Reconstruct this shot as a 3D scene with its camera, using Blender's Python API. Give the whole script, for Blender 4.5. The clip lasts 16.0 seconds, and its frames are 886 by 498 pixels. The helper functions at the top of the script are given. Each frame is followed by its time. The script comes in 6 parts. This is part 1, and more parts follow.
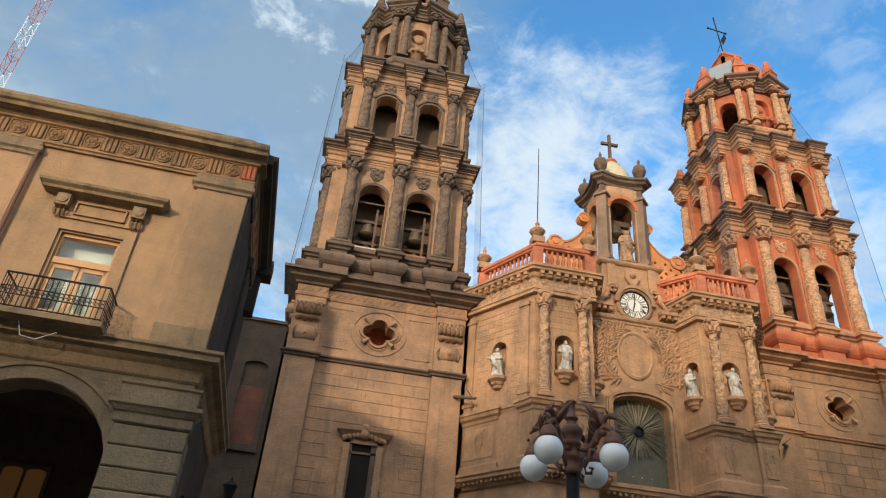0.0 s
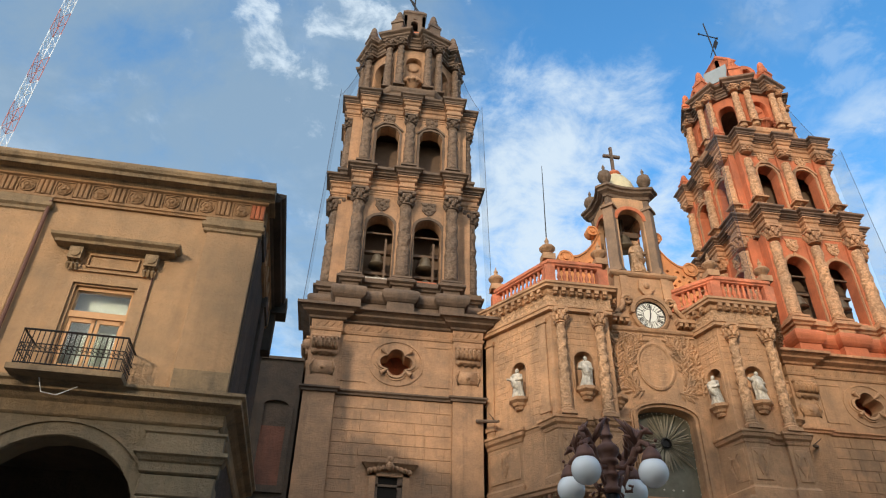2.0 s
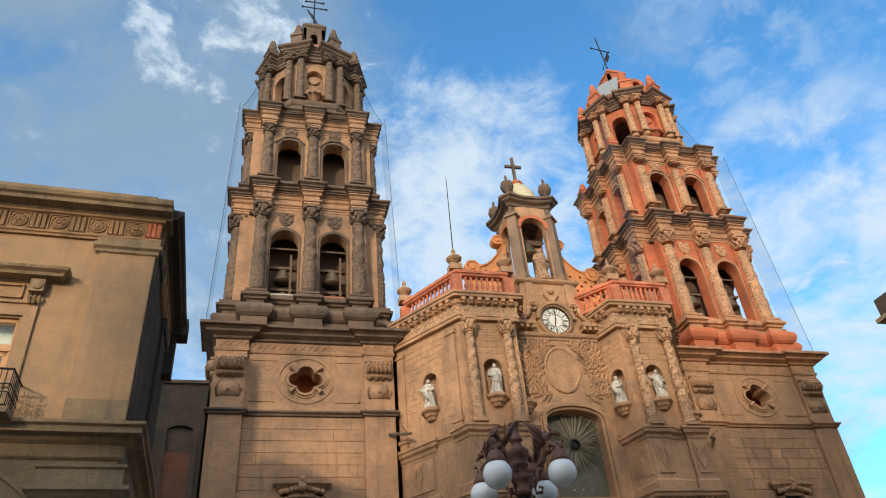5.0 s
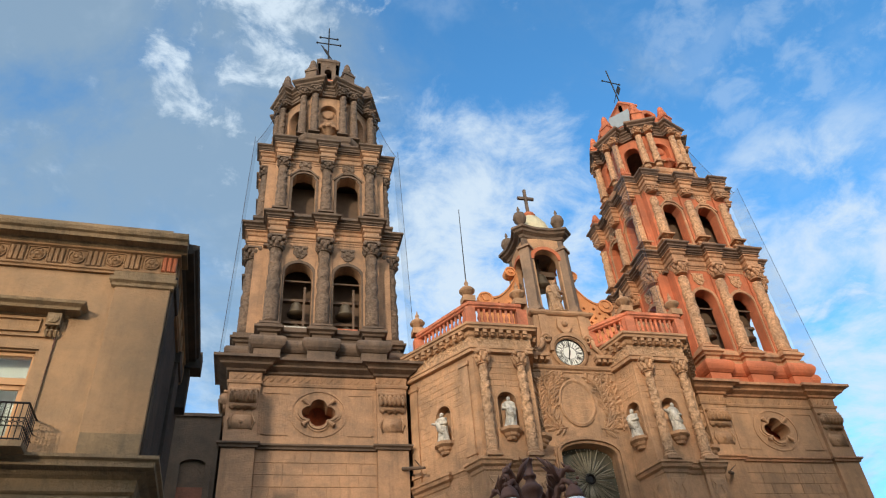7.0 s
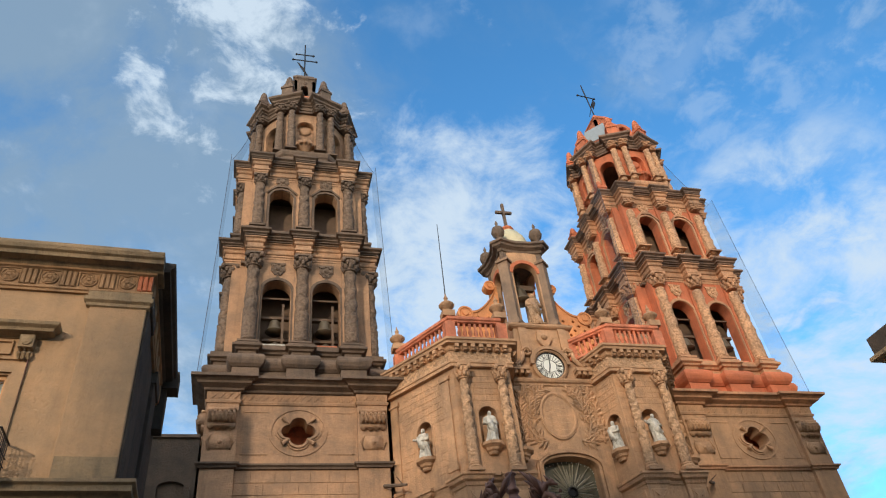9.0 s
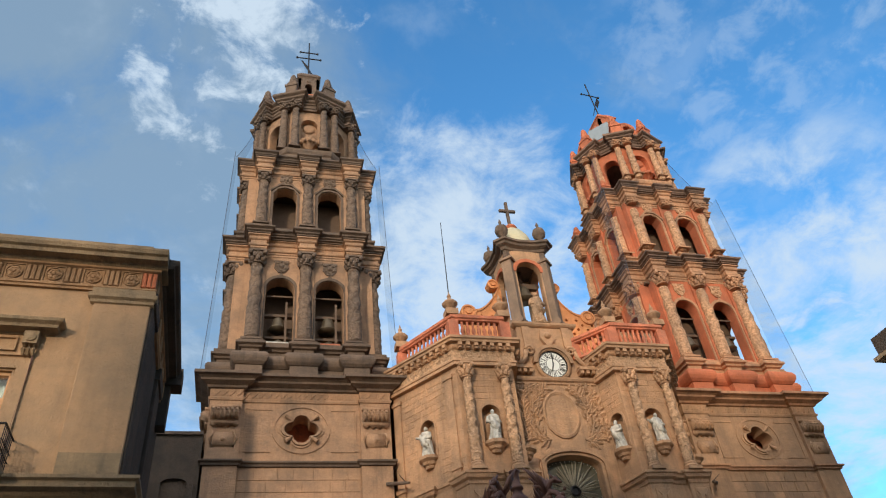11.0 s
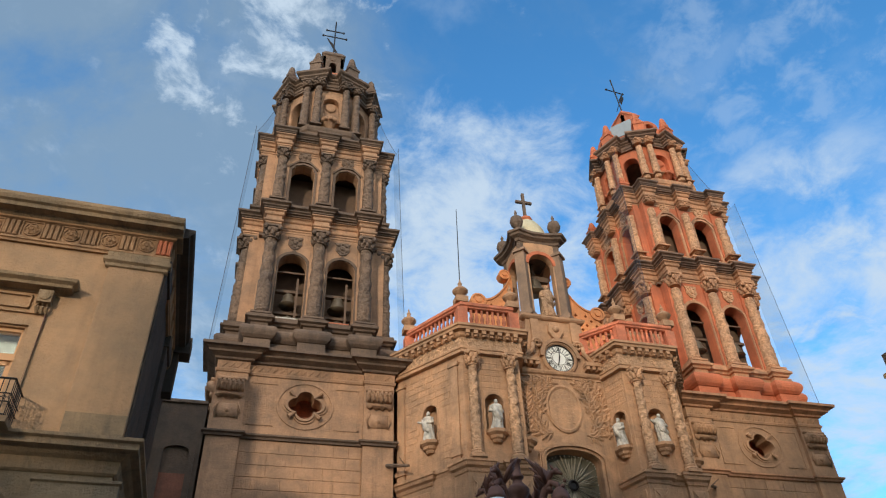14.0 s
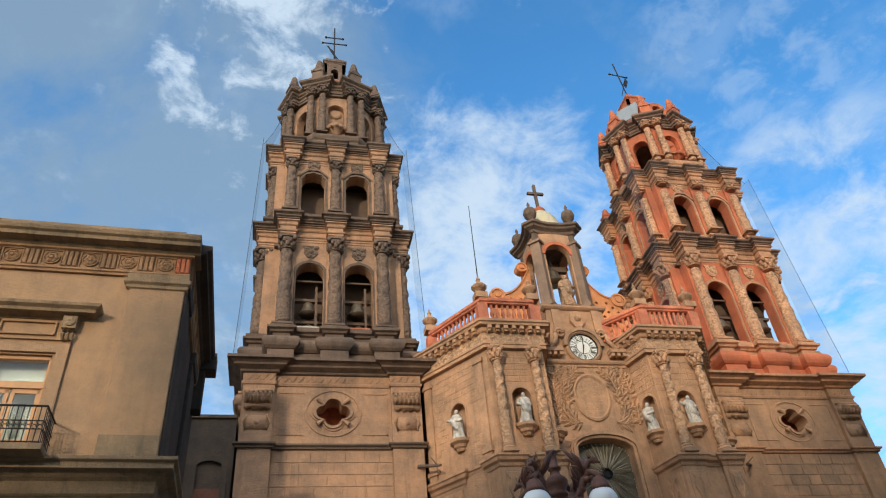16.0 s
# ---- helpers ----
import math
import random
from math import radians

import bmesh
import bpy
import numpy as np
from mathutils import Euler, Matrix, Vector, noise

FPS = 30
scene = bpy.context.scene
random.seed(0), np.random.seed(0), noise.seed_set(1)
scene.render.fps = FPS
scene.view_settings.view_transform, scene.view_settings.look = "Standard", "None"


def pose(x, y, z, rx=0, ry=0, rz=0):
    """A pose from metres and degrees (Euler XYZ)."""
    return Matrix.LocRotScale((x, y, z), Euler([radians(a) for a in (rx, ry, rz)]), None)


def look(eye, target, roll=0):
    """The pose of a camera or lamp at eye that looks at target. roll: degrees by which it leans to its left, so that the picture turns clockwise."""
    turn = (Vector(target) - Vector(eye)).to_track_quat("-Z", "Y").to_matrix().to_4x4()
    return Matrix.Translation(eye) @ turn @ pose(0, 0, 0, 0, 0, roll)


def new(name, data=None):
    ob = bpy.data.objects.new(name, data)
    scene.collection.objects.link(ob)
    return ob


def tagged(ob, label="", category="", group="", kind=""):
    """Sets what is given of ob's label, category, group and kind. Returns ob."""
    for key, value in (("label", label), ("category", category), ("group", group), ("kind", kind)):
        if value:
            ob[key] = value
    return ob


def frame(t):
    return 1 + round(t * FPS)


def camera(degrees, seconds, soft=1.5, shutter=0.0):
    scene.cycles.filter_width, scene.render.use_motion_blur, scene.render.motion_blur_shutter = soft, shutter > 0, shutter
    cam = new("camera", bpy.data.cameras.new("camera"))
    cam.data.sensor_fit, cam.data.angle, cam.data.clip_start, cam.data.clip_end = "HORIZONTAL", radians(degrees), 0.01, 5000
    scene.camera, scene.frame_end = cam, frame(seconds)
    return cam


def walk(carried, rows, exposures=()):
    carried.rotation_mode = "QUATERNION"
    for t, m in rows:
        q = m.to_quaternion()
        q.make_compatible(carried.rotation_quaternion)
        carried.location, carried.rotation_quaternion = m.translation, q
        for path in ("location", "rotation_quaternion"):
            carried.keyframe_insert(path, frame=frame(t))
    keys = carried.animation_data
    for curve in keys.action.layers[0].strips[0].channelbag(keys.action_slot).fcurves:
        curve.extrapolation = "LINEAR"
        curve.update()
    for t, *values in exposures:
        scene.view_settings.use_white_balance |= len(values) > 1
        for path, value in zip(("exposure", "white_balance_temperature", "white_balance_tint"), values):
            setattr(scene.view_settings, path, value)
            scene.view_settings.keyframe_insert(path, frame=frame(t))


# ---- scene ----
cam = camera(62.95, 16.0, soft=1.15)
# seconds, eye, point looked at, lean
PATH = [
    (0, (-14.898, -32.39, 1.608), (-11.177, -7.38, 17.752), 5.31),
    (0.5, (-14.875, -32.421, 1.626), (-12.451, -7.304, 17.851), 4.51),
    (1, (-14.898, -32.431, 1.633), (-12.509, -7.386, 17.974), 3.73),
    (1.5, (-14.934, -32.383, 1.615), (-11.143, -7.522, 17.972), 1.03),
    (2, (-15.052, -32.325, 1.653), (-11.753, -7.807, 18.623), 1.43),
    (2.5, (-15.162, -32.214, 1.645), (-11.039, -8.729, 19.85), 4.15),
    (3, (-15.132, -32.229, 1.64), (-11.206, -8.144, 19.001), 6.92),
    (3.5, (-15.103, -32.244, 1.638), (-9.687, -8.14, 18.657), 2.11),
    (4, (-15.071, -32.284, 1.627), (-9.622, -7.916, 18.256), -2.29),
    (4.5, (-14.99, -32.308, 1.636), (-9.182, -8.352, 18.734), -4.07),
    (4.7, (-15.026, -32.318, 1.627), (-8.025, -8.711, 18.765), -5.46),
    (6.8, (-15.029, -32.391, 1.64), (-8.334, -9.337, 19.631), -5.24),
    (7, (-15.029, -32.398, 1.641), (-8.651, -9.54, 19.994), -5.15),
    (7.5, (-15.029, -32.416, 1.644), (-8.287, -9.322, 19.567), -5.18),
    (8, (-15.034, -32.408, 1.641), (-8.883, -9.169, 19.588), -5.31),
    (8.5, (-15.038, -32.4, 1.639), (-7.77, -9.945, 20.158), -7.1),
    (9, (-15.042, -32.393, 1.636), (-7.849, -10.115, 20.397), -7.37),
    (9.5, (-15.046, -32.385, 1.634), (-7.776, -10.487, 20.808), -6.69),
    (9.7, (-15.048, -32.382, 1.633), (-7.229, -10.2, 20.256), -8.86),
    (11.8, (-15.065, -32.349, 1.622), (-8.697, -9.924, 20.505), -5.12),
    (12, (-15.067, -32.346, 1.621), (-8.861, -10.198, 20.881), -4.83),
    (12.5, (-15.071, -32.338, 1.618), (-9.296, -10.275, 21.109), -4.01),
    (13, (-15.076, -32.33, 1.616), (-8.41, -10.272, 20.826), -4.47),
    (13.5, (-15.08, -32.322, 1.613), (-8.356, -10.096, 20.607), -4.32),
    (14, (-15.084, -32.314, 1.611), (-8.475, -9.526, 19.969), -2.4),
    (14.5, (-15.088, -32.307, 1.608), (-9.446, -9.129, 19.8), -1.13),
    (15, (-15.115, -32.275, 1.621), (-8.992, -9.231, 19.828), -0.9),
    (15.5, (-15.142, -32.243, 1.633), (-9.19, -9.062, 19.723), -3.16),
    (16, (-15.142, -32.243, 1.633), (-9.097, -9.281, 19.97), -5.85),
]
walk(cam, [(t, look(eye, p, r)) for t, eye, p, r in PATH],
     [(0, 0.06, 6400, 10), (0.7, 0.0, 6150, 10), (2.2, 0.02, 6300, 10), (3.0, -0.16, 6330, 10), (3.8, 0.0, 6300, 10), (7, -0.01, 6210, 10),
      (9.5, -0.12, 6090, 10), (12, -0.13, 6020, 10), (13, -0.24, 5970, 10), (14.5, -0.19, 5970, 10), (16, -0.10, 5970, 10)])

# ---- light ----
SUN_AZ, SUN_EL = 30.0, 13.0     # degrees to the left behind the eye, degrees up
sun = new("sun", bpy.data.lights.new("sun", "SUN"))
sun.data.energy, sun.data.angle, sun.data.color = 2.6, radians(2.6), (1.0, 0.80, 0.57)
_s = Vector((-math.sin(radians(SUN_AZ)) * math.cos(radians(SUN_EL)), -math.cos(radians(SUN_AZ)) * math.cos(radians(SUN_EL)), math.sin(radians(SUN_EL))))
sun.matrix_world = look(_s * 200, (0, 0, 0))


def node(tree, kind, **values):
    n = tree.nodes.new(kind)
    for key, value in values.items():
        if key in n.inputs:
            n.inputs[key].default_value = value
    return n


def build_world():
    w = bpy.data.worlds.new("evening_sky")
    scene.world = w
    w.use_nodes = True
    tr = w.node_tree
    ln = tr.links.new
    bg = tr.nodes["Background"]
    sky = node(tr, "ShaderNodeTexSky")
    sky.sky_type, sky.sun_disc = "NISHITA", False
    sky.sun_elevation, sky.sun_rotation = radians(SUN_EL), radians(180 + SUN_AZ)
    sky.air_density, sky.dust_density, sky.ozone_density = 1.0, 0.6, 2.0
    co = node(tr, "ShaderNodeTexCoord")
    sep = node(tr, "ShaderNodeSeparateXYZ")
    ln(co.outputs["Generated"], sep.inputs[0])
    # tint of the clear sky: fresher blue
    tint = node(tr, "ShaderNodeMix")
    tint.data_type, tint.blend_type = "RGBA", "MULTIPLY"
    tint.inputs[0].default_value = 1.0
    tint.inputs[7].default_value = SKY_TINT
    ln(sky.outputs[0], tint.inputs[6])
    # clouds lie on a layer overhead: direction / height
    zz = node(tr, "ShaderNodeMath")
    zz.operation, zz.inputs[1].default_value = "ADD", 0.25
    ln(sep.outputs[2], zz.inputs[0])
    lay = node(tr, "ShaderNodeVectorMath")
    lay.operation = "DIVIDE"
    cz = node(tr, "ShaderNodeCombineXYZ")
    for i in range(3):
        ln(zz.outputs[0], cz.inputs[i])
    ln(co.outputs["Generated"], lay.inputs[0])
    ln(cz.outputs[0], lay.inputs[1])

    def puff(scale, detail, rough, lo, hi, shift, stretch=(1, 1, 1), dist=0.0):
        mp = node(tr, "ShaderNodeMapping")
        mp.inputs["Location"].default_value, mp.inputs["Scale"].default_value = shift, stretch
        ln(lay.outputs[0], mp.inputs[0])
        nz = node(tr, "ShaderNodeTexNoise", Scale=scale, Detail=detail, Roughness=rough, Distortion=dist)
        ln(mp.outputs[0], nz.inputs["Vector"])
        mr = node(tr, "ShaderNodeMapRange")
        mr.interpolation_type = "SMOOTHSTEP"
        mr.inputs[1].default_value, mr.inputs[2].default_value = lo, hi
        ln(nz.outputs[0], mr.inputs[0])
        return mr.outputs[0]

    def math2(op, a, b):
        m = node(tr, "ShaderNodeMath")
        m.operation = op
        for i, v in enumerate((a, b)):
            if isinstance(v, (int, float)):
                m.inputs[i].default_value = v
            else:
                ln(v, m.inputs[i])
        return m.outputs[0]

    def blob(way, tight_lo, tight_hi):
        """1 round a direction, falling to 0."""
        d = node(tr, "ShaderNodeVectorMath")
        d.operation = "DOT_PRODUCT"
        nrm = node(tr, "ShaderNodeVectorMath")
        nrm.operation = "NORMALIZE"
        ln(co.outputs["Generated"], nrm.inputs[0])
        ln(nrm.outputs[0], d.inputs[0])
        d.inputs[1].default_value = Vector(way).normalized()
        mr = node(tr, "ShaderNodeMapRange")
        mr.interpolation_type = "SMOOTHSTEP"
        mr.inputs[1].default_value, mr.inputs[2].default_value = tight_lo, tight_hi
        ln(d.outputs["Value"], mr.inputs[0])
        return mr.outputs[0]

    def drift(way, tight_lo, tight_hi, scale, lo, hi, shift, gain):
        """Cloud gathered round a direction, with an edge shaped by the noise itself."""
        mp = node(tr, "ShaderNodeMapping")
        mp.inputs["Location"].default_value = shift
        ln(lay.outputs[0], mp.inputs[0])
        nz = node(tr, "ShaderNodeTexNoise", Scale=scale, Detail=9.0, Roughness=0.63, Distortion=0.3)
        ln(mp.outputs[0], nz.inputs["Vector"])
        v = math2("ADD", nz.outputs[0], math2("MULTIPLY", math2("SUBTRACT", blob(way, tight_lo, tight_hi), 1.0), gain))
        mr = node(tr, "ShaderNodeMapRange")
        mr.interpolation_type = "SMOOTHSTEP"
        mr.inputs[1].default_value, mr.inputs[2].default_value = lo, hi
        ln(v, mr.inputs[0])
        return mr.outputs[0]

    # low bank of cumulus towards the horizon
    low = node(tr, "ShaderNodeMapRange")
    low.interpolation_type = "SMOOTHSTEP"
    low.inputs[1].default_value, low.inputs[2].default_value = 0.62, 0.52
    ln(sep.outputs[2], low.inputs[0])
    bank = math2("MULTIPLY", puff(3.1, 9, 0.62, 0.40, 0.64, (1.3, 0.4, 0), (1, 1, 1), 0.3), low.outputs[0])
    # small scattered puffs and one broad soft veil
    scat = math2("MULTIPLY", puff(6.5, 8, 0.6, 0.52, 0.74, (0.2, 2.1, 0), (1, 1, 1), 0.2), 0.75)
    veil = drift(CLOUD_VEIL, 0.89, 0.985, 2.6, 0.18, 0.55, (0.0, 0.0, 0), 0.32)
    puffs = drift(CLOUD_PUFF, 0.978, 0.999, 13.0, 0.42, 0.62, (2.0, 1.0, 0), 0.25)
    right = math2("MULTIPLY", blob(CLOUD_RIGHT, 0.975, 0.992), puff(14.0, 8, 0.6, 0.45, 0.66, (1.0, 3.0, 0), (1, 1, 1), 0.3))
    cover = math2("MAXIMUM", math2("MAXIMUM", bank, math2("MULTIPLY", scat, 0.25)), math2("MAXIMUM", math2("MULTIPLY", puffs, 1.0), math2("MULTIPLY", right, 0.28)))
    # denser banks low behind the turret and low on the open side
    heap = drift(CLOUD_HEAP, 0.955, 0.997, 8.0, 0.26, 0.60, (3.0, 0.5, 0), 0.32)
    side = math2("MULTIPLY", blob(CLOUD_SIDE, 0.975, 0.998), puff(7.0, 9, 0.62, 0.40, 0.70, (0.6, 1.5, 0), (1, 1, 1), 0.3))
    cover = math2("MAXIMUM", cover, math2("MAXIMUM", heap, side))
    # broad glow round the low sun, added as fill light for the fronts
    glow = node(tr, "ShaderNodeMix")
    glow.data_type = "RGBA"
    ln(math2("MULTIPLY", blob(tuple(_s), 0.15, 0.98), 0.9), glow.inputs[0])
    ln(tint.outputs[2], glow.inputs[6])
    glow.inputs[7].default_value = GLOW_COL
    m1 = node(tr, "ShaderNodeMix")
    m1.data_type = "RGBA"
    ln(math2("MULTIPLY", veil, 0.78), m1.inputs[0])
    ln(glow.outputs[2], m1.inputs[6])
    m1.inputs[7].default_value = VEIL_COL
    m2 = node(tr, "ShaderNodeMix")
    m2.data_type = "RGBA"
    ln(math2("MULTIPLY", cover, 0.92), m2.inputs[0])
    ln(m1.outputs[2], m2.inputs[6])
    m2.inputs[7].default_value = CLOUD_COL
    ln(m2.outputs[2], bg.inputs[0])
    bg.inputs[1].default_value = SKY_STRENGTH


SKY_STRENGTH = 0.15
SKY_TINT = (1.02, 1.9, 2.3, 1)
VEIL_COL = (2.15, 2.85, 3.4, 1)
GLOW_COL = (20.0, 19.0, 17.6, 1)
CLOUD_COL = (4.9, 5.6, 6.1, 1)
CLOUD_HEAP = (0.262, 0.765, 0.588)
CLOUD_SIDE = (0.646, 0.572, 0.506)
CLOUD_VEIL = (-0.221, 0.699, 0.68)
CLOUD_PUFF = (-0.045, 0.622, 0.782)
CLOUD_RIGHT = (0.572, 0.413, 0.708)
build_world()


# ---- materials ----
def stone(name, col, spread=0.25, rough=0.9, streak=0.35, grain=0.25, carve=0.0, carve_scale=7.0, soot=(0.06, 0.05, 0.04), piece=0.0):
    """Weathered stone or plaster: broad patches, fine grain, rain streaks; carve adds cut relief."""
    m = bpy.data.materials.new(name)
    m.use_nodes = True
    tr = m.node_tree
    ln = tr.links.new
    b = tr.nodes["Principled BSDF"]
    b.inputs["Roughness"].default_value = rough
    b.inputs["Specular IOR Level"].default_value = 0.25
    geo = node(tr, "ShaderNodeNewGeometry")
    pos = geo.outputs["Position"]
    big = node(tr, "ShaderNodeTexNoise", Scale=0.55, Detail=6.0, Roughness=0.65)
    fine = node(tr, "ShaderNodeTexNoise", Scale=11.0, Detail=5.0, Roughness=0.7)
    ln(pos, big.inputs["Vector"])
    ln(pos, fine.inputs["Vector"])
    mp = node(tr, "ShaderNodeMapping")
    mp.inputs["Scale"].default_value = (2.2, 2.2, 0.16)
    ln(pos, mp.inputs[0])
    rain = node(tr, "ShaderNodeTexNoise", Scale=1.0, Detail=4.0, Roughness=0.6)
    ln(mp.outputs[0], rain.inputs["Vector"])

    def ramp(src, lo, hi, a, c):
        r = node(tr, "ShaderNodeMapRange")
        r.inputs[1].default_value, r.inputs[2].default_value, r.inputs[3].default_value, r.inputs[4].default_value = lo, hi, a, c
        ln(src, r.inputs[0])
        return r.outputs[0]

    def mix(kind, fac, a, c):
        x = node(tr, "ShaderNodeMix")
        x.data_type, x.blend_type = "RGBA", kind
        for i, v in ((0, fac), (6, a), (7, c)):
            if hasattr(v, "links"):
                ln(v, x.inputs[i])
            else:
                x.inputs[i].default_value = v
        return x.outputs[2]

    light = tuple(min(1, v * (1 + spread * 0.9) * k) for v, k in zip(col, (1.06, 0.98, 0.90))) + (1,)
    dark = tuple(v * (1 - spread) * k for v, k in zip(col, (0.96, 1.0, 1.06))) + (1,)
    c = mix("MIX", ramp(big.outputs[0], 0.32, 0.68, 0, 1), dark, light)
    mid = node(tr, "ShaderNodeTexNoise", Scale=1.9, Detail=7.0, Roughness=0.72, Distortion=0.4)
    ln(pos, mid.inputs["Vector"])
    c = mix("MIX", ramp(mid.outputs[0], 0.50, 0.72, 0, 0.55 * spread / 0.3), c, (col[0] * 0.52, col[1] * 0.58, col[2] * 0.68, 1))
    c = mix("MIX", ramp(mid.outputs[0], 0.46, 0.28, 0, 0.5 * spread / 0.3), c, (min(1, col[0] * 1.35), min(1, col[1] * 1.3), min(1, col[2] * 1.3), 1))
    c = mix("MIX", ramp(fine.outputs[0], 0.40, 0.80, 0, grain), c, tuple(v * 0.55 for v in col) + (1,))
    c = mix("MIX", ramp(rain.outputs[0], 0.52, 0.72, 0, streak), c, (*soot, 1))
    if piece:
        oi = node(tr, "ShaderNodeObjectInfo")
        c = mix("MIX", ramp(oi.outputs["Random"], 0, 1, 0, piece), c, tuple(v * 0.55 for v in col) + (1,))
    bump = node(tr, "ShaderNodeBump", Strength=0.7, Distance=0.075)
    ln(fine.outputs[0], bump.inputs["Height"])
    last = bump
    if carve:
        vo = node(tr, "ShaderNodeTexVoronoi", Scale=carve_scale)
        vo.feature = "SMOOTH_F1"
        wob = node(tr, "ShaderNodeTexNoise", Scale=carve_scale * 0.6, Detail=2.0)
        ln(pos, wob.inputs["Vector"])
        add = node(tr, "ShaderNodeVectorMath")
        add.operation = "MULTIPLY_ADD"
        ln(wob.outputs["Color"], add.inputs[0])
        add.inputs[1].default_value = (0.25, 0.25, 0.25)
        ln(pos, add.inputs[2])
        ln(add.outputs[0], vo.inputs["Vector"])
        b2 = node(tr, "ShaderNodeBump", Strength=1.0, Distance=0.08 * carve)
        b2.invert = True
        ln(vo.outputs["Distance"], b2.inputs["Height"])
        ln(bump.outputs[0], b2.inputs["Normal"])
        last = b2
        # the colour goes darker in the cuts of the carving
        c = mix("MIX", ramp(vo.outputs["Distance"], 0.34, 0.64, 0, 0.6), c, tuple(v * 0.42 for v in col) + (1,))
    ln(last.outputs[0], b.inputs["Normal"])
    ln(c, b.inputs["Base Color"])
    return m


def plain(name, col, rough=0.5, metal=0.0, vary=0.25, scale=6.0, spec=0.5):
    m = bpy.data.materials.new(name)
    m.use_nodes = True
    tr = m.node_tree
    b = tr.nodes["Principled BSDF"]
    b.inputs["Roughness"].default_value, b.inputs["Metallic"].default_value = rough, metal
    b.inputs["Specular IOR Level"].default_value = spec
    geo = node(tr, "ShaderNodeNewGeometry")
    nz = node(tr, "ShaderNodeTexNoise", Scale=scale, Detail=5.0, Roughness=0.65)
    tr.links.new(geo.outputs["Position"], nz.inputs["Vector"])
    x = node(tr, "ShaderNodeMix")
    x.data_type = "RGBA"
    tr.links.new(nz.outputs[0], x.inputs[0])
    x.inputs[6].default_value = tuple(v * (1 - vary) for v in col) + (1,)
    x.inputs[7].default_value = tuple(min(1, v * (1 + vary)) for v in col) + (1,)
    tr.links.new(x.outputs[2], b.inputs["Base Color"])
    bump = node(tr, "ShaderNodeBump", Strength=0.2, Distance=0.01)
    tr.links.new(nz.outputs[0], bump.inputs["Height"])
    tr.links.new(bump.outputs[0], b.inputs["Normal"])
    return m


TAN = stone("tan_sandstone", (0.475, 0.287, 0.16), spread=0.34, streak=0.34, piece=0.35)
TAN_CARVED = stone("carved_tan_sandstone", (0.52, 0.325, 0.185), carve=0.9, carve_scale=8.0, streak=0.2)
GREY = stone("weathered_brown_stone", (0.168, 0.120, 0.086), spread=0.42, grain=0.45, streak=0.5, piece=0.3)
TURRET_PIER = stone("brown_grey_pier_stone", (0.26, 0.18, 0.122), spread=0.3, streak=0.35)
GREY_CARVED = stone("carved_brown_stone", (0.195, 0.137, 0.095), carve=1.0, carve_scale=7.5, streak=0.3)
GREY_PLAIN = stone("buff_tower_ashlar", (0.395, 0.243, 0.143), spread=0.32, grain=0.35, streak=0.35)
ROSE = stone("rose_painted_stone", (0.52, 0.165, 0.078), spread=0.22, streak=0.25)
ROSE_TRIM = stone("rose_brown_cornice_stone", (0.19, 0.122, 0.085), spread=0.42, streak=0.55)
ROSE_BUFF = stone("buff_rose_stone", (0.46, 0.255, 0.14), spread=0.32, streak=0.45)
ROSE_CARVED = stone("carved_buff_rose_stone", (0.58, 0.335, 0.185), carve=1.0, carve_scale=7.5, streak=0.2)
RED = stone("red_limewash", (0.56, 0.195, 0.105), spread=0.5, streak=0.3, soot=(0.35, 0.24, 0.16))
ORANGE = stone("ochre_orange_limewash", (0.62, 0.265, 0.105), spread=0.25, streak=0.2)
PLASTER = stone("ochre_plaster", (0.42, 0.272, 0.15), spread=0.18, rough=0.85, streak=0.16, grain=0.12)
PAL_STONE = stone("grey_buff_ashlar", (0.29, 0.225, 0.14), spread=0.28, streak=0.45, piece=0.35)
PAL_TRIM = stone("buff_cornice_stone", (0.30, 0.22, 0.13), spread=0.3, streak=0.55)
PAL_RED = stone("reddish_frieze_stone", (0.46, 0.155, 0.075), spread=0.3, streak=0.35)
PAL_FRIEZE = stone("brown_frieze_stone", (0.36, 0.22, 0.115), spread=0.35, streak=0.35, piece=0.4)
MARBLE = stone("old_white_marble", (0.58, 0.55, 0.47), spread=0.25, streak=0.25, carve=0.3, carve_scale=6.0, soot=(0.25, 0.22, 0.17))
# Rough wall with the shade of street and arcade put into its colour.
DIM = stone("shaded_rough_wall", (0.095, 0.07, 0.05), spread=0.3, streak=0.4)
# Stone with shade put into its colour; also the corner house's dark parapet.
SHADE_STONE = stone("dark_shade_stone", (0.075, 0.06, 0.047), spread=0.35, streak=0.4)
IRON = plain("black_wrought_iron", (0.018, 0.016, 0.015), 0.55, 0.6)
RUST = plain("rust_brown_cast_iron", (0.14, 0.06, 0.036), 0.65, 0.0, 0.5, 14)
BRONZE = plain("aged_bell_bronze", (0.17, 0.135, 0.09), 0.5, 0.7, 0.4, 5)
WOOD = plain("old_timber", (0.12, 0.075, 0.045), 0.8, 0, 0.4, 3)
FRAME = plain("varnished_window_wood", (0.52, 0.27, 0.10), 0.5, 0, 0.25, 5)
DARK = plain("unlit_interior", (0.02, 0.017, 0.014), 0.9, 0, 0.3, 1, 0.1)
GLOBE = plain("milk_glass", (0.80, 0.83, 0.82), 0.12, 0, 0.03, 2)
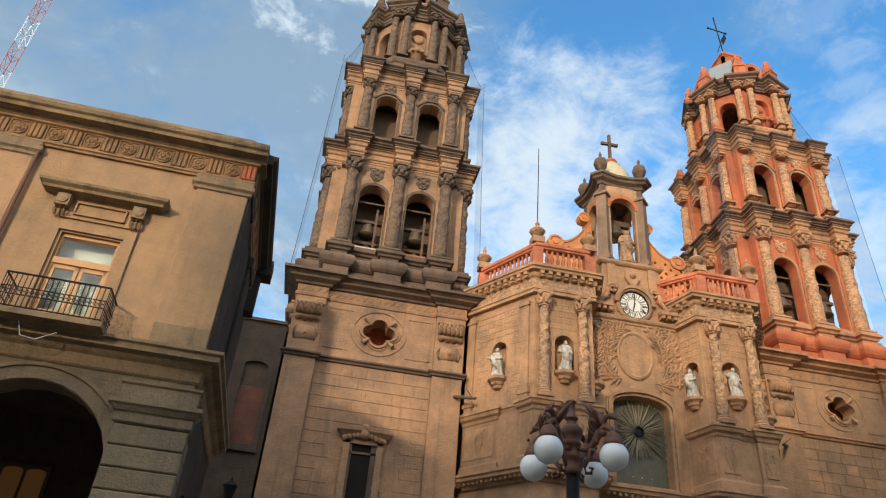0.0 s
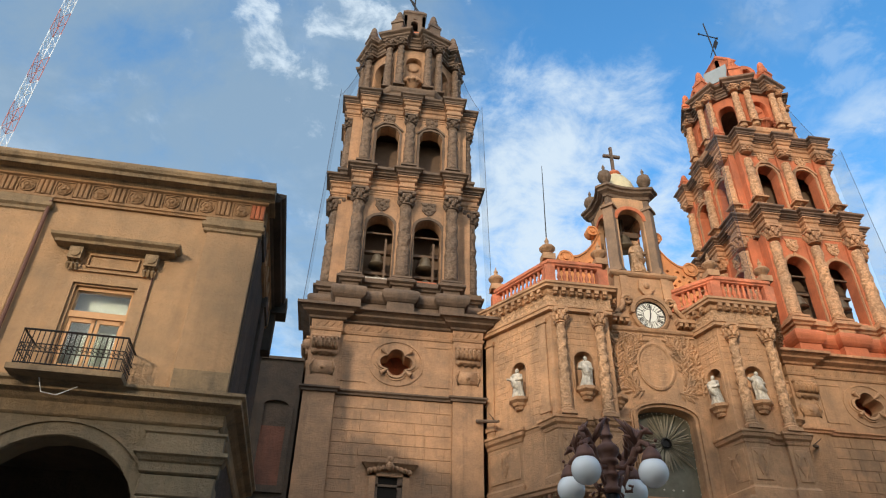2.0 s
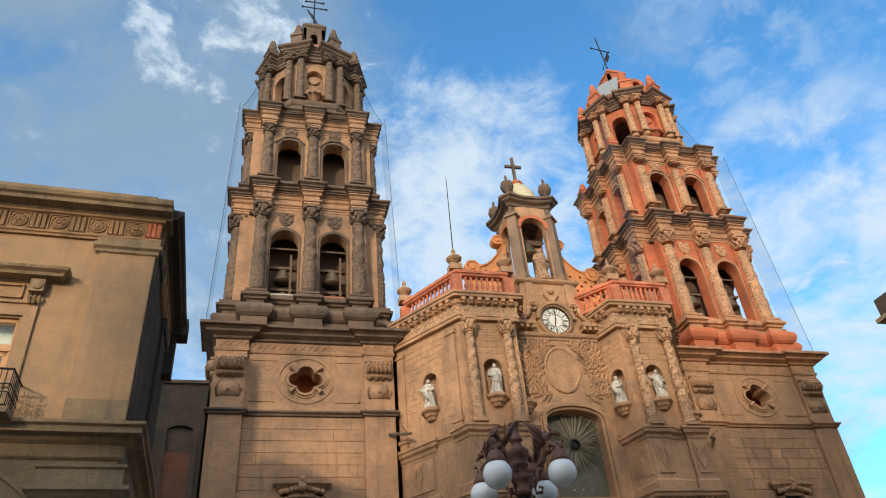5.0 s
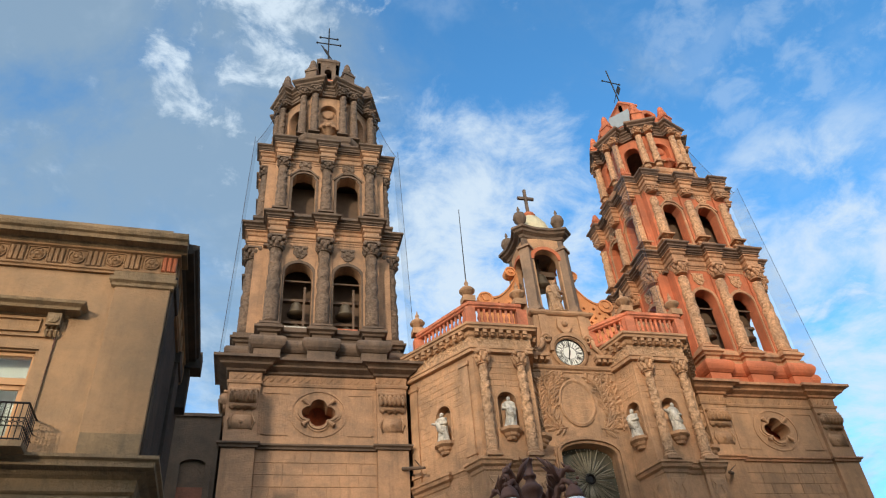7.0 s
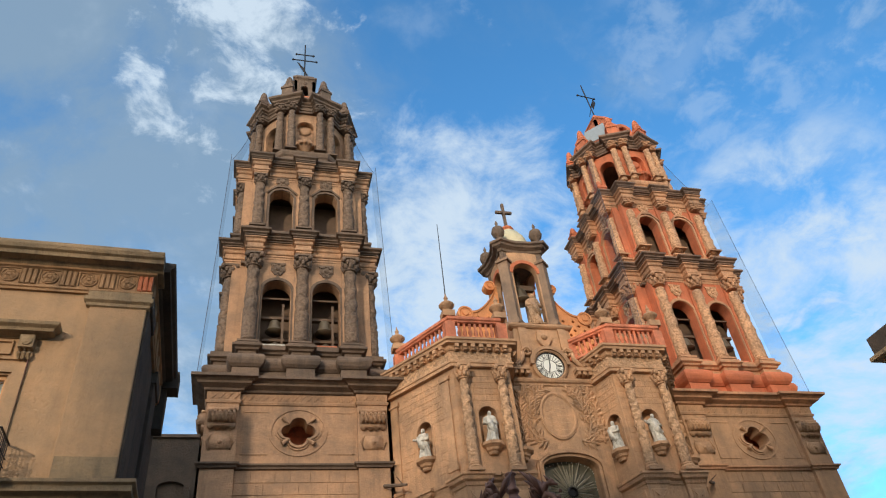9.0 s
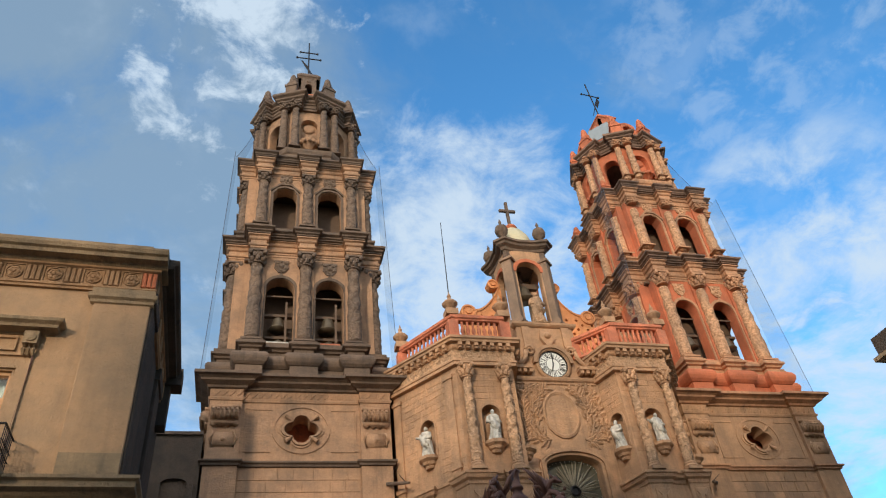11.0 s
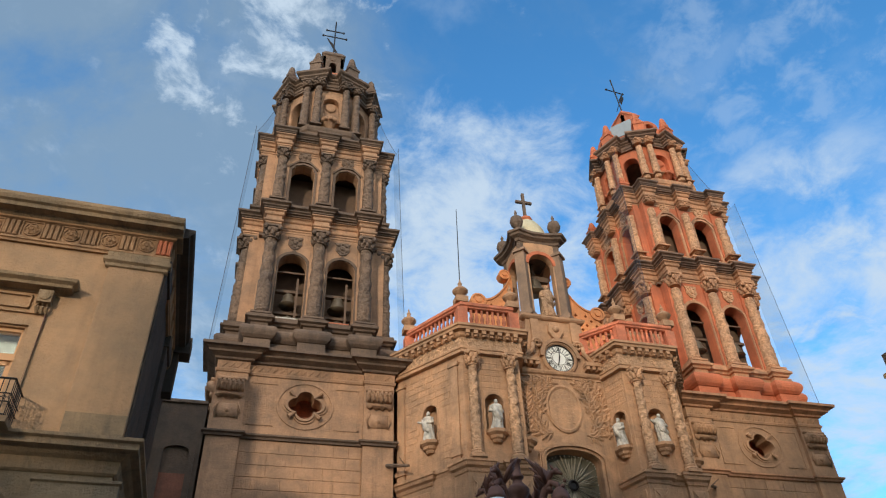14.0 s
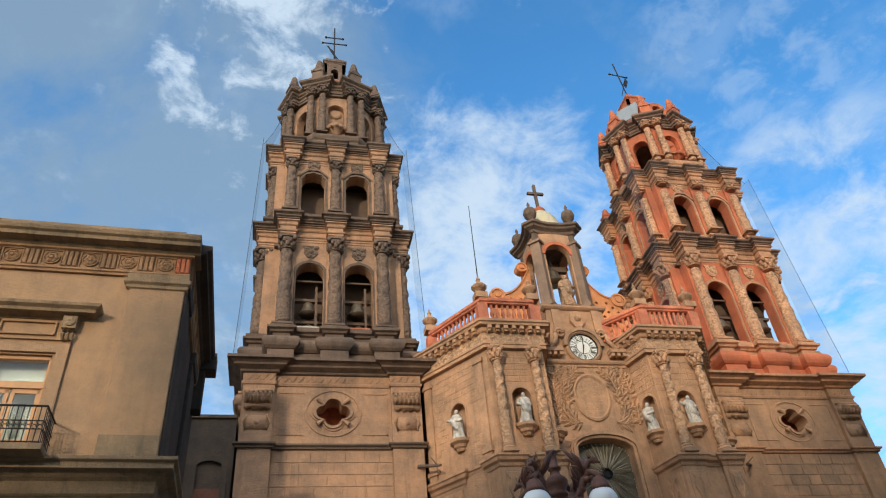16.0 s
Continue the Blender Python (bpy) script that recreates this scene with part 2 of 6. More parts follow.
CLOCK_WHITE = plain("cream_enamel", (0.72, 0.71, 0.62), 0.4, 0, 0.06, 2)
YELLOW = stone("yellow_glazed_dome", (0.60, 0.53, 0.33), rough=0.5, spread=0.15, streak=0.2)
GOLD = plain("dull_gilt_metal", (0.32, 0.28, 0.20), 0.55, 0.2, 0.5, 6)
LEAD = plain("grey_lead_sheet", (0.22, 0.25, 0.26), 0.55, 0.2, 0.2, 3)
CABLE = plain("dark_steel_cable", (0.05, 0.055, 0.065), 0.6, 0.3)
ASPHALT = stone("paving_stone", (0.20, 0.17, 0.14), spread=0.2, streak=0.1)
MASTRED = plain("red_mast_paint", (0.48, 0.19, 0.16), 0.5, 0, 0.15)
MASTWHITE = plain("white_mast_paint", (0.75, 0.75, 0.73), 0.5, 0, 0.1)
BRICK_FILL = stone("dark_red_brick_fill", (0.17, 0.075, 0.048), spread=0.4, streak=0.4)
CURTAIN = plain("grey_curtain", (0.34, 0.38, 0.35), 0.9, 0, 0.2, 2)
BULB = plain("clear_bulbs", (0.5, 0.46, 0.38), 0.15, 0, 0.05)


def glass_mat():
    m = bpy.data.materials.new("window_glass")
    m.use_nodes = True
    b = m.node_tree.nodes["Principled BSDF"]
    b.inputs["Base Color"].default_value = (0.9, 0.95, 0.93, 1)
    b.inputs["Roughness"].default_value = 0.05
    b.inputs["Transmission Weight"].default_value = 1.0
    b.inputs["IOR"].default_value = 1.45
    return m


def net_mat():
    m = bpy.data.materials.new("fine_bird_netting")
    m.use_nodes = True
    tr = m.node_tree
    out = tr.nodes["Material Output"]
    d = node(tr, "ShaderNodeBsdfDiffuse")
    d.inputs[0].default_value = (0.10, 0.13, 0.17, 1)
    t = node(tr, "ShaderNodeBsdfTransparent")
    x = node(tr, "ShaderNodeMixShader")
    x.inputs[0].default_value = 0.16
    tr.links.new(t.outputs[0], x.inputs[1])
    tr.links.new(d.outputs[0], x.inputs[2])
    tr.links.new(x.outputs[0], out.inputs[0])
    return m


def lit_pane_mat():
    m = bpy.data.materials.new("dim_amber_lit_pane")
    m.use_nodes = True
    b = m.node_tree.nodes["Principled BSDF"]
    b.inputs["Base Color"].default_value = (0.3, 0.15, 0.05, 1)
    b.inputs["Emission Color"].default_value = (1.0, 0.42, 0.10, 1)
    b.inputs["Emission Strength"].default_value = 0.025
    return m


GLASS, NET, LIT_PANE = glass_mat(), net_mat(), lit_pane_mat()


# ---- mesh tools ----
I4 = Matrix.Identity(4)


def thing(name, label, category, at=(0, 0, 0), group="", kind=""):
    ob = new(name)
    ob.location = at
    ob.empty_display_size = 0.3
    return tagged(ob, label, category, group, kind)


def mesh_of(name, bm, mat, smooth=False):
    me = bpy.data.meshes.new(name)
    bmesh.ops.recalc_face_normals(bm, faces=bm.faces[:])
    bm.to_mesh(me)
    bm.free()
    me.materials.append(mat)
    if smooth:
        for p in me.polygons:
            p.use_smooth = True
    return me


def put(name, me, parent, m=I4, label=""):
    """One object on a mesh, in world place m, under parent."""
    ob = new(name, me)
    if parent is not None:
        ob.parent = parent
        up = I4.copy()
        p = parent
        while p is not None:
            up = p.matrix_basis.copy() @ up if p.parent is None else (p.matrix_parent_inverse @ p.matrix_basis) @ up
            p = p.parent
        ob.matrix_parent_inverse = up.inverted()
    ob.matrix_basis = m
    return tagged(ob, label)


def part(name, bm, mat, parent, label="", smooth=False, m=I4):
    return put(name, mesh_of(name, bm, mat, smooth), parent, m, label)


def solo(name, bm, mat, label, category, group="", kind="", smooth=False):
    return tagged(new(name, mesh_of(name, bm, mat, smooth)), label, category, group, kind)


def box(bm, x0, x1, y0, y1, z0, z1, m=I4):
    vs = [bm.verts.new(m @ Vector(p)) for p in ((x0, y0, z0), (x1, y0, z0), (x1, y1, z0), (x0, y1, z0), (x0, y0, z1), (x1, y0, z1), (x1, y1, z1), (x0, y1, z1))]
    for f in ((3, 2, 1, 0), (4, 5, 6, 7), (0, 1, 5, 4), (1, 2, 6, 5), (2, 3, 7, 6), (3, 0, 4, 7)):
        bm.faces.new([vs[i] for i in f])


def cbox(bm, x0, x1, y0, y1, z0, z1, c=0.02, m=I4):
    """A block with worn front edges (towards -y)."""
    a = [(x0, y1, z0), (x1, y1, z0), (x1, y1, z1), (x0, y1, z1)]
    b = [(x0, y0 + c, z0), (x1, y0 + c, z0), (x1, y0 + c, z1), (x0, y0 + c, z1)]
    d = [(x0 + c, y0, z0 + c), (x1 - c, y0, z0 + c), (x1 - c, y0, z1 - c), (x0 + c, y0, z1 - c)]
    r = [[bm.verts.new(m @ Vector(p)) for p in q] for q in (a, b, d)]
    for i in range(4):
        j = (i + 1) % 4
        bm.faces.new([r[0][i], r[0][j], r[1][j], r[1][i]])
        bm.faces.new([r[1][i], r[1][j], r[2][j], r[2][i]])
    bm.faces.new(r[2])
    bm.faces.new(r[0][::-1])


def offset(poly, d):
    """A counter-clockwise outline moved outwards by d, with mitred corners."""
    n, out = len(poly), []
    for i in range(n):
        p0, p1, p2 = (Vector(poly[j % n]) for j in (i - 1, i, i + 1))
        e0, e1 = (p1 - p0).normalized(), (p2 - p1).normalized()
        n0, n1 = Vector((e0.y, -e0.x)), Vector((e1.y, -e1.x))
        k = max(0.3, 1 + n0.dot(n1))
        out.append(p1 + (n0 + n1) * (d / k))
    return out


def offset_open(line, d):
    """An open line moved to its right hand by d."""
    n, out = len(line), []
    for i in range(n):
        p1 = Vector(line[i])
        e0 = (p1 - Vector(line[i - 1])).normalized() if i else None
        e1 = (Vector(line[i + 1]) - p1).normalized() if i < n - 1 else None
        e0, e1 = e0 or e1, e1 or e0
        n0, n1 = Vector((e0.y, -e0.x)), Vector((e1.y, -e1.x))
        out.append(p1 + (n0 + n1) * (d / max(0.3, 1 + n0.dot(n1))))
    return out


def loft(bm, poly, profile, caps=True):
    """Sweeps a profile of (outward, z) round a closed outline."""
    rings = [[bm.verts.new((p.x, p.y, z)) for p in offset(poly, o)] for o, z in profile]
    n = len(poly)
    for a, b in zip(rings, rings[1:]):
        for i in range(n):
            j = (i + 1) % n
            bm.faces.new([a[i], a[j], b[j], b[i]])
    if caps:
        bm.faces.new(rings[0][::-1])
        bm.faces.new(rings[-1])


def sweep(bm, line, profile, back=-0.4):
    """Sweeps a profile of (outward, z) along an open line, closed at the back."""
    prof = [(back, profile[0][1])] + list(profile) + [(back, profile[-1][1])]
    rings = [[bm.verts.new((p.x, p.y, z)) for p in offset_open(line, o)] for o, z in prof]
    k = len(rings)
    for i in range(len(line) - 1):
        for a in range(k):
            b = (a + 1) % k
            bm.faces.new([rings[a][i], rings[a][i + 1], rings[b][i + 1], rings[b][i]])
    bm.faces.new([r[0] for r in rings])
    bm.faces.new([r[-1] for r in rings][::-1])


def lathe(bm, prof, seg=12, m=I4, wave=None, caps=True):
    """Turns a profile of (radius, z); wave(angle, z, r) may shape the radius."""
    rings = []
    for r, z in prof:
        ring = []
        for i in range(seg):
            a = 2 * math.pi * i / seg
            q = wave(a, z, r) if wave else r
            ring.append(bm.verts.new(m @ Vector((q * math.cos(a), q * math.sin(a), z))))
        rings.append(ring)
    for a, b in zip(rings, rings[1:]):
        for i in range(seg):
            j = (i + 1) % seg
            bm.faces.new([a[i], a[j], b[j], b[i]])
    if caps:
        bm.faces.new(rings[0][::-1])
        bm.faces.new(rings[-1])


def tube(bm, pts, r, seg=6, m=I4):
    """A round bar along points; r a number or one for each point."""
    pts = [Vector(p) for p in pts]
    rs = r if isinstance(r, (list, tuple)) else [r] * len(pts)
    rings = []
    for i, p in enumerate(pts):
        d = (pts[min(i + 1, len(pts) - 1)] - pts[max(i - 1, 0)]).normalized()
        q = d.to_track_quat("Z", "Y")
        rings.append([bm.verts.new(m @ (p + q @ Vector((rs[i] * math.cos(2 * math.pi * k / seg), rs[i] * math.sin(2 * math.pi * k / seg), 0)))) for k in range(seg)])
    for a, b in zip(rings, rings[1:]):
        for k in range(seg):
            j = (k + 1) % seg
            bm.faces.new([a[k], a[j], b[j], b[k]])
    bm.faces.new(rings[0][::-1])
    bm.faces.new(rings[-1])


def ball(bm, c, r, seg=12, rows=8, m=I4, sq=(1, 1, 1)):
    bmesh.ops.create_uvsphere(bm, u_segments=seg, v_segments=rows, radius=1, matrix=m @ Matrix.Translation(c) @ Matrix.Diagonal((r * sq[0], r * sq[1], r * sq[2], 1)))


def prism(bm, poly, y0, y1, m=I4):
    """A flat outline in x, z given depth from y0 to y1."""
    a = [bm.verts.new(m @ Vector((x, y0, z))) for x, z in poly]
    b = [bm.verts.new(m @ Vector((x, y1, z))) for x, z in poly]
    n = len(poly)
    for i in range(n):
        j = (i + 1) % n
        bm.faces.new([a[i], a[j], b[j], b[i]])
    bm.faces.new(a[::-1])
    bm.faces.new(b)


def arch_pts(cx, hw, spring, top, n=12):
    """Points over an opening, left to right; a half ellipse."""
    return [(cx - hw * math.cos(math.pi * i / n), spring + (top - spring) * math.sin(math.pi * i / n)) for i in range(n + 1)]


def wall(bm, x0, x1, z0, z1, y0, y1, holes, m=I4, n=12):
    """A wall from x0 to x1 pierced by arched openings (centre, half width, sill, spring, top)."""
    at = x0
    for cx, hw, sill, spring, top in sorted(holes):
        if cx - hw > at + 1e-4:
            box(bm, at, cx - hw, y0, y1, z0, z1, m)
        if sill > z0 + 1e-4:
            box(bm, cx - hw, cx + hw, y0, y1, z0, sill, m)
        pts = arch_pts(cx, hw, spring, top, n)
        prism(bm, pts + [(cx + hw, z1), (cx - hw, z1)], y0, y1, m)
        at = cx + hw
    if x1 > at + 1e-4:
        box(bm, at, x1, y0, y1, z0, z1, m)


def band_arch(bm, cx, hw, spring, top, w, y0, y1, m=I4, legs=0.0, n=14):
    """A moulded band round an arch, with legs below the spring."""
    a = arch_pts(cx, hw, spring, top, n)
    b = arch_pts(cx, hw + w, spring, top + w, n)
    if legs:
        a = [(cx - hw, spring - legs)] + a + [(cx + hw, spring - legs)]
        b = [(cx - hw - w, spring - legs)] + b + [(cx + hw + w, spring - legs)]
    for i in range(len(a) - 1):
        prism(bm, [a[i], a[i + 1], b[i + 1], b[i]], y0, y1, m)


def spiral_column(r, h, seg=18, rows=44, turns=5.0, depth=0.10, drum=0.33):
    """A carved column: a patterned lower drum and a twisted shaft above, from z = 0."""
    bm = bmesh.new()
    prof = []
    for i in range(rows + 1):
        z = h * i / rows
        swell = 1 + 0.05 * math.sin(math.pi * min(1, i / rows * 1.3))
        prof.append((r * swell * (1 - 0.14 * i / rows), z))

    def shape(a, z, q):
        f = z / h
        if f < drum:
            return q * (1.06 + 0.04 * math.sin(6 * a) * math.sin(z / r * 5))
        if f < drum + 0.03:
            return q * 1.13
        return q * (1 + depth * math.sin(2 * a - turns * 2 * math.pi * f) + 0.03 * math.sin(5 * a + 9 * f * 2 * math.pi))
    lathe(bm, prof, seg, wave=shape)
    return bm


def capital(r, h):
    """A leafy capital from z = 0: bell, two rows of leaves, corner scrolls and a square slab."""
    bm = bmesh.new()
    lathe(bm, [(r * 1.12, 0), (r * 1.16, 0.06 * h), (r * 0.95, 0.1 * h), (r * 1.0, 0.4 * h), (r * 1.3, 0.82 * h)], 12)
    for row, (z, rr, n, s) in enumerate(((0.32, 1.12, 8, 0.20), (0.58, 1.25, 8, 0.19))):
        for k in range(n):
            a = 2 * math.pi * (k + 0.5 * row) / n
            ball(bm, (r * rr * math.cos(a), r * rr * math.sin(a), z * h), h * s, 6, 4, sq=(0.75, 0.75, 1.15))
    for sx in (-1, 1):
        for sy in (-1, 1):
            ball(bm, (sx * r * 1.12, sy * r * 1.12, 0.78 * h), h * 0.17, 7, 5)
    box(bm, -r * 1.35, r * 1.35, -r * 1.35, r * 1.35, 0.86 * h, h)
    return bm


def column_base(r, h):
    bm = bmesh.new()
    box(bm, -r * 1.5, r * 1.5, -r * 1.5, r * 1.5, 0, 0.36 * h)
    lathe(bm, [(r * 1.4, 0.36 * h), (r * 1.48, 0.48 * h), (r * 1.3, 0.62 * h), (r * 1.2, 0.7 * h), (r * 1.28, 0.84 * h), (r * 1.08, h)], 14)
    return bm


def finial(h, r):
    """An urn on a square foot with a pointed tip, from z = 0."""
    bm = bmesh.new()
    box(bm, -r * 0.8, r * 0.8, -r * 0.8, r * 0.8, 0, 0.22 * h)
    lathe(bm, [(r * 0.5, 0.22 * h), (r * 0.42, 0.30 * h), (r * 0.95, 0.44 * h), (r * 1.05, 0.50 * h), (r * 0.8, 0.58 * h), (r * 0.32, 0.66 * h), (r * 0.22, 0.74 * h), (r * 0.3, 0.80 * h), (r * 0.14, 0.88 * h), (0.02, h)], 12)
    return bm


def pinnacle(h, r):
    """A square pedestal with a moulded cap and a tapering ribbed spire, from z = 0."""
    bm = bmesh.new()
    box(bm, -r, r, -r, r, 0, 0.36 * h)
    box(bm, -r * 1.15, r * 1.15, -r * 1.15, r * 1.15, 0.36 * h, 0.43 * h)
    box(bm, -r * 0.9, r * 0.9, -r * 0.9, r * 0.9, 0.43 * h, 0.52 * h)
    lathe(bm, [(r * 0.98, 0.52 * h), (r * 1.0, 0.6 * h), (r * 0.72, 0.68 * h), (r * 0.78, 0.72 * h), (r * 0.60, 0.82 * h), (r * 0.60, 0.86 * h), (r * 0.42, 0.95 * h), (r * 0.2, h)], 8)
    return bm


def statue_mesh(h, seed, arm=0):
    """A plain draped standing form on a small foot, from z = 0, facing -y."""
    rnd = random.Random(seed)
    ph = rnd.uniform(0, 6)
    bm = bmesh.new()
    prof = [(0.17, 0), (0.175, 0.05), (0.155, 0.2), (0.135, 0.4), (0.145, 0.55), (0.15, 0.66), (0.155, 0.76), (0.12, 0.815), (0.055, 0.84), (0.045, 0.86)]

    def fold(a, z, q):
        k = max(0, 1 - z / (0.8 * h))
        deep = 0.20 * k * math.sin(8 * a + ph + 4 * z / h) + 0.08 * k * math.sin(17 * a - ph)
        return q * (1 + deep + 0.07 * math.sin(3 * a + ph * 2 + 7 * z / h)) * (1.0 + 0.14 * math.cos(2 * a) * min(1, z / h))
    dense = []
    for (r0, z0), (r1, z1) in zip(prof, prof[1:]):
        for i in range(4):
            f = i / 4
            dense.append(((r0 + (r1 - r0) * f) * h, (z0 + (z1 - z0) * f) * h))
    dense.append((prof[-1][0] * h, prof[-1][1] * h))
    lathe(bm, dense, 32, wave=fold)
    # weight on one leg: the body bends to one side
    for v in bm.verts:
        v.co.x += 0.035 * h * math.sin(math.pi * v.co.z / h * 1.3 + ph)
        v.co.y -= 0.02 * h * math.sin(math.pi * v.co.z / h)
    ball(bm, (0.01 * h, -0.02 * h, 0.92 * h), 0.065 * h, 12, 9, sq=(0.9, 1, 1.2))
    ball(bm, (0.0, -0.055 * h, 0.885 * h), 0.04 * h, 8, 6, sq=(0.9, 0.8, 1.2))
    for s in (-1, 1):
        if arm and s == arm:
            pts = [(s * 0.13 * h, 0, 0.77 * h), (s * 0.21 * h, -0.05 * h, 0.68 * h), (s * 0.33 * h, -0.10 * h, 0.73 * h)]
        else:
            pts = [(s * 0.13 * h, 0, 0.77 * h), (s * 0.19 * h, -0.03 * h, 0.60 * h), (s * 0.07 * h, -0.15 * h, 0.57 * h)]
        tube(bm, pts, [0.055 * h, 0.055 * h, 0.035 * h], 8)
        ball(bm, pts[-1], 0.033 * h, 8, 6)
    # cloak hanging from one shoulder
    prism(bm, [(-0.15 * h, 0.76 * h), (0.02 * h, 0.62 * h), (0.16 * h, 0.34 * h), (0.10 * h, 0.24 * h), (-0.10 * h, 0.40 * h)], -0.165 * h, -0.10 * h)
    box(bm, -0.2 * h, 0.2 * h, -0.17 * h, 0.17 * h, -0.03 * h, 0.01 * h)
    return bm


def bell_mesh(r):
    bm = bmesh.new()
    lathe(bm, [(r, 0), (r * 0.97, 0.08 * r), (r * 0.78, 0.4 * r), (r * 0.62, 0.9 * r), (r * 0.55, 1.25 * r), (r * 0.42, 1.42 * r), (r * 0.16, 1.5 * r), (r * 0.12, 1.75 * r)], 20)
    return bm


def place(x, y, z, turn=0.0):
    return Matrix.Translation((x, y, z)) @ Matrix.Rotation(turn, 4, "Z")


def along(p, q):
    """Frame whose x runs from p to q (in plan) and whose -y faces out to the right hand of that way."""
    p, q = Vector(p), Vector(q)
    return Matrix.Translation((p.x, p.y, 0)) @ Matrix.Rotation(math.atan2(q.y - p.y, q.x - p.x), 4, "Z"), (q - p).length


# ---- ground ----
bm = bmesh.new()
box(bm, -900, 900, -900, 900, -0.6, 0)
solo("ground", bm, ASPHALT, "grey stone paving of the plaza and streets", "ground", kind="structure")


# ---- bell towers ----
def square(w, b=None, s=0.0):
    """Outline of half width w; the middle of each side, b to each hand, steps in by s."""
    out = []
    for k in range(4):
        c, d = (1, 0, -1, 0)[k], (0, 1, 0, -1)[k]
        pts = [(-w, -w)] if b is None else [(-w, -w), (-b, -w), (-b, -w + s), (b, -w + s), (b, -w)]
        out += [(x * c - y * d, x * d + y * c) for x, y in pts]
    return out


def notched(h, n, breaks, bd):
    """Square outline with notched corners; each side lies h out, reaches n to each hand and comes forward by bd at the breaks."""
    side = [(-n, -n), (-n, -h - (bd if breaks[0][0] <= -n else 0))]
    for a, b in breaks:
        if a > -n:
            side += [(a, -h), (a, -h - bd)]
        if b < n:
            side += [(b, -h - bd), (b, -h)]
    side += [(n, -h - (bd if breaks[-1][1] >= n else 0))]
    out = []
    for k in range(4):
        c, d = (1, 0, -1, 0)[k], (0, 1, 0, -1)[k]
        out += [(x * c - y * d, x * d + y * c) for x, y in side]
    return out


def moved(poly, x, y):
    return [(a + x, b + y) for a, b in poly]


def octagon(apothem):
    r = apothem / math.cos(math.pi / 8)
    return [(r * math.cos(math.pi * (2 * k + 1) / 8 - math.pi / 2 - math.pi / 4), r * math.sin(math.pi * (2 * k + 1) / 8 - math.pi / 2 - math.pi / 4)) for k in range(8)]


TY = 4.8  # depth of the tower axes


def quatrefoil(n=56):
    """Outline of a four-lobed opening of radius 1."""
    pts = []
    for i in range(n):
        a = 2 * math.pi * (i + 0.5) / n
        off = (a + math.pi / 4) % (math.pi / 2) - math.pi / 4
        r = 0.52 * math.cos(off) + math.sqrt(0.48 ** 2 - (0.52 * math.sin(off)) ** 2)
        pts.append((r * math.cos(a), r * math.sin(a)))
    return pts


def holed_plate(bm, inner, x0, x1, z0, z1, y0, y1):
    """A slab in x, z with an opening of the given outline through it."""
    cx, cz = sum(p[0] for p in inner) / len(inner), sum(p[1] for p in inner) / len(inner)
    outer = []
    for x, z in inner:
        dx, dz = x - cx, z - cz
        k = min((((x1 if dx > 0 else x0) - cx) / dx) if abs(dx) > 1e-6 else 1e9, (((z1 if dz > 0 else z0) - cz) / dz) if abs(dz) > 1e-6 else 1e9)
        outer.append((cx + dx * k, cz + dz * k))
    n = len(inner)
    rings = [[bm.verts.new((x, y, z)) for x, z in ring] for ring, y in ((outer, y0), (inner, y0), (inner, y1), (outer, y1))]
    corners = [(x0, z0), (x1, z0), (x1, z1), (x0, z1)]
    for i in range(n):
        j = (i + 1) % n
        for a, b in zip(rings, rings[1:]):
            bm.faces.new([a[i], a[j], b[j], b[i]])
        (ax, az), (bx, bz) = outer[i], outer[j]
        if abs(ax - bx) > 1e-5 and abs(az - bz) > 1e-5:
            c = min(corners, key=lambda q: abs(q[0] - (ax + bx) / 2) + abs(q[1] - (az + bz) / 2))
            v = bm.verts.new((c[0], y0, c[1]))
            bm.faces.new([rings[0][i], v, rings[0][j]])


def bracket(bm, x, y, z0, z1, w):
    """A bulging fluted bracket over a scalloped apron."""
    h = z1 - z0
    zc, r = z0 + h * 0.72, 0.30
    tube(bm, [(x - w, y - 0.04, zc), (x + w, y - 0.04, zc)], r, 20)
    for k in range(6):
        u = x - w + 2 * w * (k + 0.5) / 6
        tube(bm, [(u, y - 0.04 - r * math.sin(a), zc + r * math.cos(a)) for a in (0.1, 0.6, 1.1, 1.6, 2.1, 2.6)], [w * 0.1, w * 0.15, w * 0.16, w * 0.16, w * 0.14, w * 0.1], 6)
    box(bm, x - w * 1.05, x + w * 1.05, y - 0.20, y + 0.02, zc + r + 0.02, zc + r + 0.16)
    prism(bm, [(x - w * 1.0, z0 + h * 0.60), (x - w * 1.0, z0 + h * 0.52), (x - w * 0.75, z0 + h * 0.47), (x - w * 0.5, z0 + h * 0.53), (x - w * 0.25, z0 + h * 0.46), (x, z0 + h * 0.52), (x + w * 0.25, z0 + h * 0.46), (x + w * 0.5, z0 + h * 0.53), (x + w * 0.75, z0 + h * 0.47), (x + w * 1.0, z0 + h * 0.52), (x + w * 1.0, z0 + h * 0.60)], y - 0.15, y + 0.02)
    box(bm, x - w * 0.72, x + w * 0.72, y - 0.05, y + 0.02, z0 + h * 0.08, z0 + h * 0.36)
    ball(bm, (x, y - 0.02, z0 + h * 0.22), w * 0.2, 8, 6)
    for s in (-1, 1):
        tube(bm, [(x + s * w * 0.7, y - 0.05, z0 + h * 0.38), (x + s * w * 0.95, y - 0.05, z0 + h * 0.22), (x + s * w * 0.75, y - 0.03, z0 + h * 0.06)], 0.05, 6)


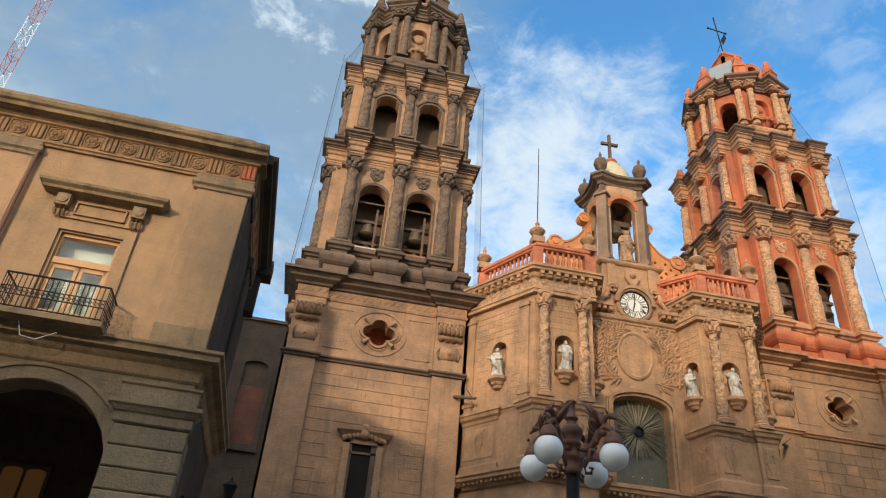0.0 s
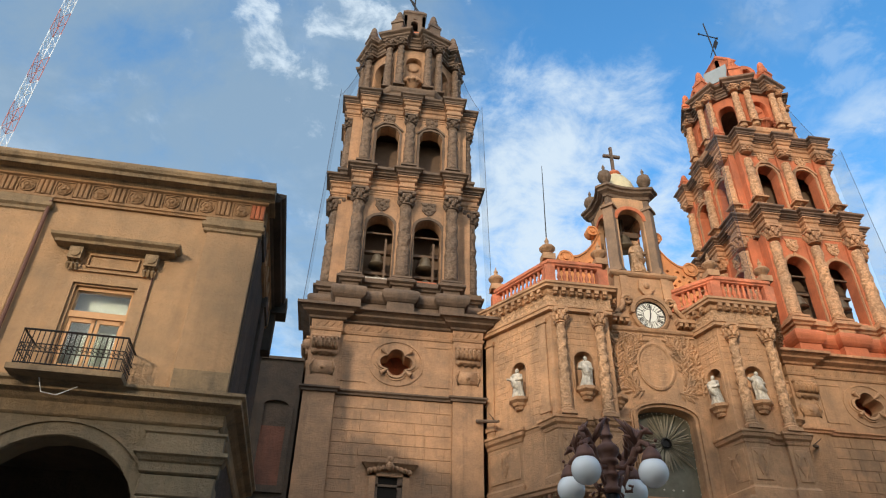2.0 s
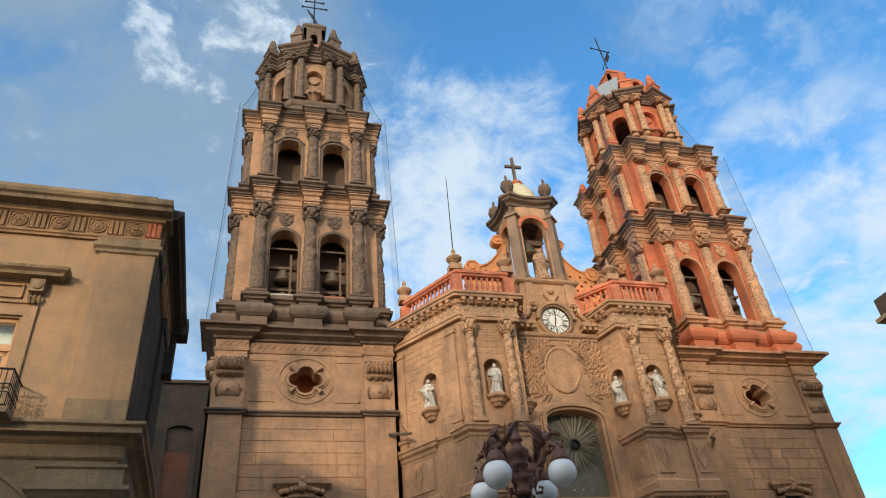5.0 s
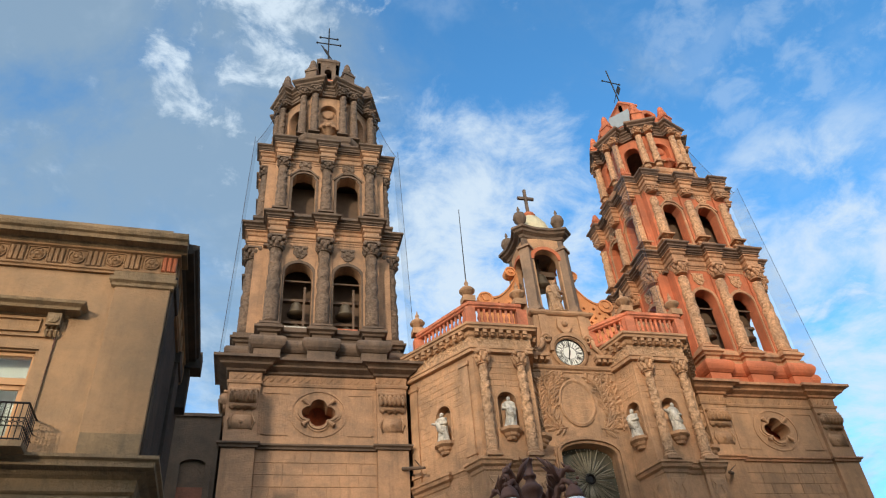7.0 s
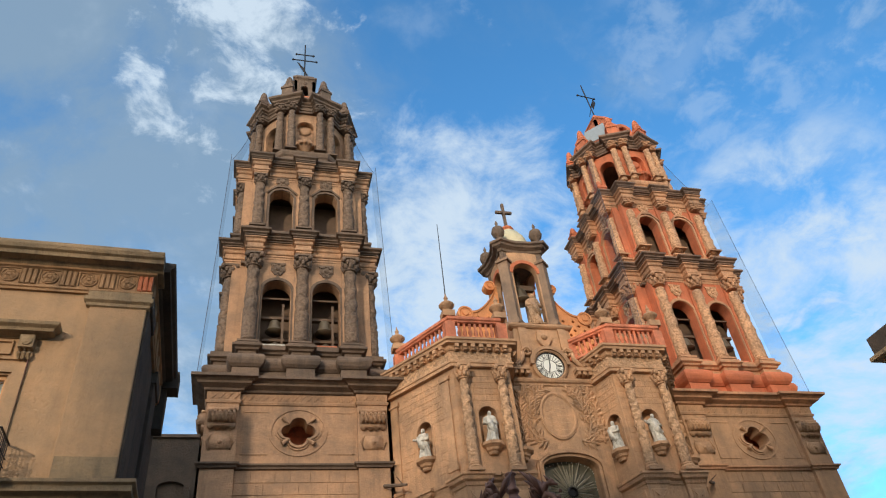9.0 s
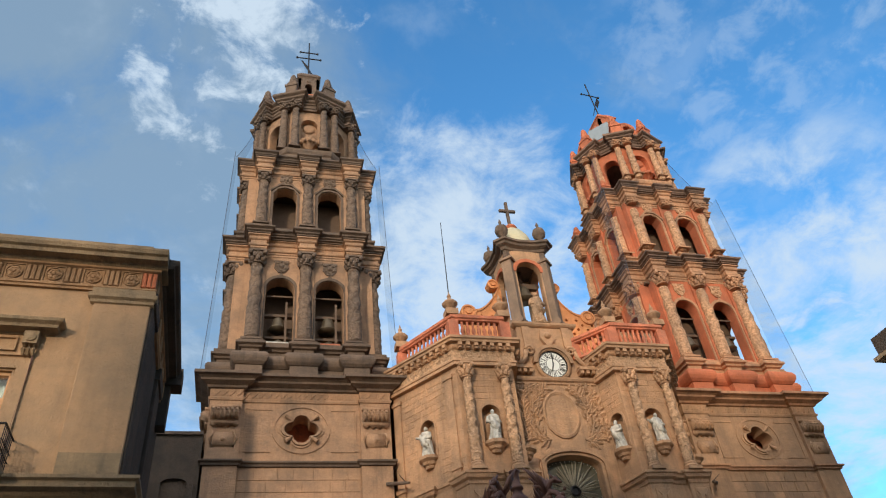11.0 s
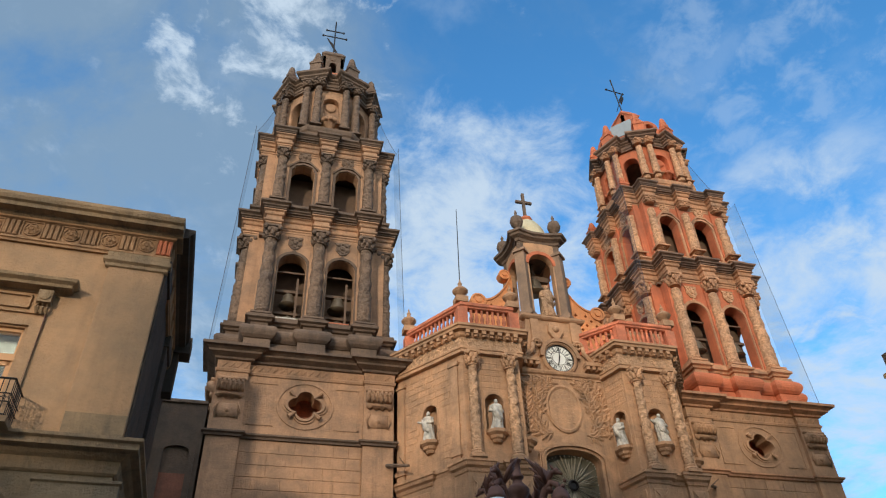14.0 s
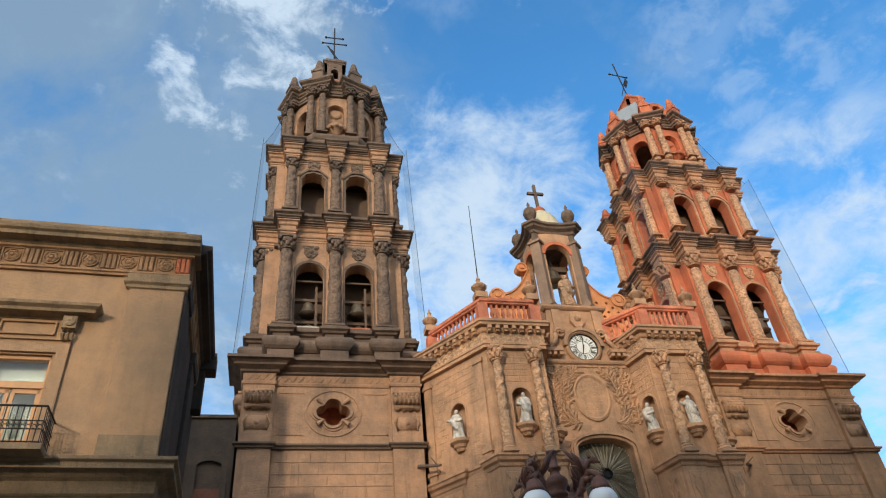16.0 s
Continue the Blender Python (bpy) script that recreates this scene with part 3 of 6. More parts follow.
def tower(c, base, plain_m, trim, shaft, field, cushion, word, tint, patch):
    """One bell tower about x = c: pierced base, two belfry storeys of carved columns, an eight-sided top, lantern and cross."""
    t = thing("bell_tower", f"tall baroque church bell tower of {word}", "bell tower", (c, TY, 0), "twin bell towers")
    # base: corner piers, sunk middle field, band and main cornice
    b = bmesh.new()
    loft(b, moved(square(4.36, 2.86, 0.22), c, TY + 0.1), [(0, 0), (0, 15.45)])
    part("base_wall", b, plain_m, t, "ashlar wall with smooth corner piers")
    poly = moved(square(4.36, 2.86, 0.22), c, TY + 0.1)
    b = bmesh.new()
    loft(b, poly, [(0, 15.45), (0.10, 15.47), (0.12, 15.56), (0.22, 15.62), (0.22, 15.70), (0.02, 15.78)])
    part("string_course", b, trim, t, "moulded string course")
    # attic field with the four-lobed window, hollow behind
    b = bmesh.new()
    q = [(c + x * 0.82, 17.36 + z * 0.72) for x, z in quatrefoil()]
    y0 = TY + 0.1 - 4.36
    holed_plate(b, q, c - 2.86, c + 2.86, 15.78, 18.72, y0 + 0.22, y0 + 1.1)
    part("attic_wall", b, plain_m, t, "wall pierced by a four-lobed window")
    for x0, x1, ya, yb in ((c - 4.36, c - 2.86, 0, 1.1), (c + 2.86, c + 4.36, 0, 1.1), (c - 4.36, c - 3.6, 1.1, 8.72), (c + 3.6, c + 4.36, 1.1, 8.72), (c - 3.6, c + 3.6, 7.9, 8.72)):
        b = bmesh.new()
        box(b, x0, x1, y0 + ya, y0 + yb, 15.78, 18.72)
        part("attic_pier", b, plain_m, t)
        b = bmesh.new()
    box(b, c - 3.6, c + 3.6, y0 + 1.5, y0 + 1.7, 15.78, 18.72)
    part("inner_wall", b, RED, t, "red limewashed inner wall seen through the window")
    # moulded rim of the window, four knobs, flanking panels
    win = bmesh.new()
    ol = quatrefoil(48)
    for k0, k1, ya, yb in ((0.82, 0.97, -0.12, 0.1), (1.00, 1.10, -0.06, 0.1)):
        for i in range(len(ol)):
            p, r = ol[i], ol[(i + 1) % len(ol)]
            prism(win, [(c + p[0] * k0, 17.36 + p[1] * k0 * 0.87), (c + r[0] * k0, 17.36 + r[1] * k0 * 0.87), (c + r[0] * k1, 17.36 + r[1] * k1 * 0.87), (c + p[0] * k1, 17.36 + p[1] * k1 * 0.87)], y0 + 0.22 + ya, y0 + 0.22 + yb)
    for sx in (-1, 1):
        for sz in (-1, 1):
            tube(win, [(c + sx * 0.42, y0 + 0.12, 17.36 + sz * 0.38), (c + sx * 0.76, y0 + 0.06, 17.36 + sz * 0.66)], [0.05, 0.12], 8)
    w = part("window", win, plain_m, t, "four-lobed moulded stone window rim")
    b = bmesh.new()
    band_arch(b, c, 1.28, 17.36, 18.5, 0.10, y0 + 0.17, y0 + 0.26, n=18)
    m2 = Matrix.Translation((0, 0, 2 * 17.36)) @ Matrix.Diagonal((1, 1, -1, 1))
    band_arch(b, c, 1.28, 17.36, 18.5, 0.10, y0 + 0.17, y0 + 0.26, m2, n=18)
    for s in (-1, 1):
        for zz in (16.2, 18.35):
            box(b, c + s * 2.05 - 0.62, c + s * 2.05 + 0.62, y0 + 0.18, y0 + 0.26, zz, zz + 0.07)
        box(b, c + s * 2.62 - 0.04, c + s * 2.62 + 0.04, y0 + 0.18, y0 + 0.26, 16.2, 18.42)
    put("moulding", mesh_of("moulding", b, plain_m), w)
    for s in (-1, 1):
        b2 = bmesh.new()
        bracket(b2, c + s * 3.6, y0, 16.2, 18.62, 0.64)
        part("bracket", b2, plain_m, t, "fluted scalloped stone bracket", smooth=True)
    b = bmesh.new()
    bracket(b, 0, 0, 16.2, 18.62, 0.64)
    me = mesh_of("bracket", b, plain_m, True)
    for s in (-1, 1):
        put("bracket", me, t, place(c - 4.36, TY + 0.1 + s * 3.6, 0, -math.pi / 2))
    b = bmesh.new()
    loft(b, poly, [(0, 18.72), (0.06, 18.74), (0.10, 18.86), (0.02, 18.92), (0.04, 19.32)])
    part("frieze", b, plain_m, t, "carved frieze with slanting leaves")
    # slanting leaf bars of the frieze
    bar = bmesh.new()
    cbox(bar, -0.03, 0.03, -0.022, 0.02, -0.19, 0.19, 0.008, Matrix.Rotation(0.7, 4, "Y"))
    me = mesh_of("frieze_leaf", bar, plain_m)
    for i in range(24):
        u = -4.2 + 8.4 * (i + 0.5) / 24
        put("frieze_leaf", me, t, place(c + u, y0 - 0.05 + (0.22 if abs(u) < 2.86 else 0), 19.12))
    b = bmesh.new()
    loft(b, poly, [(0.04, 19.32), (0.16, 19.36), (0.20, 19.46), (0.50, 19.58), (0.52, 19.68), (0.66, 19.76), (0.82, 19.80), (0.82, 19.95), (0.2, 20.02)])
    part("main_cornice", b, trim, t, "broad moulded stone cornice")
    # ashlar blocks of the sunk field
    courses = 12
    blocks = {}
    rnd = random.Random(int(c * 10))
    for j in range(courses):
        z0, z1 = 8.6 + (15.40 - 8.6) * j / courses, 8.6 + (15.40 - 8.6) * (j + 1) / courses
        x = c - 2.84
        while x < c + 2.83:
            ln_ = rnd.choice((0.72, 0.9, 1.1, 1.3))
            x1 = min(x + ln_, c + 2.84)
            if c + 2.84 - x1 < 0.35:
                x1 = c + 2.84
            if not (x1 > c - 0.98 and x < c + 0.98 and z0 < 12.15):
                key = round(x1 - x, 2)
                if key not in blocks:
                    bb = bmesh.new()
                    cbox(bb, 0.006, key - 0.006, -0.030, 0.01, 0.012, z1 - z0 - 0.012, 0.014)
                    blocks[key] = mesh_of("stone_block", bb, plain_m)
                put("stone_block", blocks[key], t, place(x, y0 + 0.22, z0))
            x = x1
    # small window low in the base
    b = bmesh.new()
    box(b, c - 0.92, c - 0.62, y0 + 0.02, y0 + 0.24, 9.0, 12.0)
    box(b, c + 0.62, c + 0.92, y0 + 0.02, y0 + 0.24, 9.0, 12.0)
    box(b, c - 0.92, c + 0.92, y0 + 0.02, y0 + 0.24, 11.65, 12.0)
    box(b, c - 0.92, c + 0.92, y0 - 0.02, y0 + 0.24, 8.75, 9.0)
    w2 = part("window", b, plain_m, t, "small dark window with a carved stone hood")
    b = bmesh.new()
    box(b, c - 0.62, c + 0.62, y0 + 0.17, y0 + 0.215, 9.0, 11.65)
    put("pane", mesh_of("pane", b, DARK), w2, label="dark unlit opening")
    b = bmesh.new()
    for x0, x1 in ((c - 0.62, c - 0.50), (c + 0.38, c + 0.62)):
        box(b, x0, x1, y0 + 0.10, y0 + 0.168, 9.0, 11.65)
    box(b, c - 0.62, c + 0.62, y0 + 0.10, y0 + 0.168, 11.2, 11.3)
    put("window_frame", mesh_of("window_frame", b, GREY), w2)
    b = bmesh.new()
    sweep(b, [(c - 1.08, y0 + 0.2), (c - 1.08, y0 + 0.05), (c - 0.5, y0 + 0.05), (c - 0.5, y0 - 0.02), (c + 0.5, y0 - 0.02), (c + 0.5, y0 + 0.05), (c + 1.08, y0 + 0.05), (c + 1.08, y0 + 0.2)], [(0.0, 12.0), (0.10, 12.12), (0.20, 12.2), (0.20, 12.34), (0, 12.4)], -0.05)
    ball(b, (c, y0 - 0.12, 12.05), 0.22, 10, 8)
    ball(b, (c, y0 - 0.10, 12.38), 0.18, 10, 8)
    for s in (-1, 1):
        for k in range(4):
            ball(b, (c + s * (0.3 + 0.2 * k), y0 - 0.05, 12.0 - 0.05 * k), 0.13, 8, 6)
    put("hood", mesh_of("hood", b, plain_m), w2, label="carved hood with a shell")

    # attic of the belfry: plinth, round torus, stepped pedestals
    B1 = [(-3.2, -2.2), (-0.55, 0.55), (2.2, 3.2)]
    st = moved(notched(4.0, 3.2, B1, 0.42), c, TY)
    b = bmesh.new()
    loft(b, st, [(0.16, 20.0), (0.16, 20.55)])
    loft(b, st, [(0.0, 20.55), (0.2, 20.58), (0.34, 20.70), (0.42, 20.86), (0.44, 20.97), (0.42, 21.08), (0.34, 21.22), (0.2, 21.32), (0.0, 21.36)])
    part("torus_course", b, cushion, t, "rounded cushion course")
    b = bmesh.new()
    loft(b, st, [(-0.06, 21.34), (-0.06, 21.62), (0.06, 21.66), (0.10, 21.76), (0.24, 21.82), (0.24, 21.94), (0.12, 21.98), (0.12, 22.08), (-0.1, 22.12)])
    part("pedestal_course", b, trim, t, "stepped pedestal moulding")

    def storey(z0, z1, h, sill, spring, top, hw, zc, ztop, col_r, cap_h, arched):
        """One belfry storey: four pierced walls, twelve columns, and its entablature."""
        wallf = h - 0.36
        holes = [(-1.36, hw, sill, spring, top), (1.36, hw, sill, spring, top)]
        for k in range(4):
            m = place(c, TY, 0, k * math.pi / 2)
            b = bmesh.new()
            wall(b, -3.15, 3.15, z0 - 0.12, zc + cap_h + 0.1, -wallf, -wallf + 0.75, holes, m, 12 if arched else 4)
            part("belfry_wall", b, field, t, "wall pierced by two arched bell openings" if arched else "wall pierced by two eight-cornered openings")
            b = bmesh.new()
            for s in (-1, 1):
                if arched:
                    band_arch(b, s * 1.36, hw + 0.02, spring, top + 0.02, 0.17, -wallf - 0.09, -wallf + 0.1, m, legs=spring - sill)
                    prism(b, [(s * 1.36 - 0.16, top + 0.12), (s * 1.36, top + 0.38), (s * 1.36 + 0.16, top + 0.12)], -wallf - 0.10, -wallf + 0.05, m)
                else:
                    band_arch(b, s * 1.36, hw + 0.02, spring, top + 0.02, 0.15, -wallf - 0.09, -wallf + 0.1, m, legs=spring - sill, n=4)
                    prism(b, [(s * 1.36 - hw - 0.3, spring + 0.05), (s * 1.36 - 0.32, top + 0.16), (s * 1.36 + 0.32, top + 0.16), (s * 1.36 + hw + 0.3, spring + 0.05), (s * 1.36 + hw + 0.3, spring + 0.18), (s * 1.36 + 0.36, top + 0.30), (s * 1.36 - 0.36, top + 0.30), (s * 1.36 - hw - 0.3, spring + 0.18)], -wallf - 0.16, -wallf + 0.05, m)
                # sill slab and raised pilasters by the openings
                box(b, s * 1.36 - hw - 0.1, s * 1.36 + hw + 0.1, -wallf - 0.14, -wallf + 0.1, sill - 0.16, sill, m)
            part("opening_trim", b, trim, t, "moulded surrounds with pointed tips")
            for s in (-1, 1):
                b = bmesh.new()
                x, z = s * 1.36, top + (0.40 if arched else 0.28)
                prism(b, [(x - 0.16, z), (x + 0.16, z), (x + 0.40, z + 0.32), (x + 0.36, z + 0.62), (x + 0.44, z + 0.84), (x - 0.44, z + 0.84), (x - 0.36, z + 0.62), (x - 0.40, z + 0.32)], -wallf - 0.08, -wallf + 0.05, m)
                for u, v, r in ((0, 0.42, 0.15), (-0.22, 0.66, 0.10), (0.22, 0.66, 0.10), (-0.22, 0.28, 0.09), (0.22, 0.28, 0.09), (0, 0.76, 0.08), (0, 0.14, 0.08)):
                    ball(b, (x + u, -wallf - 0.08, z + v), r, 8, 5, m, (1, 0.6, 1))
                part("cartouche", b, shaft, t, "carved leafy cartouche")
            if arched and k == 0:
                for s, mat in ((-1, MARBLE), (1, RED)):
                    b = bmesh.new()
                    cbox(b, s * 1.36 - 0.58, s * 1.36 + 0.58, -wallf - 0.12, -wallf + 0.5, sill, sill + 0.10, 0.02, m)
                    part("sill_slab", b, mat if trim is GREY else RED, t, "painted sill slab")
        b = bmesh.new()
        box(b, c - wallf + 0.3, c + wallf - 0.3, TY - wallf + 0.3, TY + wallf - 0.3, zc + cap_h - 0.1, zc + cap_h + 0.05)
        box(b, c - wallf + 0.3, c + wallf - 0.3, TY - wallf + 0.3, TY + wallf - 0.3, z0 - 0.2, z0 - 0.1)
        # added block fills the middle so no sky shows and openings stay dark
        box(b, c - 2.8, c + 2.8, TY - 1.9, TY + 1.9, z0 - 0.1, zc)
        part("belfry_floor", b, WOOD, t, "dark timber floor and an added block that darkens the openings")
        # columns with bases and capitals; pilaster strips behind
        sh = mesh_of("column", spiral_column(col_r, zc - z0 - 0.3), shaft, True)
        ca = mesh_of("capital", capital(col_r, cap_h), trim)
        ba = mesh_of("column_base", column_base(col_r, 0.3), trim)
        pil = bmesh.new()
        box(pil, -0.46, 0.46, 0.10, 0.5, 0, zc + cap_h - z0)
        pi_ = mesh_of("pilaster", pil, field)
        for k in range(4):
            for u in (-2.7, 0, 2.7):
                m = place(c, TY, 0, k * math.pi / 2) @ Matrix.Translation((u, -h + 0.1, z0))
                co = put("column", sh, t, m @ Matrix.Translation((0, 0, 0.3)), "twisted carved stone column")
                put("column_base", ba, co, m)
                put("capital", ca, co, m @ Matrix.Translation((0, 0, zc - z0)))
                put("pilaster", pi_, co, m)
        # entablature
        ends = [(-3.2, -2.22), (-0.48, 0.48), (2.22, 3.2)]
        pl = moved(notched(wallf + 0.10, 3.2, ends, h - wallf + 0.20), c, TY)
        pc = moved(notched(h - 0.05, 3.2, ends, 0.35), c, TY)
        e0, H = zc + cap_h, ztop - zc - cap_h
        b = bmesh.new()
        loft(b, pl, [(-0.07, e0), (-0.07, e0 + 0.09 * H), (-0.03, e0 + 0.10 * H), (-0.03, e0 + 0.17 * H), (0.03, e0 + 0.18 * H), (0.06, e0 + 0.22 * H), (0.06, e0 + 0.25 * H), (-0.05, e0 + 0.27 * H), (-0.05, e0 + 0.44 * H), (0.02, e0 + 0.46 * H), (0.06, e0 + 0.50 * H), (0.06, e0 + 0.53 * H), (0.0, e0 + 0.54 * H), (0.04, e0 + 0.60 * H), (0.14, e0 + 0.63 * H), (0.14, e0 + 0.67 * H), (0.0, e0 + 0.70 * H)])
        part("architrave", b, field if trim is GREY else trim, t, "stepped stone architrave and frieze")
        b = bmesh.new()
        ed = (4.775 if h > 3.9 else 4.45) - (h + 0.30)
        loft(b, pc, [(-0.3, e0 + 0.64 * H), (0.0, e0 + 0.66 * H), (0.02, e0 + 0.70 * H), (0.14, e0 + 0.72 * H), (0.14, e0 + 0.755 * H), (0.10, e0 + 0.76 * H), (ed * 0.60, e0 + 0.80 * H), (ed * 0.62, e0 + 0.845 * H), (ed * 0.50, e0 + 0.85 * H), (ed * 0.70, e0 + 0.88 * H), (ed * 0.95, e0 + 0.905 * H), (ed, e0 + 0.92 * H), (ed, e0 + 0.975 * H), (ed * 0.9, e0 + 1.0 * H), (0.05, e0 + 1.04 * H)])
        part("cornice", b, base, t, "dark projecting cornice broken over the columns")
        if h > 3.9:
            b = bmesh.new()
            loft(b, moved(notched(3.75, 3.2, B1, 0.30), c, TY), [(0.0, ztop + 0.02), (0.0, ztop + 0.35), (0.12, ztop + 0.42), (0.12, ztop + 0.52), (-0.1, ztop + 0.56)])
            part("plinth_course", b, trim, t, "moulded plinth under the upper storey")
        return pl

    storey(22.12, 29.77, 4.1, 22.3, 25.85, 26.6, 0.77, 27.25, 29.70, 0.36, 0.85, True)
    storey(30.3, 36.3, 3.85, 30.35, 33.3, 33.85, 0.70, 34.0, 36.25, 0.31, 0.62, False)

    # eight-sided top storey
    b = bmesh.new()
    oc = moved(octagon(2.95), c, TY)
    loft(b, oc, [(0.45, 36.25), (0.45, 36.8), (0.52, 36.84), (0.52, 37.0), (0.62, 37.1), (0.68, 37.28), (0.68, 37.44), (0.05, 37.52)])
    part("octagon_plinth", b, trim, t, "eight-sided plinth")
    for k in range(8):
        m = place(c, TY, 0, k * math.pi / 4)
        b = bmesh.new()
        if k % 2:
            wall(b, -1.24, 1.24, 37.5, 42.0, -2.95, -2.4, [(0, 0.58, 37.6, 40.2, 40.8)], m)
            band_arch(b, 0, 0.60, 40.2, 40.82, 0.18, -3.04, -2.9, m, legs=2.1)
        else:
            wall(b, -1.24, 1.24, 37.5, 42.0, -2.95, -2.6, [(0, 0.55, 38.6, 40.3, 40.85)], m)
            box(b, -0.6, 0.6, -2.62, -2.4, 37.6, 41.6, m)
            band_arch(b, 0, 0.57, 40.3, 40.87, 0.17, -3.04, -2.9, m, legs=1.7)
            lathe(b, [(0.1, 37.85), (0.4, 38.2), (0.62, 38.4), (0.68, 38.62), (0.4, 38.68)], 10, m @ Matrix.Translation((0, -2.95, 0)))
            for q in range(7):
                ball(b, (0.62 * math.cos(math.pi * q / 6), -2.97 - 0.6 * math.sin(math.pi * q / 6), 38.42), 0.13, 6, 5, m)
            lathe(b, [(0.40, -0.06), (0.34, 0.0), (0.22, 0.03)], 12, m @ Matrix.Translation((0, -2.75, 40.3)) @ Matrix.Rotation(math.pi / 2, 4, "X"))
        part("octagon_wall", b, field, t, "wall face with a niche" if k % 2 == 0 else "wall face with an arched opening")
    sh = mesh_of("column", spiral_column(0.26, 3.65, 12, 40, 6.5, 0.10, 0.3), shaft, True)
    ca = mesh_of("capital", capital(0.26, 0.5), trim)
    ba = mesh_of("column_base", column_base(0.25, 0.2), trim)
    for k in range(8):
        for s in (-1, 1):
            a = math.pi / 4 * k - math.pi / 2 + math.pi / 8 + s * 0.118
            m = Matrix.Translation((c + 3.54 * math.cos(a), TY + 3.54 * math.sin(a), 37.5))
            co = put("column", sh, t, m @ Matrix.Translation((0, 0, 0.2)), "slim twisted column")
            put("column_base", ba, co, m)
            put("capital", ca, co, m @ Matrix.Translation((0, 0, 3.8)))
    # outline with a break at each corner
    pts = []
    for k in range(8):
        a = math.pi / 4 * k - math.pi / 2 + math.pi / 8
        for d, r in ((-0.25, 3.16), (-0.23, 3.62), (0.23, 3.62), (0.25, 3.16)):
            pts.append((c + r * math.cos(a + d), TY + r * math.sin(a + d)))
    b = bmesh.new()
    loft(b, pts, [(0, 41.7), (0, 41.86), (0.06, 41.88), (0.06, 42.0), (0.0, 42.02), (0.0, 42.2), (0.10, 42.26), (0.10, 42.34), (0.04, 42.36), (0.20, 42.46), (0.22, 42.58), (0.14, 42.60), (0.34, 42.72), (0.38, 42.76), (0.38, 42.92), (0.0, 43.04)])
    part("octagon_cornice", b, base, t, "eight-sided broken cornice")
    b = bmesh.new()
    loft(b, moved(octagon(2.75), c, TY), [(0.25, 43.0), (0.25, 43.2), (0.1, 43.25), (0.1, 43.5), (-0.1, 43.56), (-0.25, 43.9), (-0.65, 44.4), (-1.1, 44.85), (-1.55, 45.3), (-1.75, 45.8), (-1.75, 46.2)])
    part("cupola", b, tint, t, "low painted cupola")
    if patch:
        b = bmesh.new()
        prism(b, [(-1.05, 43.7), (0.95, 43.7), (0.85, 45.2), (-0.85, 45.1)], -2.95, -2.88, place(c, TY, 0, -math.pi / 4))
        part("roof_patch", b, LEAD, t, "grey sheet metal patch")
    me = mesh_of("pinnacle", pinnacle(2.5, 0.40), tint if patch else base)
    for k in range(8):
        a = math.pi / 4 * k - math.pi / 2 + math.pi / 8
        put("pinnacle", me, t, place(c + 3.22 * math.cos(a), TY + 3.22 * math.sin(a), 43.0, a), "ribbed stone pinnacle")
    if patch:
        sm = mesh_of("corner_cone", pinnacle(1.5, 0.34), tint)
        for sx in (-1, 1):
            for u in (-2.7, 2.7):
                put("corner_cone", sm, t, place(c + sx * 3.75, TY + u, 36.3))
                put("corner_cone", sm, t, place(c + u, TY + sx * 3.75, 36.3)) if u * sx > 0 and sx > 0 else None
    # round-headed dormers between the pinnacles, lantern
    for k in range(4 if patch else 0):
        b = bmesh.new()
        m = place(c, TY, 0, k * math.pi / 2)
        wall(b, -0.72, 0.72, 43.1, 44.75, -2.85, -2.5, [(0, 0.34, 43.9, 44.3, 44.62)], m)
        band_arch(b, 0, 0.36, 44.3, 44.66, 0.36, -2.9, -1.5, m, legs=1.1)
        part("dormer", b, tint, t, "small arched dormer")
    lm = tint if patch else base
    b = bmesh.new()
    loft(b, moved(square(0.80), c, TY), [(0.15, 45.9), (0.15, 46.25), (0.02, 46.32)])
    lant = part("lantern", b, lm, t, "small square lantern with arched openings")
    for k in range(4):
        b = bmesh.new()
        wall(b, -0.80, 0.80, 46.1, 48.9, -0.80, -0.58, [(0, 0.27, 46.4, 47.7, 48.0)], place(c, TY, 0, k * math.pi / 2))
        lathe(b, [(0.14, -0.03), (0.18, 0.0), (0.10, 0.06)], 10, place(c, TY, 0, k * math.pi / 2) @ Matrix.Translation((0, -0.80, 48.35)) @ Matrix.Rotation(math.pi / 2, 4, "X"))
        put("lantern_side", mesh_of("lantern_side", b, lm), lant)
    b = bmesh.new()
    loft(b, moved(square(0.80), c, TY), [(0.0, 48.8), (0.04, 48.95), (0.12, 49.05), (0.12, 49.2), (0.02, 49.4), (-0.2, 49.75), (-0.45, 49.95)])
    put("lantern_roof", mesh_of("lantern_roof", b, lm), lant)
    # wrought cross with two arms and a slanting vane
    b = bmesh.new()
    lean = 0.10 if patch else 0.0
    tube(b, [(c, TY, 49.8), (c - lean * 4, TY, 53.9)], 0.055, 6)
    for zz, hw in ((52.1, 0.95), (52.75, 0.70)) if not patch else ((52.6, 0.8),):
        x = c - lean * (zz - 49.8)
        tube(b, [(x - hw, TY, zz), (x + hw, TY, zz - lean * 2)], 0.05, 6)
        for s in (-1, 1):
            ball(b, (x + s * hw, TY, zz - (lean * 2 if s > 0 else 0)), 0.10, 6, 5)
    prism(b, [(c - 0.65, 51.9), (c - 0.35, 51.3), (c + 0.25, 50.2), (c + 0.0, 51.2)] if not patch else [(c + 0.1, 51.1), (c + 0.5, 51.9), (c + 0.35, 52.3), (c - 0.05, 51.6)], TY - 0.02, TY + 0.02)
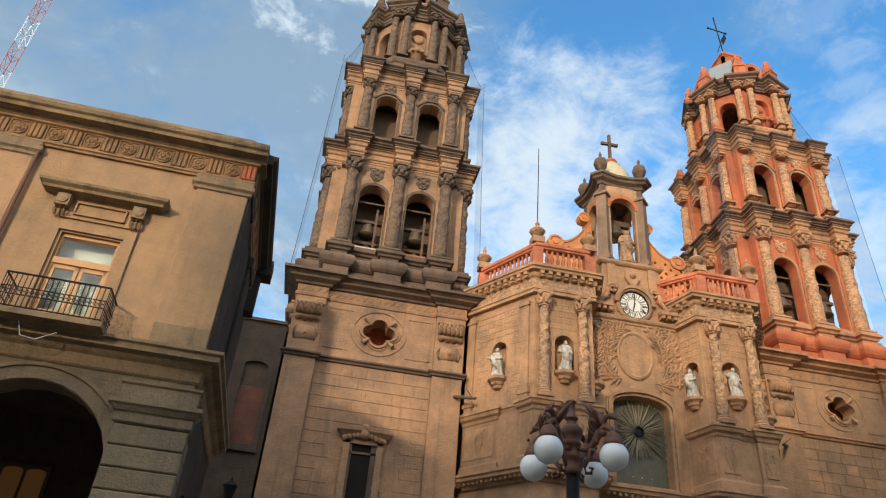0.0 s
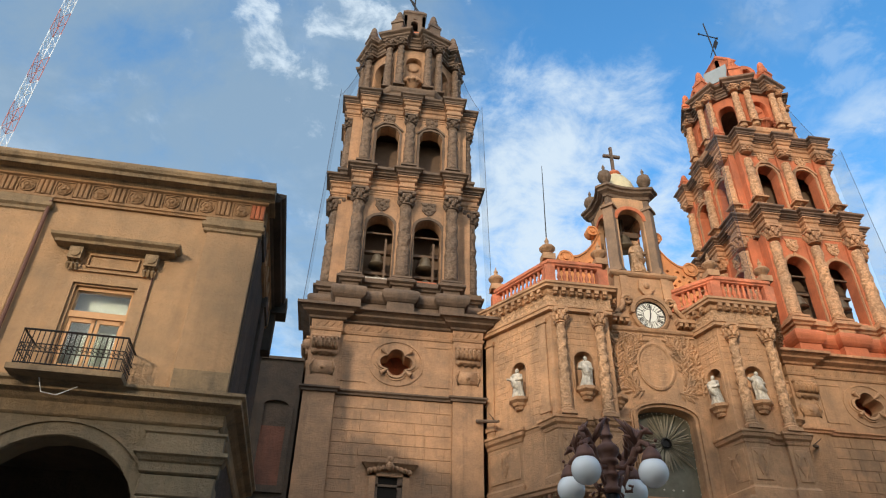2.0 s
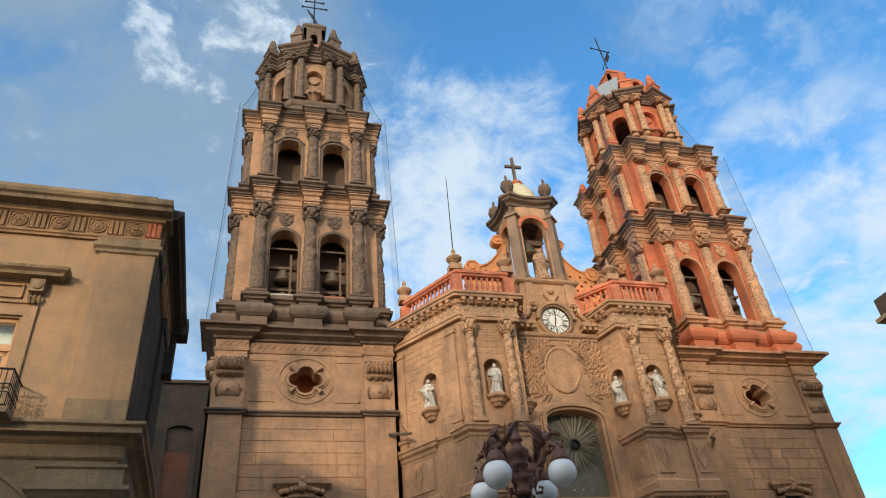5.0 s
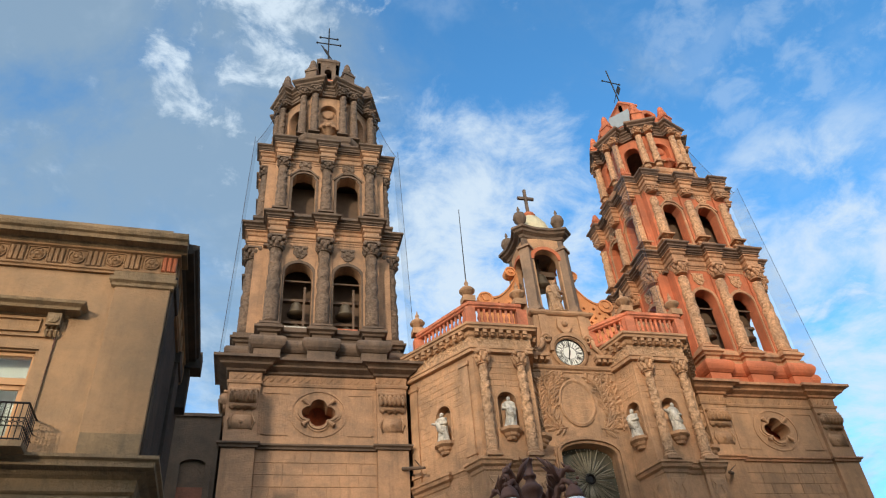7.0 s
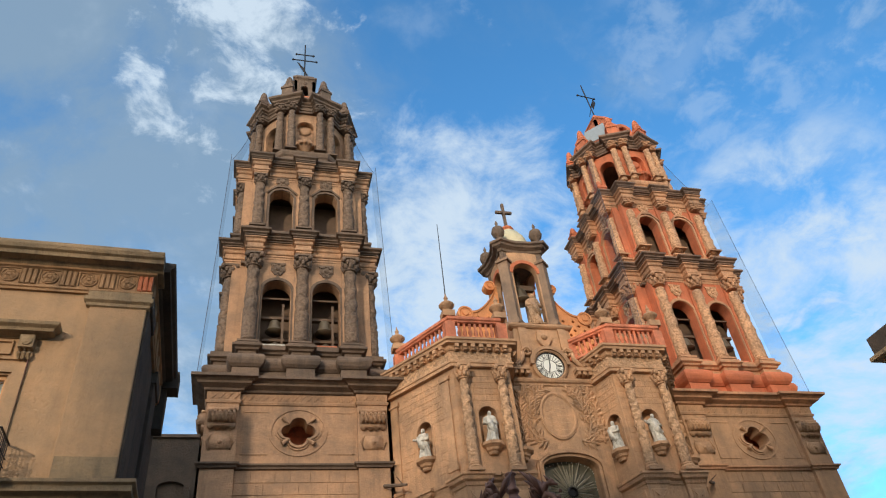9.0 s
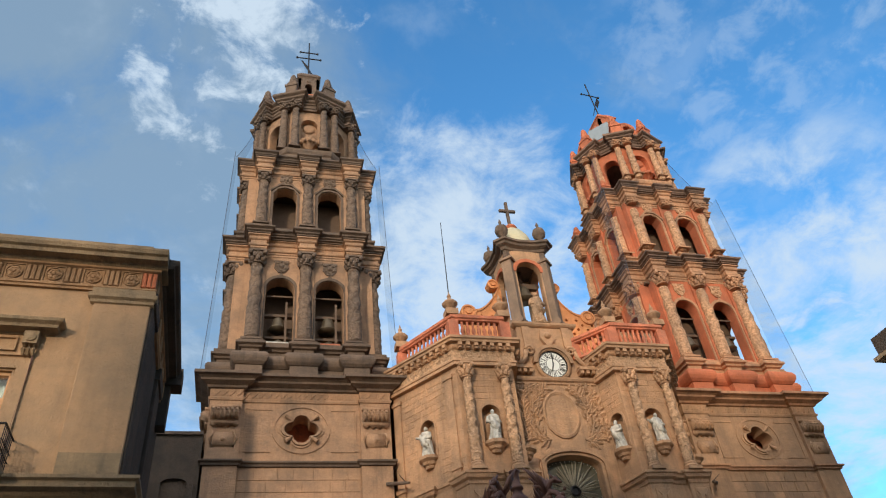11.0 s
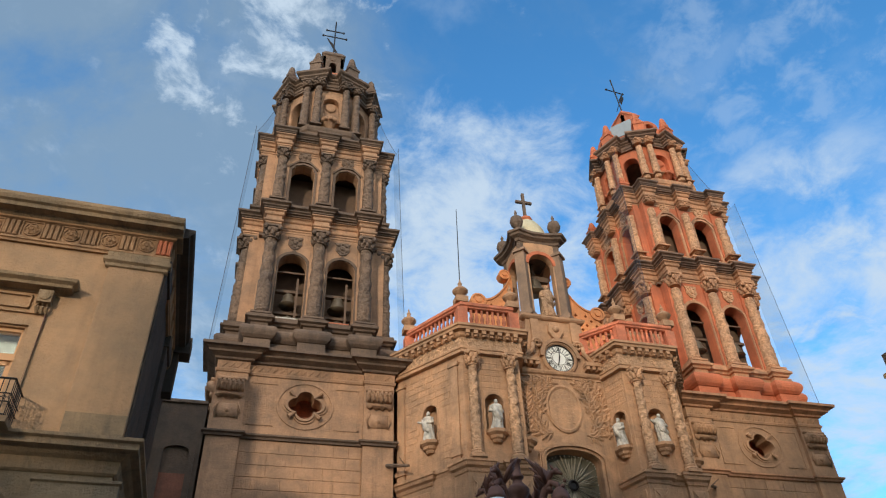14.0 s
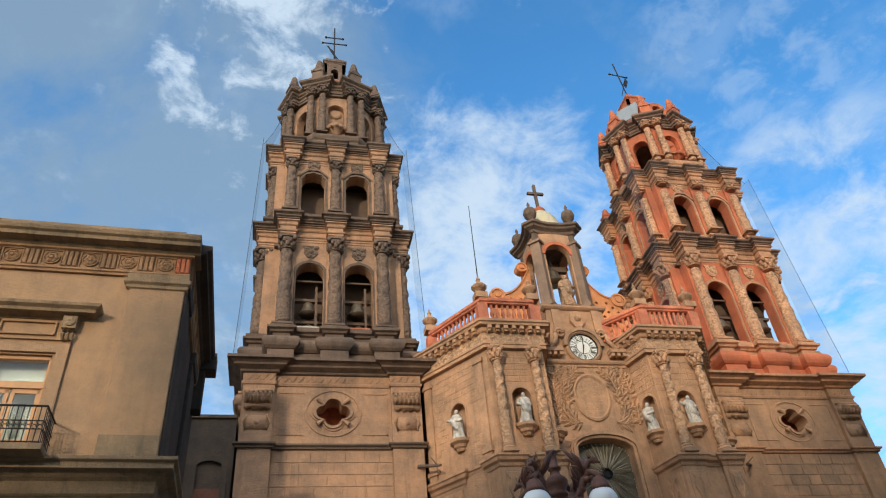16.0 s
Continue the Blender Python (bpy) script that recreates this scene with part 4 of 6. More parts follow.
    tube(b, [(c - 0.5, TY, 51.8), (c + 0.6, TY, 49.9)] if not patch else [(c - 0.55, TY, 50.2), (c + 0.35, TY, 52.3)], 0.035, 5)
    part("cross", b, IRON, t, "black wrought-iron cross with a vane")
    return t


def raise_storeys(t, steps):
    """Carries the parts of a tower from the drawn levels to the built ones; steps are pairs of (drawn, built)."""
    def level(z):
        for (a, p), (b, q) in zip(steps, steps[1:]):
            if z <= b:
                return p + (q - p) * (z - a) / (b - a)
        return steps[-1][1]
    for ob in t.children_recursive:
        if ob.matrix_basis == I4:
            for v in ob.data.vertices:
                v.co.z = level(v.co.z)
        else:
            zs = [(ob.matrix_basis @ v.co).z for v in ob.data.vertices]
            lo, hi = min(zs), max(zs)
            k = (level(hi) - level(lo)) / max(hi - lo, 1e-6)
            ob.matrix_basis = Matrix.Translation((0, 0, level(lo))) @ Matrix.Diagonal((1, 1, k, 1)) @ Matrix.Translation((0, 0, -lo)) @ ob.matrix_basis


near_tower = tower(-12.82, GREY, GREY_PLAIN, GREY, GREY_CARVED, GREY_PLAIN, GREY, "weathered brown carved stone", RED, False)
far_tower = tower(12.62, ROSE_TRIM, TAN, ROSE_BUFF, ROSE_CARVED, ROSE, ROSE, "orange-red walls and buff columns", ROSE, True)

# the twins are not of quite the same height: their storeys were raised apart
raise_storeys(near_tower, [(0, 0), (36.2, 36.2), (37.5, 37.55), (43, 43.3), (45.5, 45.85), (49.4, 49.0), (54, 54.4)])
raise_storeys(far_tower, [(0, 0), (15.6, 15.42), (20, 19.75), (22, 22.0), (29.65, 29.98), (36.2, 36.8), (43, 43.25), (45.5, 45.7), (49.4, 48.5), (54, 53.9)])

# bells in the lower openings
for c in (-12.82, 12.62):
    for u, r in ((-1.36, 0.50), (1.36, 0.55)):
        y = TY - 4.1 + 1.25
        bt = thing("bell", "large aged bronze bell on a timber headstock", "bell", (c + u, y, 23.9), "tower bells")
        put("bell_body", mesh_of("bell_body", bell_mesh(r), BRONZE, True), bt, place(c + u, y, 23.75))
        b = bmesh.new()
        box(b, c + u - 0.75, c + u + 0.75, y - 0.13, y + 0.13, 24.55, 24.72)
        part("headstock", b, WOOD, bt)
        b = bmesh.new()
        box(b, c + u - 0.75, c + u + 0.75, y - 0.3, y - 0.22, 25.75, 25.85)
        part("beam", b, WOOD, bt, "timber cross beam")
        if c < 0:
            b = bmesh.new()
            box(b, c + u + 0.34, c + u + 0.46, y - 0.5, y - 0.4, 22.3, 25.3)
            part("post", b, WOOD, bt, "timber post of the bell frame")
for u in (-1.30, 1.42):
    y = TY - 4.1 + 1.35
    bt = thing("bell", "large pale bronze bell low in the tower opening", "bell", (-12.82 + u, y, 22.3), "tower bells")
    put("bell_body", mesh_of("bell_body", bell_mesh(0.52), BRONZE, True), bt, place(-12.82 + u, y, 22.32))
    b = bmesh.new()
    box(b, -12.82 + u - 0.7, -12.82 + u + 0.7, y - 0.1, y + 0.1, 23.2, 23.36)
    part("headstock", b, WOOD, bt)


# ---- portal between the towers: a folding screen of stone with two pylons ----
YF = -2.7
LEFT = [(-8.18, 0.89), (-5.75, YF), (-2.85, YF), (-2.4, -1.3)]
RIGHT = [(2.3, -1.3), (2.73, YF), (5.62, YF), (7.85, 0.55)]
SCREEN = LEFT + RIGHT
portal = thing("church_portal", "carved tan sandstone church portal folded like a screen", "church facade", (0, 0, 0))


def poly_wall(name, line, z0, z1, mat, label, depth=0.6):
    b = bmesh.new()
    sweep(b, line, [(0, z0), (0, z1)], -depth)
    return part(name, b, mat, portal, label)


def niche_face(p, q, zs, label):
    """A wall face from p to q with an arched statue niche at its middle."""
    m, n = along(p, q)
    b = bmesh.new()
    z0, z1 = zs
    wall(b, 0, n, z0, z1, 0, 0.5, [(n / 2, 0.46, 15.2, 16.65, 17.1)], m)
    box(b, n / 2 - 0.6, n / 2 + 0.6, 0.45, 0.62, 15.0, 17.3, m)
    f = part("wall_face", b, TAN, portal, label)
    b = bmesh.new()
    band_arch(b, n / 2, 0.47, 16.65, 17.11, 0.10, -0.04, 0.05, m, legs=1.45, n=10)
    put("niche_trim", mesh_of("niche_trim", b, TAN), f)
    # corbel under the statue
    b = bmesh.new()
    lathe(b, [(0.22, 14.66), (0.26, 14.74), (0.26, 14.78), (0.36, 14.84), (0.40, 14.96), (0.44, 14.98), (0.56, 15.06), (0.56, 15.2)], 8, m @ Matrix.Translation((n / 2, 0.0, 0)) @ Matrix.Rotation(math.pi / 8, 4, "Z"))
    put("corbel", mesh_of("corbel", b, TAN), f, label="stepped stone corbel")
    # raised ashlar stones with open joints
    rnd = random.Random(int(p[0] * 31))
    sizes = {}
    z = 14.2
    while z < 19.0:
        x = 0.08
        while x < n - 0.15:
            w = rnd.choice((0.45, 0.6, 0.8))
            x1 = min(x + w, n - 0.08)
            hit_niche = x1 > n / 2 - 0.62 and x < n / 2 + 0.62 and 14.3 < z + 0.32 and z < 17.3
            if x1 - x > 0.2 and not hit_niche:
                key = round(x1 - x, 2)
                if key not in sizes:
                    bb = bmesh.new()
                    cbox(bb, 0.012, key - 0.012, -0.018, 0.02, 0.012, 0.308, 0.01)
                    sizes[key] = mesh_of("stone_block", bb, TAN)
                put("stone_block", sizes[key], f, m @ Matrix.Translation((x, 0, z)))
            x = x1
        z += 0.32
    return m, n


# lower storey, pedestal zone, walls above
poly_wall("lower_wall", SCREEN, 0, 10.1, TAN, "plain lower wall of the portal")
b = bmesh.new()
sweep(b, [(-8.05, 0.6)] + SCREEN[1:7] + [(8.05, 0.6)], [(0.0, 10.1), (0.12, 10.14), (0.16, 10.3), (0.5, 10.42), (0.52, 10.55), (0.6, 10.6), (0.6, 10.72), (0.0, 10.8)])
part("lower_cornice", b, TAN, portal, "dentilled lower cornice")
den = bmesh.new()
cbox(den, -0.07, 0.07, -0.14, 0.1, 0, 0.16, 0.01)
den = mesh_of("dentil", den, TAN)
for p, q in zip(SCREEN, SCREEN[1:]):
    m, n = along(p, q)
    k = int(n / 0.27)
    for i in range(k):
        put("dentil", den, portal, m @ Matrix.Translation((n * (i + 0.5) / k, -0.28, 10.26)))
PED = [(-8.18, 0.89), (-6.95, -0.95), (-6.78, -0.83), (-5.98, -2.02), (-6.2, -2.2), (-5.85, -2.95), (-4.85, -2.95), (-4.85, -2.78), (-3.95, -2.78), (-3.95, -2.95), (-2.8, -2.95), (-2.4, -1.3)]
PED_R = [(-x, y) for x, y in PED[::-1]]
for line in (PED, PED_R):
    b = bmesh.new()
    sweep(b, line, [(0, 10.7), (0.12, 10.72), (0.12, 11.15), (0.02, 11.25), (0.0, 11.3), (0.0, 13.15)])
    part("pedestal_wall", b, TAN, portal, "pedestal wall with carved panels")
    b = bmesh.new()
    sweep(b, line, [(0.0, 13.15), (0.05, 13.2), (0.08, 13.34), (0.2, 13.42), (0.24, 13.56), (0.3, 13.6), (0.3, 13.72), (0.0, 13.78)])
    part("pedestal_cornice", b, TAN, portal, "moulded pedestal cornice")
    for p, q in zip(line, line[1:]):
        m, n = along(p, q)
        if n > 0.9:
            b = bmesh.new()
            cbox(b, 0.18, n - 0.18, -0.05, 0.02, 11.5, 12.95, 0.03, m)
            for s in (-1, 1):
                tube(b, [(n / 2 + s * 0.05, -0.06, 11.7), (n / 2 + s * 0.22, -0.08, 12.2), (n / 2 + s * 0.12, -0.08, 12.6), (n / 2 + s * 0.28, -0.06, 12.8)], [0.03, 0.07, 0.06, 0.03], 6, m)
            part("carved_panel", b, TAN, portal, "raised panel with worn leaf carving")

FACES = [(LEFT[0], LEFT[1], "left"), (LEFT[1], LEFT[2], "front"), (LEFT[2], LEFT[3], "inner"), (RIGHT[0], RIGHT[1], "inner"), (RIGHT[1], RIGHT[2], "front"), (RIGHT[2], RIGHT[3], "left")]
for i, (p, q, w) in enumerate(FACES):
    m, n = niche_face(p, q, (10.7, 19.15), "sandstone wall face with a statue niche")
    if w == "left":
        for u in (0.30, n - 0.55):
            b = bmesh.new()
            box(b, u - 0.24, u + 0.24, -0.10, 0.02, 13.75, 18.75, m)
            for zz in (14.2, 18.7):
                box(b, u - 0.32, u + 0.32, -0.16, 0.02, zz - 0.12, zz + 0.1, m)
            part("pilaster", b, TAN, portal, "flat pilaster")

# entablature of the pylons, with modillions
for line in (LEFT, RIGHT):
    b = bmesh.new()
    sweep(b, line, [(0.02, 19.12), (0.22, 19.14), (0.22, 19.30), (0.27, 19.33), (0.27, 19.42), (0.2, 19.46)])
    part("architrave", b, TAN, portal)
    b = bmesh.new()
    sweep(b, line, [(0.2, 19.44), (0.2, 19.98)])
    part("frieze", b, TAN_CARVED, portal, "frieze carved with leafy scrolls")
    b = bmesh.new()
    sweep(b, line, [(0.2, 19.96), (0.26, 20.0), (0.30, 20.06), (0.30, 20.24), (0.52, 20.28), (0.54, 20.40), (0.62, 20.44), (0.62, 20.56), (0.0, 20.6)])
    part("cornice", b, TAN, portal, "projecting cornice on modillions")
mod = bmesh.new()
box(mod, -0.10, 0.10, -0.24, 0.05, 0.02, 0.2)
box(mod, -0.08, 0.08, -0.16, 0.05, -0.10, 0.02)
mod = mesh_of("modillion", mod, TAN)
for p, q, w in FACES:
    m, n = along(p, q)
    k = max(2, round(n / 0.42))
    for i in range(k):
        put("modillion", mod, portal, m @ Matrix.Translation((n * (i + 0.5) / k, -0.29, 20.05)))

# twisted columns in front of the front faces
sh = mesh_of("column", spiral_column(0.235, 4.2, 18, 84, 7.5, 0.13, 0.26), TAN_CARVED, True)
ca = mesh_of("capital", capital(0.24, 0.78), TAN)
ba = mesh_of("column_base", column_base(0.24, 0.42), TAN)
for x in (-5.37, -3.46, 3.30, 5.20):
    m = Matrix.Translation((x, -2.98, 13.74))
    co = put("column", sh, portal, m @ Matrix.Translation((0, 0, 0.42)), "twisted sandstone column with a carved drum")
    put("column_base", ba, co, m)
    put("capital", ca, co, m @ Matrix.Translation((0, 0, 4.6)))

# balustrades, red limewashed
BAL_L = [(-7.68, 0.40), (-5.72, -2.95), (-3.0, -2.95)]
BAL_R = [(1.55, -1.25), (3.0, -2.95), (5.92, -2.95), (8.1, 0.35)]
bal_me = bmesh.new()
lathe(bal_me, [(0.085, 0), (0.085, 0.06), (0.05, 0.1), (0.10, 0.26), (0.11, 0.34), (0.055, 0.56), (0.05, 0.6), (0.085, 0.68), (0.055, 0.72), (0.085, 0.78), (0.085, 0.84)], 9)
bal_me = mesh_of("baluster", bal_me, RED, True)
fin_me = mesh_of("finial", finial(1.55, 0.40), TAN)
for line in (BAL_L, BAL_R):
    bt = thing("balustrade", "red limewashed stone balustrade along the portal top", "balustrade", (line[1][0], line[1][1], 20.58), "portal balustrades")
    b = bmesh.new()
    sweep(b, line, [(0.10, 20.57), (0.16, 20.6), (0.16, 20.72), (0.08, 20.76)], -0.22)
    part("bottom_rail", b, RED, bt)
    b = bmesh.new()
    sweep(b, line, [(0.04, 21.58), (0.12, 21.62), (0.12, 21.68), (0.2, 21.74), (0.2, 21.90), (0.08, 21.95)], -0.24)
    part("top_rail", b, RED, bt, "moulded top rail")
    for p, q in zip(line, line[1:]):
        m, n = along(p, q)
        k = int((n - 0.7) / 0.27)
        for i in range(k):
            put("baluster", bal_me, bt, m @ Matrix.Translation((0.35 + (n - 0.7) * (i + 0.5) / k, 0.06, 20.74)))
    for p in line:
        b = bmesh.new()
        box(b, -0.26, 0.26, -0.14, 0.30, 20.57, 21.62)
        part("post", b, RED, bt, m=Matrix.Translation((p[0], p[1], 0)))
for p, lab in ((BAL_L[0], 1), (BAL_L[1], 0), (BAL_L[2], 0), (BAL_R[1], 0), (BAL_R[2], 0), (BAL_R[3], 0)):
    tagged(put("stone_urn", fin_me, None, Matrix.Translation((p[0], p[1] + 0.08, 21.92))), "weathered pointed stone urn on the balustrade", "urn", "parapet urns")
b = bmesh.new()
tube(b, [(-5.72, -2.87, 23.3), (-5.68, -2.87, 28.28)], [0.03, 0.018], 6)
solo("flagpole", b, IRON, "thin bare metal flagpole on the parapet urn", "flagpole")

# ---- centre: arched window, oval medallion, clock, crest ----
YC = -1.35
b = bmesh.new()
wall(b, -2.52, 2.52, 10.7, 19.15, YC, YC + 0.9, [(0, 1.42, 10.95, 14.68, 15.2)])
part("centre_wall", b, TAN, portal, "middle wall with a great arched window")
b = bmesh.new()
for w0, w1, ya in ((0.0, 0.14, 0.02), (0.14, 0.26, -0.10), (0.28, 0.36, -0.05)):
    band_arch(b, 0, 1.43 + w0, 14.68, 15.21 + w0, w1 - w0, YC + ya - 0.06, YC + 0.1, legs=4.0)
part("arch_moulding", b, TAN, portal, "moulded stone arch")
b = bmesh.new()
sweep(b, [(-2.2, YC), (2.2, YC)], [(0.0, 19.0), (0.06, 19.04), (0.06, 19.14), (0.16, 19.2), (0.2, 19.3), (0.2, 19.38), (0, 19.44)])
part("string_course", b, TAN, portal)
b = bmesh.new()
wall(b, -2.52, 2.52, 19.4, 20.3, YC, YC + 0.9, [])
prism(b, [(-2.52, 20.3), (2.52, 20.3), (1.75, 21.3), (1.6, 22.7), (-1.6, 22.7), (-1.75, 21.3)], YC + 0.05, YC + 0.9)
part("attic_wall", b, TAN, portal, "stone attic behind the clock")
b = bmesh.new()
for s in (-1, 1):
    box(b, s * 1.15 - 0.22, s * 1.15 + 0.22, YC - 0.06, YC + 0.1, 21.3, 22.55)
sweep(b, [(-1.72, YC + 0.3), (-1.72, YC), (1.72, YC), (1.72, YC + 0.3)], [(0.0, 22.55), (0.08, 22.6), (0.14, 22.68), (0.14, 22.78), (0, 22.84)], -0.9)
part("attic_trim", b, TAN, portal)
b = bmesh.new()
prism(b, [(-0.35, 22.3), (-0.42, 21.8), (-0.2, 21.45), (0, 21.35), (0.2, 21.45), (0.42, 21.8), (0.35, 22.3), (0, 22.42)], YC - 0.14, YC + 0.08)
ball(b, (0, YC - 0.12, 21.95), 0.2, 10, 8)
part("shield", b, TAN, portal, "carved stone shield")
# arched hood and scrolls beside the clock
b = bmesh.new()
band_arch(b, 0, 0.92, 20.2, 21.12, 0.2, YC - 0.28, YC + 0.1, n=16)
part("clock_hood", b, TAN, portal, "arched stone hood over the clock")
for s in (-1, 1):
    b = bmesh.new()
    pts = [(s * (1.15 + 0.28 * math.cos(a) * (1 - a / 14)), YC - 0.12, 21.0 + 0.28 * math.sin(a) * (1 - a / 14)) for a in [k * 0.5 for k in range(22)]]
    tube(b, pts, [0.10 - 0.003 * k for k in range(22)], 6)
    tube(b, [(s * 1.42, YC - 0.12, 20.98), (s * 1.45, YC - 0.12, 20.6), (s * 1.75, YC - 0.12, 20.2), (s * 2.05, YC - 0.12, 20.0)], [0.11, 0.13, 0.13, 0.10], 7)
    part("scroll", b, TAN, portal, "carved stone scroll", smooth=True)
    b = bmesh.new()
    box(b, s * 1.75 - 0.45, s * 1.75 + 0.45, YC - 0.45, YC + 0.1, 19.75, 19.95)
    for k in range(3):
        box(b, s * 1.75 - 0.4 + 0.32 * k, s * 1.75 - 0.22 + 0.32 * k, YC - 0.4, YC + 0.05, 19.55, 19.75)
    part("cornice_stub", b, TAN, portal)
b = bmesh.new()
lathe(b, [(0.80, 0.0), (0.98, 0.0), (1.02, 0.06), (0.98, 0.14), (0.86, 0.2), (0.80, 0.12)], 40, Matrix.Translation((0, YC - 0.02, 20.18)) @ Matrix.Rotation(math.pi / 2, 4, "X"), None, False)
part("clock_surround", b, TAN, portal, "round moulded stone surround")

# clock
ck = thing("clock", "white round wall clock with black Roman numerals", "clock", (0, YC - 0.1, 20.18))
CM = Matrix.Translation((0, YC - 0.06, 20.18)) @ Matrix.Rotation(math.pi / 2, 4, "X")
b = bmesh.new()
lathe(b, [(0.80, -0.05), (0.80, 0.02), (0.0001, 0.02)], 48, CM)
part("clock_face", b, CLOCK_WHITE, ck)
for r0, r1 in ((0.77, 0.87), (0.37, 0.385), (0.735, 0.75)):
    b = bmesh.new()
    for k in range(48):
        a, e = 2 * math.pi * k / 48, 2 * math.pi * (k + 1) / 48
        prism(b, [(r0 * math.cos(a), r0 * math.sin(a)), (r1 * math.cos(a), r1 * math.sin(a)), (r1 * math.cos(e), r1 * math.sin(e)), (r0 * math.cos(e), r0 * math.sin(e))], -0.045, -0.02, Matrix.Translation((0, YC - 0.06, 20.18)))
    part("clock_rim", b, IRON, ck, "black iron ring")
ROMAN = ("XII", "I", "II", "III", "IIII", "V", "VI", "VII", "VIII", "IX", "X", "XI")


def stroke(bm, x0, z0, x1, z1, w, m):
    d = Vector((x1 - x0, z1 - z0)).normalized() * w
    prism(bm, [(x0 + d.y, z0 - d.x), (x1 + d.y, z1 - d.x), (x1 - d.y, z1 + d.x), (x0 - d.y, z0 + d.x)], -0.03, -0.018, m)


for k, word in enumerate(ROMAN):
    b = bmesh.new()
    m = Matrix.Translation((0, YC - 0.06, 20.18)) @ Matrix.Rotation(math.pi / 6 * k, 4, "Y") @ Matrix.Translation((0, 0, 0.57))
    wide = sum(0.045 if ch == "I" else 0.10 for ch in word)
    x, h = -wide / 2, 0.14
    for ch in word:
        if ch == "I":
            stroke(b, x + 0.022, -h, x + 0.022, h, 0.014, m)
            x += 0.045
        else:
            lo = x + 0.05 if ch == "V" else x + 0.01
            stroke(b, x + 0.01, h, x + 0.05 if ch == "V" else x + 0.09, -h, 0.014, m)
            stroke(b, lo, -h, x + 0.09, h, 0.011, m)
            x += 0.10
    part("numeral", b, IRON, ck, "black Roman numeral")
    b = bmesh.new()
    m = Matrix.Translation((0, YC - 0.06, 20.18)) @ Matrix.Rotation(math.pi / 6 * (k + 0.5), 4, "Y")
    stroke(b, 0, 0.39, 0, 0.735, 0.008, m)
    part("divider", b, IRON, ck, "thin black dividing line")
for name, ang, ln_, w in (("minute_hand", 4, 0.66, 0.028), ("hour_hand", 195, 0.50, 0.036)):
    b = bmesh.new()
    m = Matrix.Translation((0, YC - 0.06, 20.18)) @ Matrix.Rotation(radians(ang), 4, "Y")
    prism(b, [(-w, -0.14), (w, -0.14), (w * 0.7, ln_ * 0.8), (0, ln_), (-w * 0.7, ln_ * 0.8)], -0.05 if ang < 90 else -0.06, -0.04 if ang < 90 else -0.052, m)
    part(name, b, IRON, ck, "black clock hand")

# medallion with a worn inscription and leaf branches round it
md = Matrix.Translation((-0.12, YC, 17.35)) @ Matrix.Diagonal((0.86, 1, 1.14, 1)) @ Matrix.Rotation(math.pi / 2, 4, "X")
b = bmesh.new()
lathe(b, [(0.98, 0.0), (1.12, 0.02), (1.14, 0.08), (1.04, 0.12), (0.95, 0.06)], 40, md, None, False)
ml = part("medallion", b, TAN, portal, "oval stone medallion with a worn inscription")
b = bmesh.new()
lathe(b, [(0.98, 0.0), (0.98, 0.04), (0.0001, 0.045)], 40, md)
put("tablet", mesh_of("tablet", b, TAN), ml)
rnd = random.Random(5)
for j in range(9):
    z = 18.12 - 0.19 * j
    half_w = 0.72 * math.sqrt(max(0.05, 1 - ((z - 17.35) / 1.12) ** 2))
    b = bmesh.new()
    box(b, -0.12 - half_w + rnd.uniform(0, 0.1), half_w - 0.12 - rnd.uniform(0, 0.2), YC - 0.048, YC - 0.04, z - 0.018, z + 0.018)
    put("inscription_line", mesh_of("inscription_line", b, TAN_CARVED), ml)


def leaf(bm, x, z, ang, ln_, w, y):
    """A pointed raised leaf with a keel."""
    m = Matrix.Translation((x, y, z)) @ Matrix.Rotation(-ang, 4, "Y")
    c = [bm.verts.new(m @ Vector(p)) for p in ((0, 0, 0), (ln_ * 0.35, -0.01, w), (ln_ * 0.8, -0.01, w * 0.7), (ln_, -0.03, 0), (ln_ * 0.8, -0.01, -w * 0.7), (ln_ * 0.35, -0.01, -w), (ln_ * 0.4, -0.085, 0), (ln_ * 0.75, -0.075, 0))]
    for f in ((0, 1, 6), (1, 2, 7, 6), (2, 3, 7), (3, 4, 7), (4, 5, 6, 7), (5, 0, 6)):
        bm.faces.new([c[i] for i in f])


for s in (-1, 1):
    b = bmesh.new()
    stems = [[(1.2, 16.0), (1.55, 16.8), (1.6, 17.6), (1.45, 18.3), (0.9, 18.75)], [(1.5, 16.2), (1.95, 16.9), (2.05, 17.8), (1.9, 18.6)], [(0.9, 16.0), (1.4, 15.9), (1.9, 16.2)], [(1.25, 17.0), (1.3, 17.8), (1.1, 18.4), (0.6, 18.85)], [(2.1, 15.9), (2.2, 16.8), (2.15, 17.4)], [(1.6, 18.0), (1.9, 18.6), (1.5, 18.9), (1.2, 18.8)]]
    for st in stems:
        tube(b, [(s * x, YC - 0.05, z) for x, z in st], [0.05] * (len(st) - 1) + [0.03], 6)
        for (x0, z0), (x1, z1) in zip(st, st[1:]):
            a = math.atan2(z1 - z0, s * (x1 - x0))
            for k in range(3):
                f = (k + 0.3) / 3
                for side in (-1, 1):
                    leaf(b, s * (x0 + (x1 - x0) * f), z0 + (z1 - z0) * f, a + side * rnd.uniform(0.5, 1.0), rnd.uniform(0.34, 0.58), 0.085, YC - 0.03)
    part("leaf_carving", b, TAN, portal, "deeply carved leafy branches")

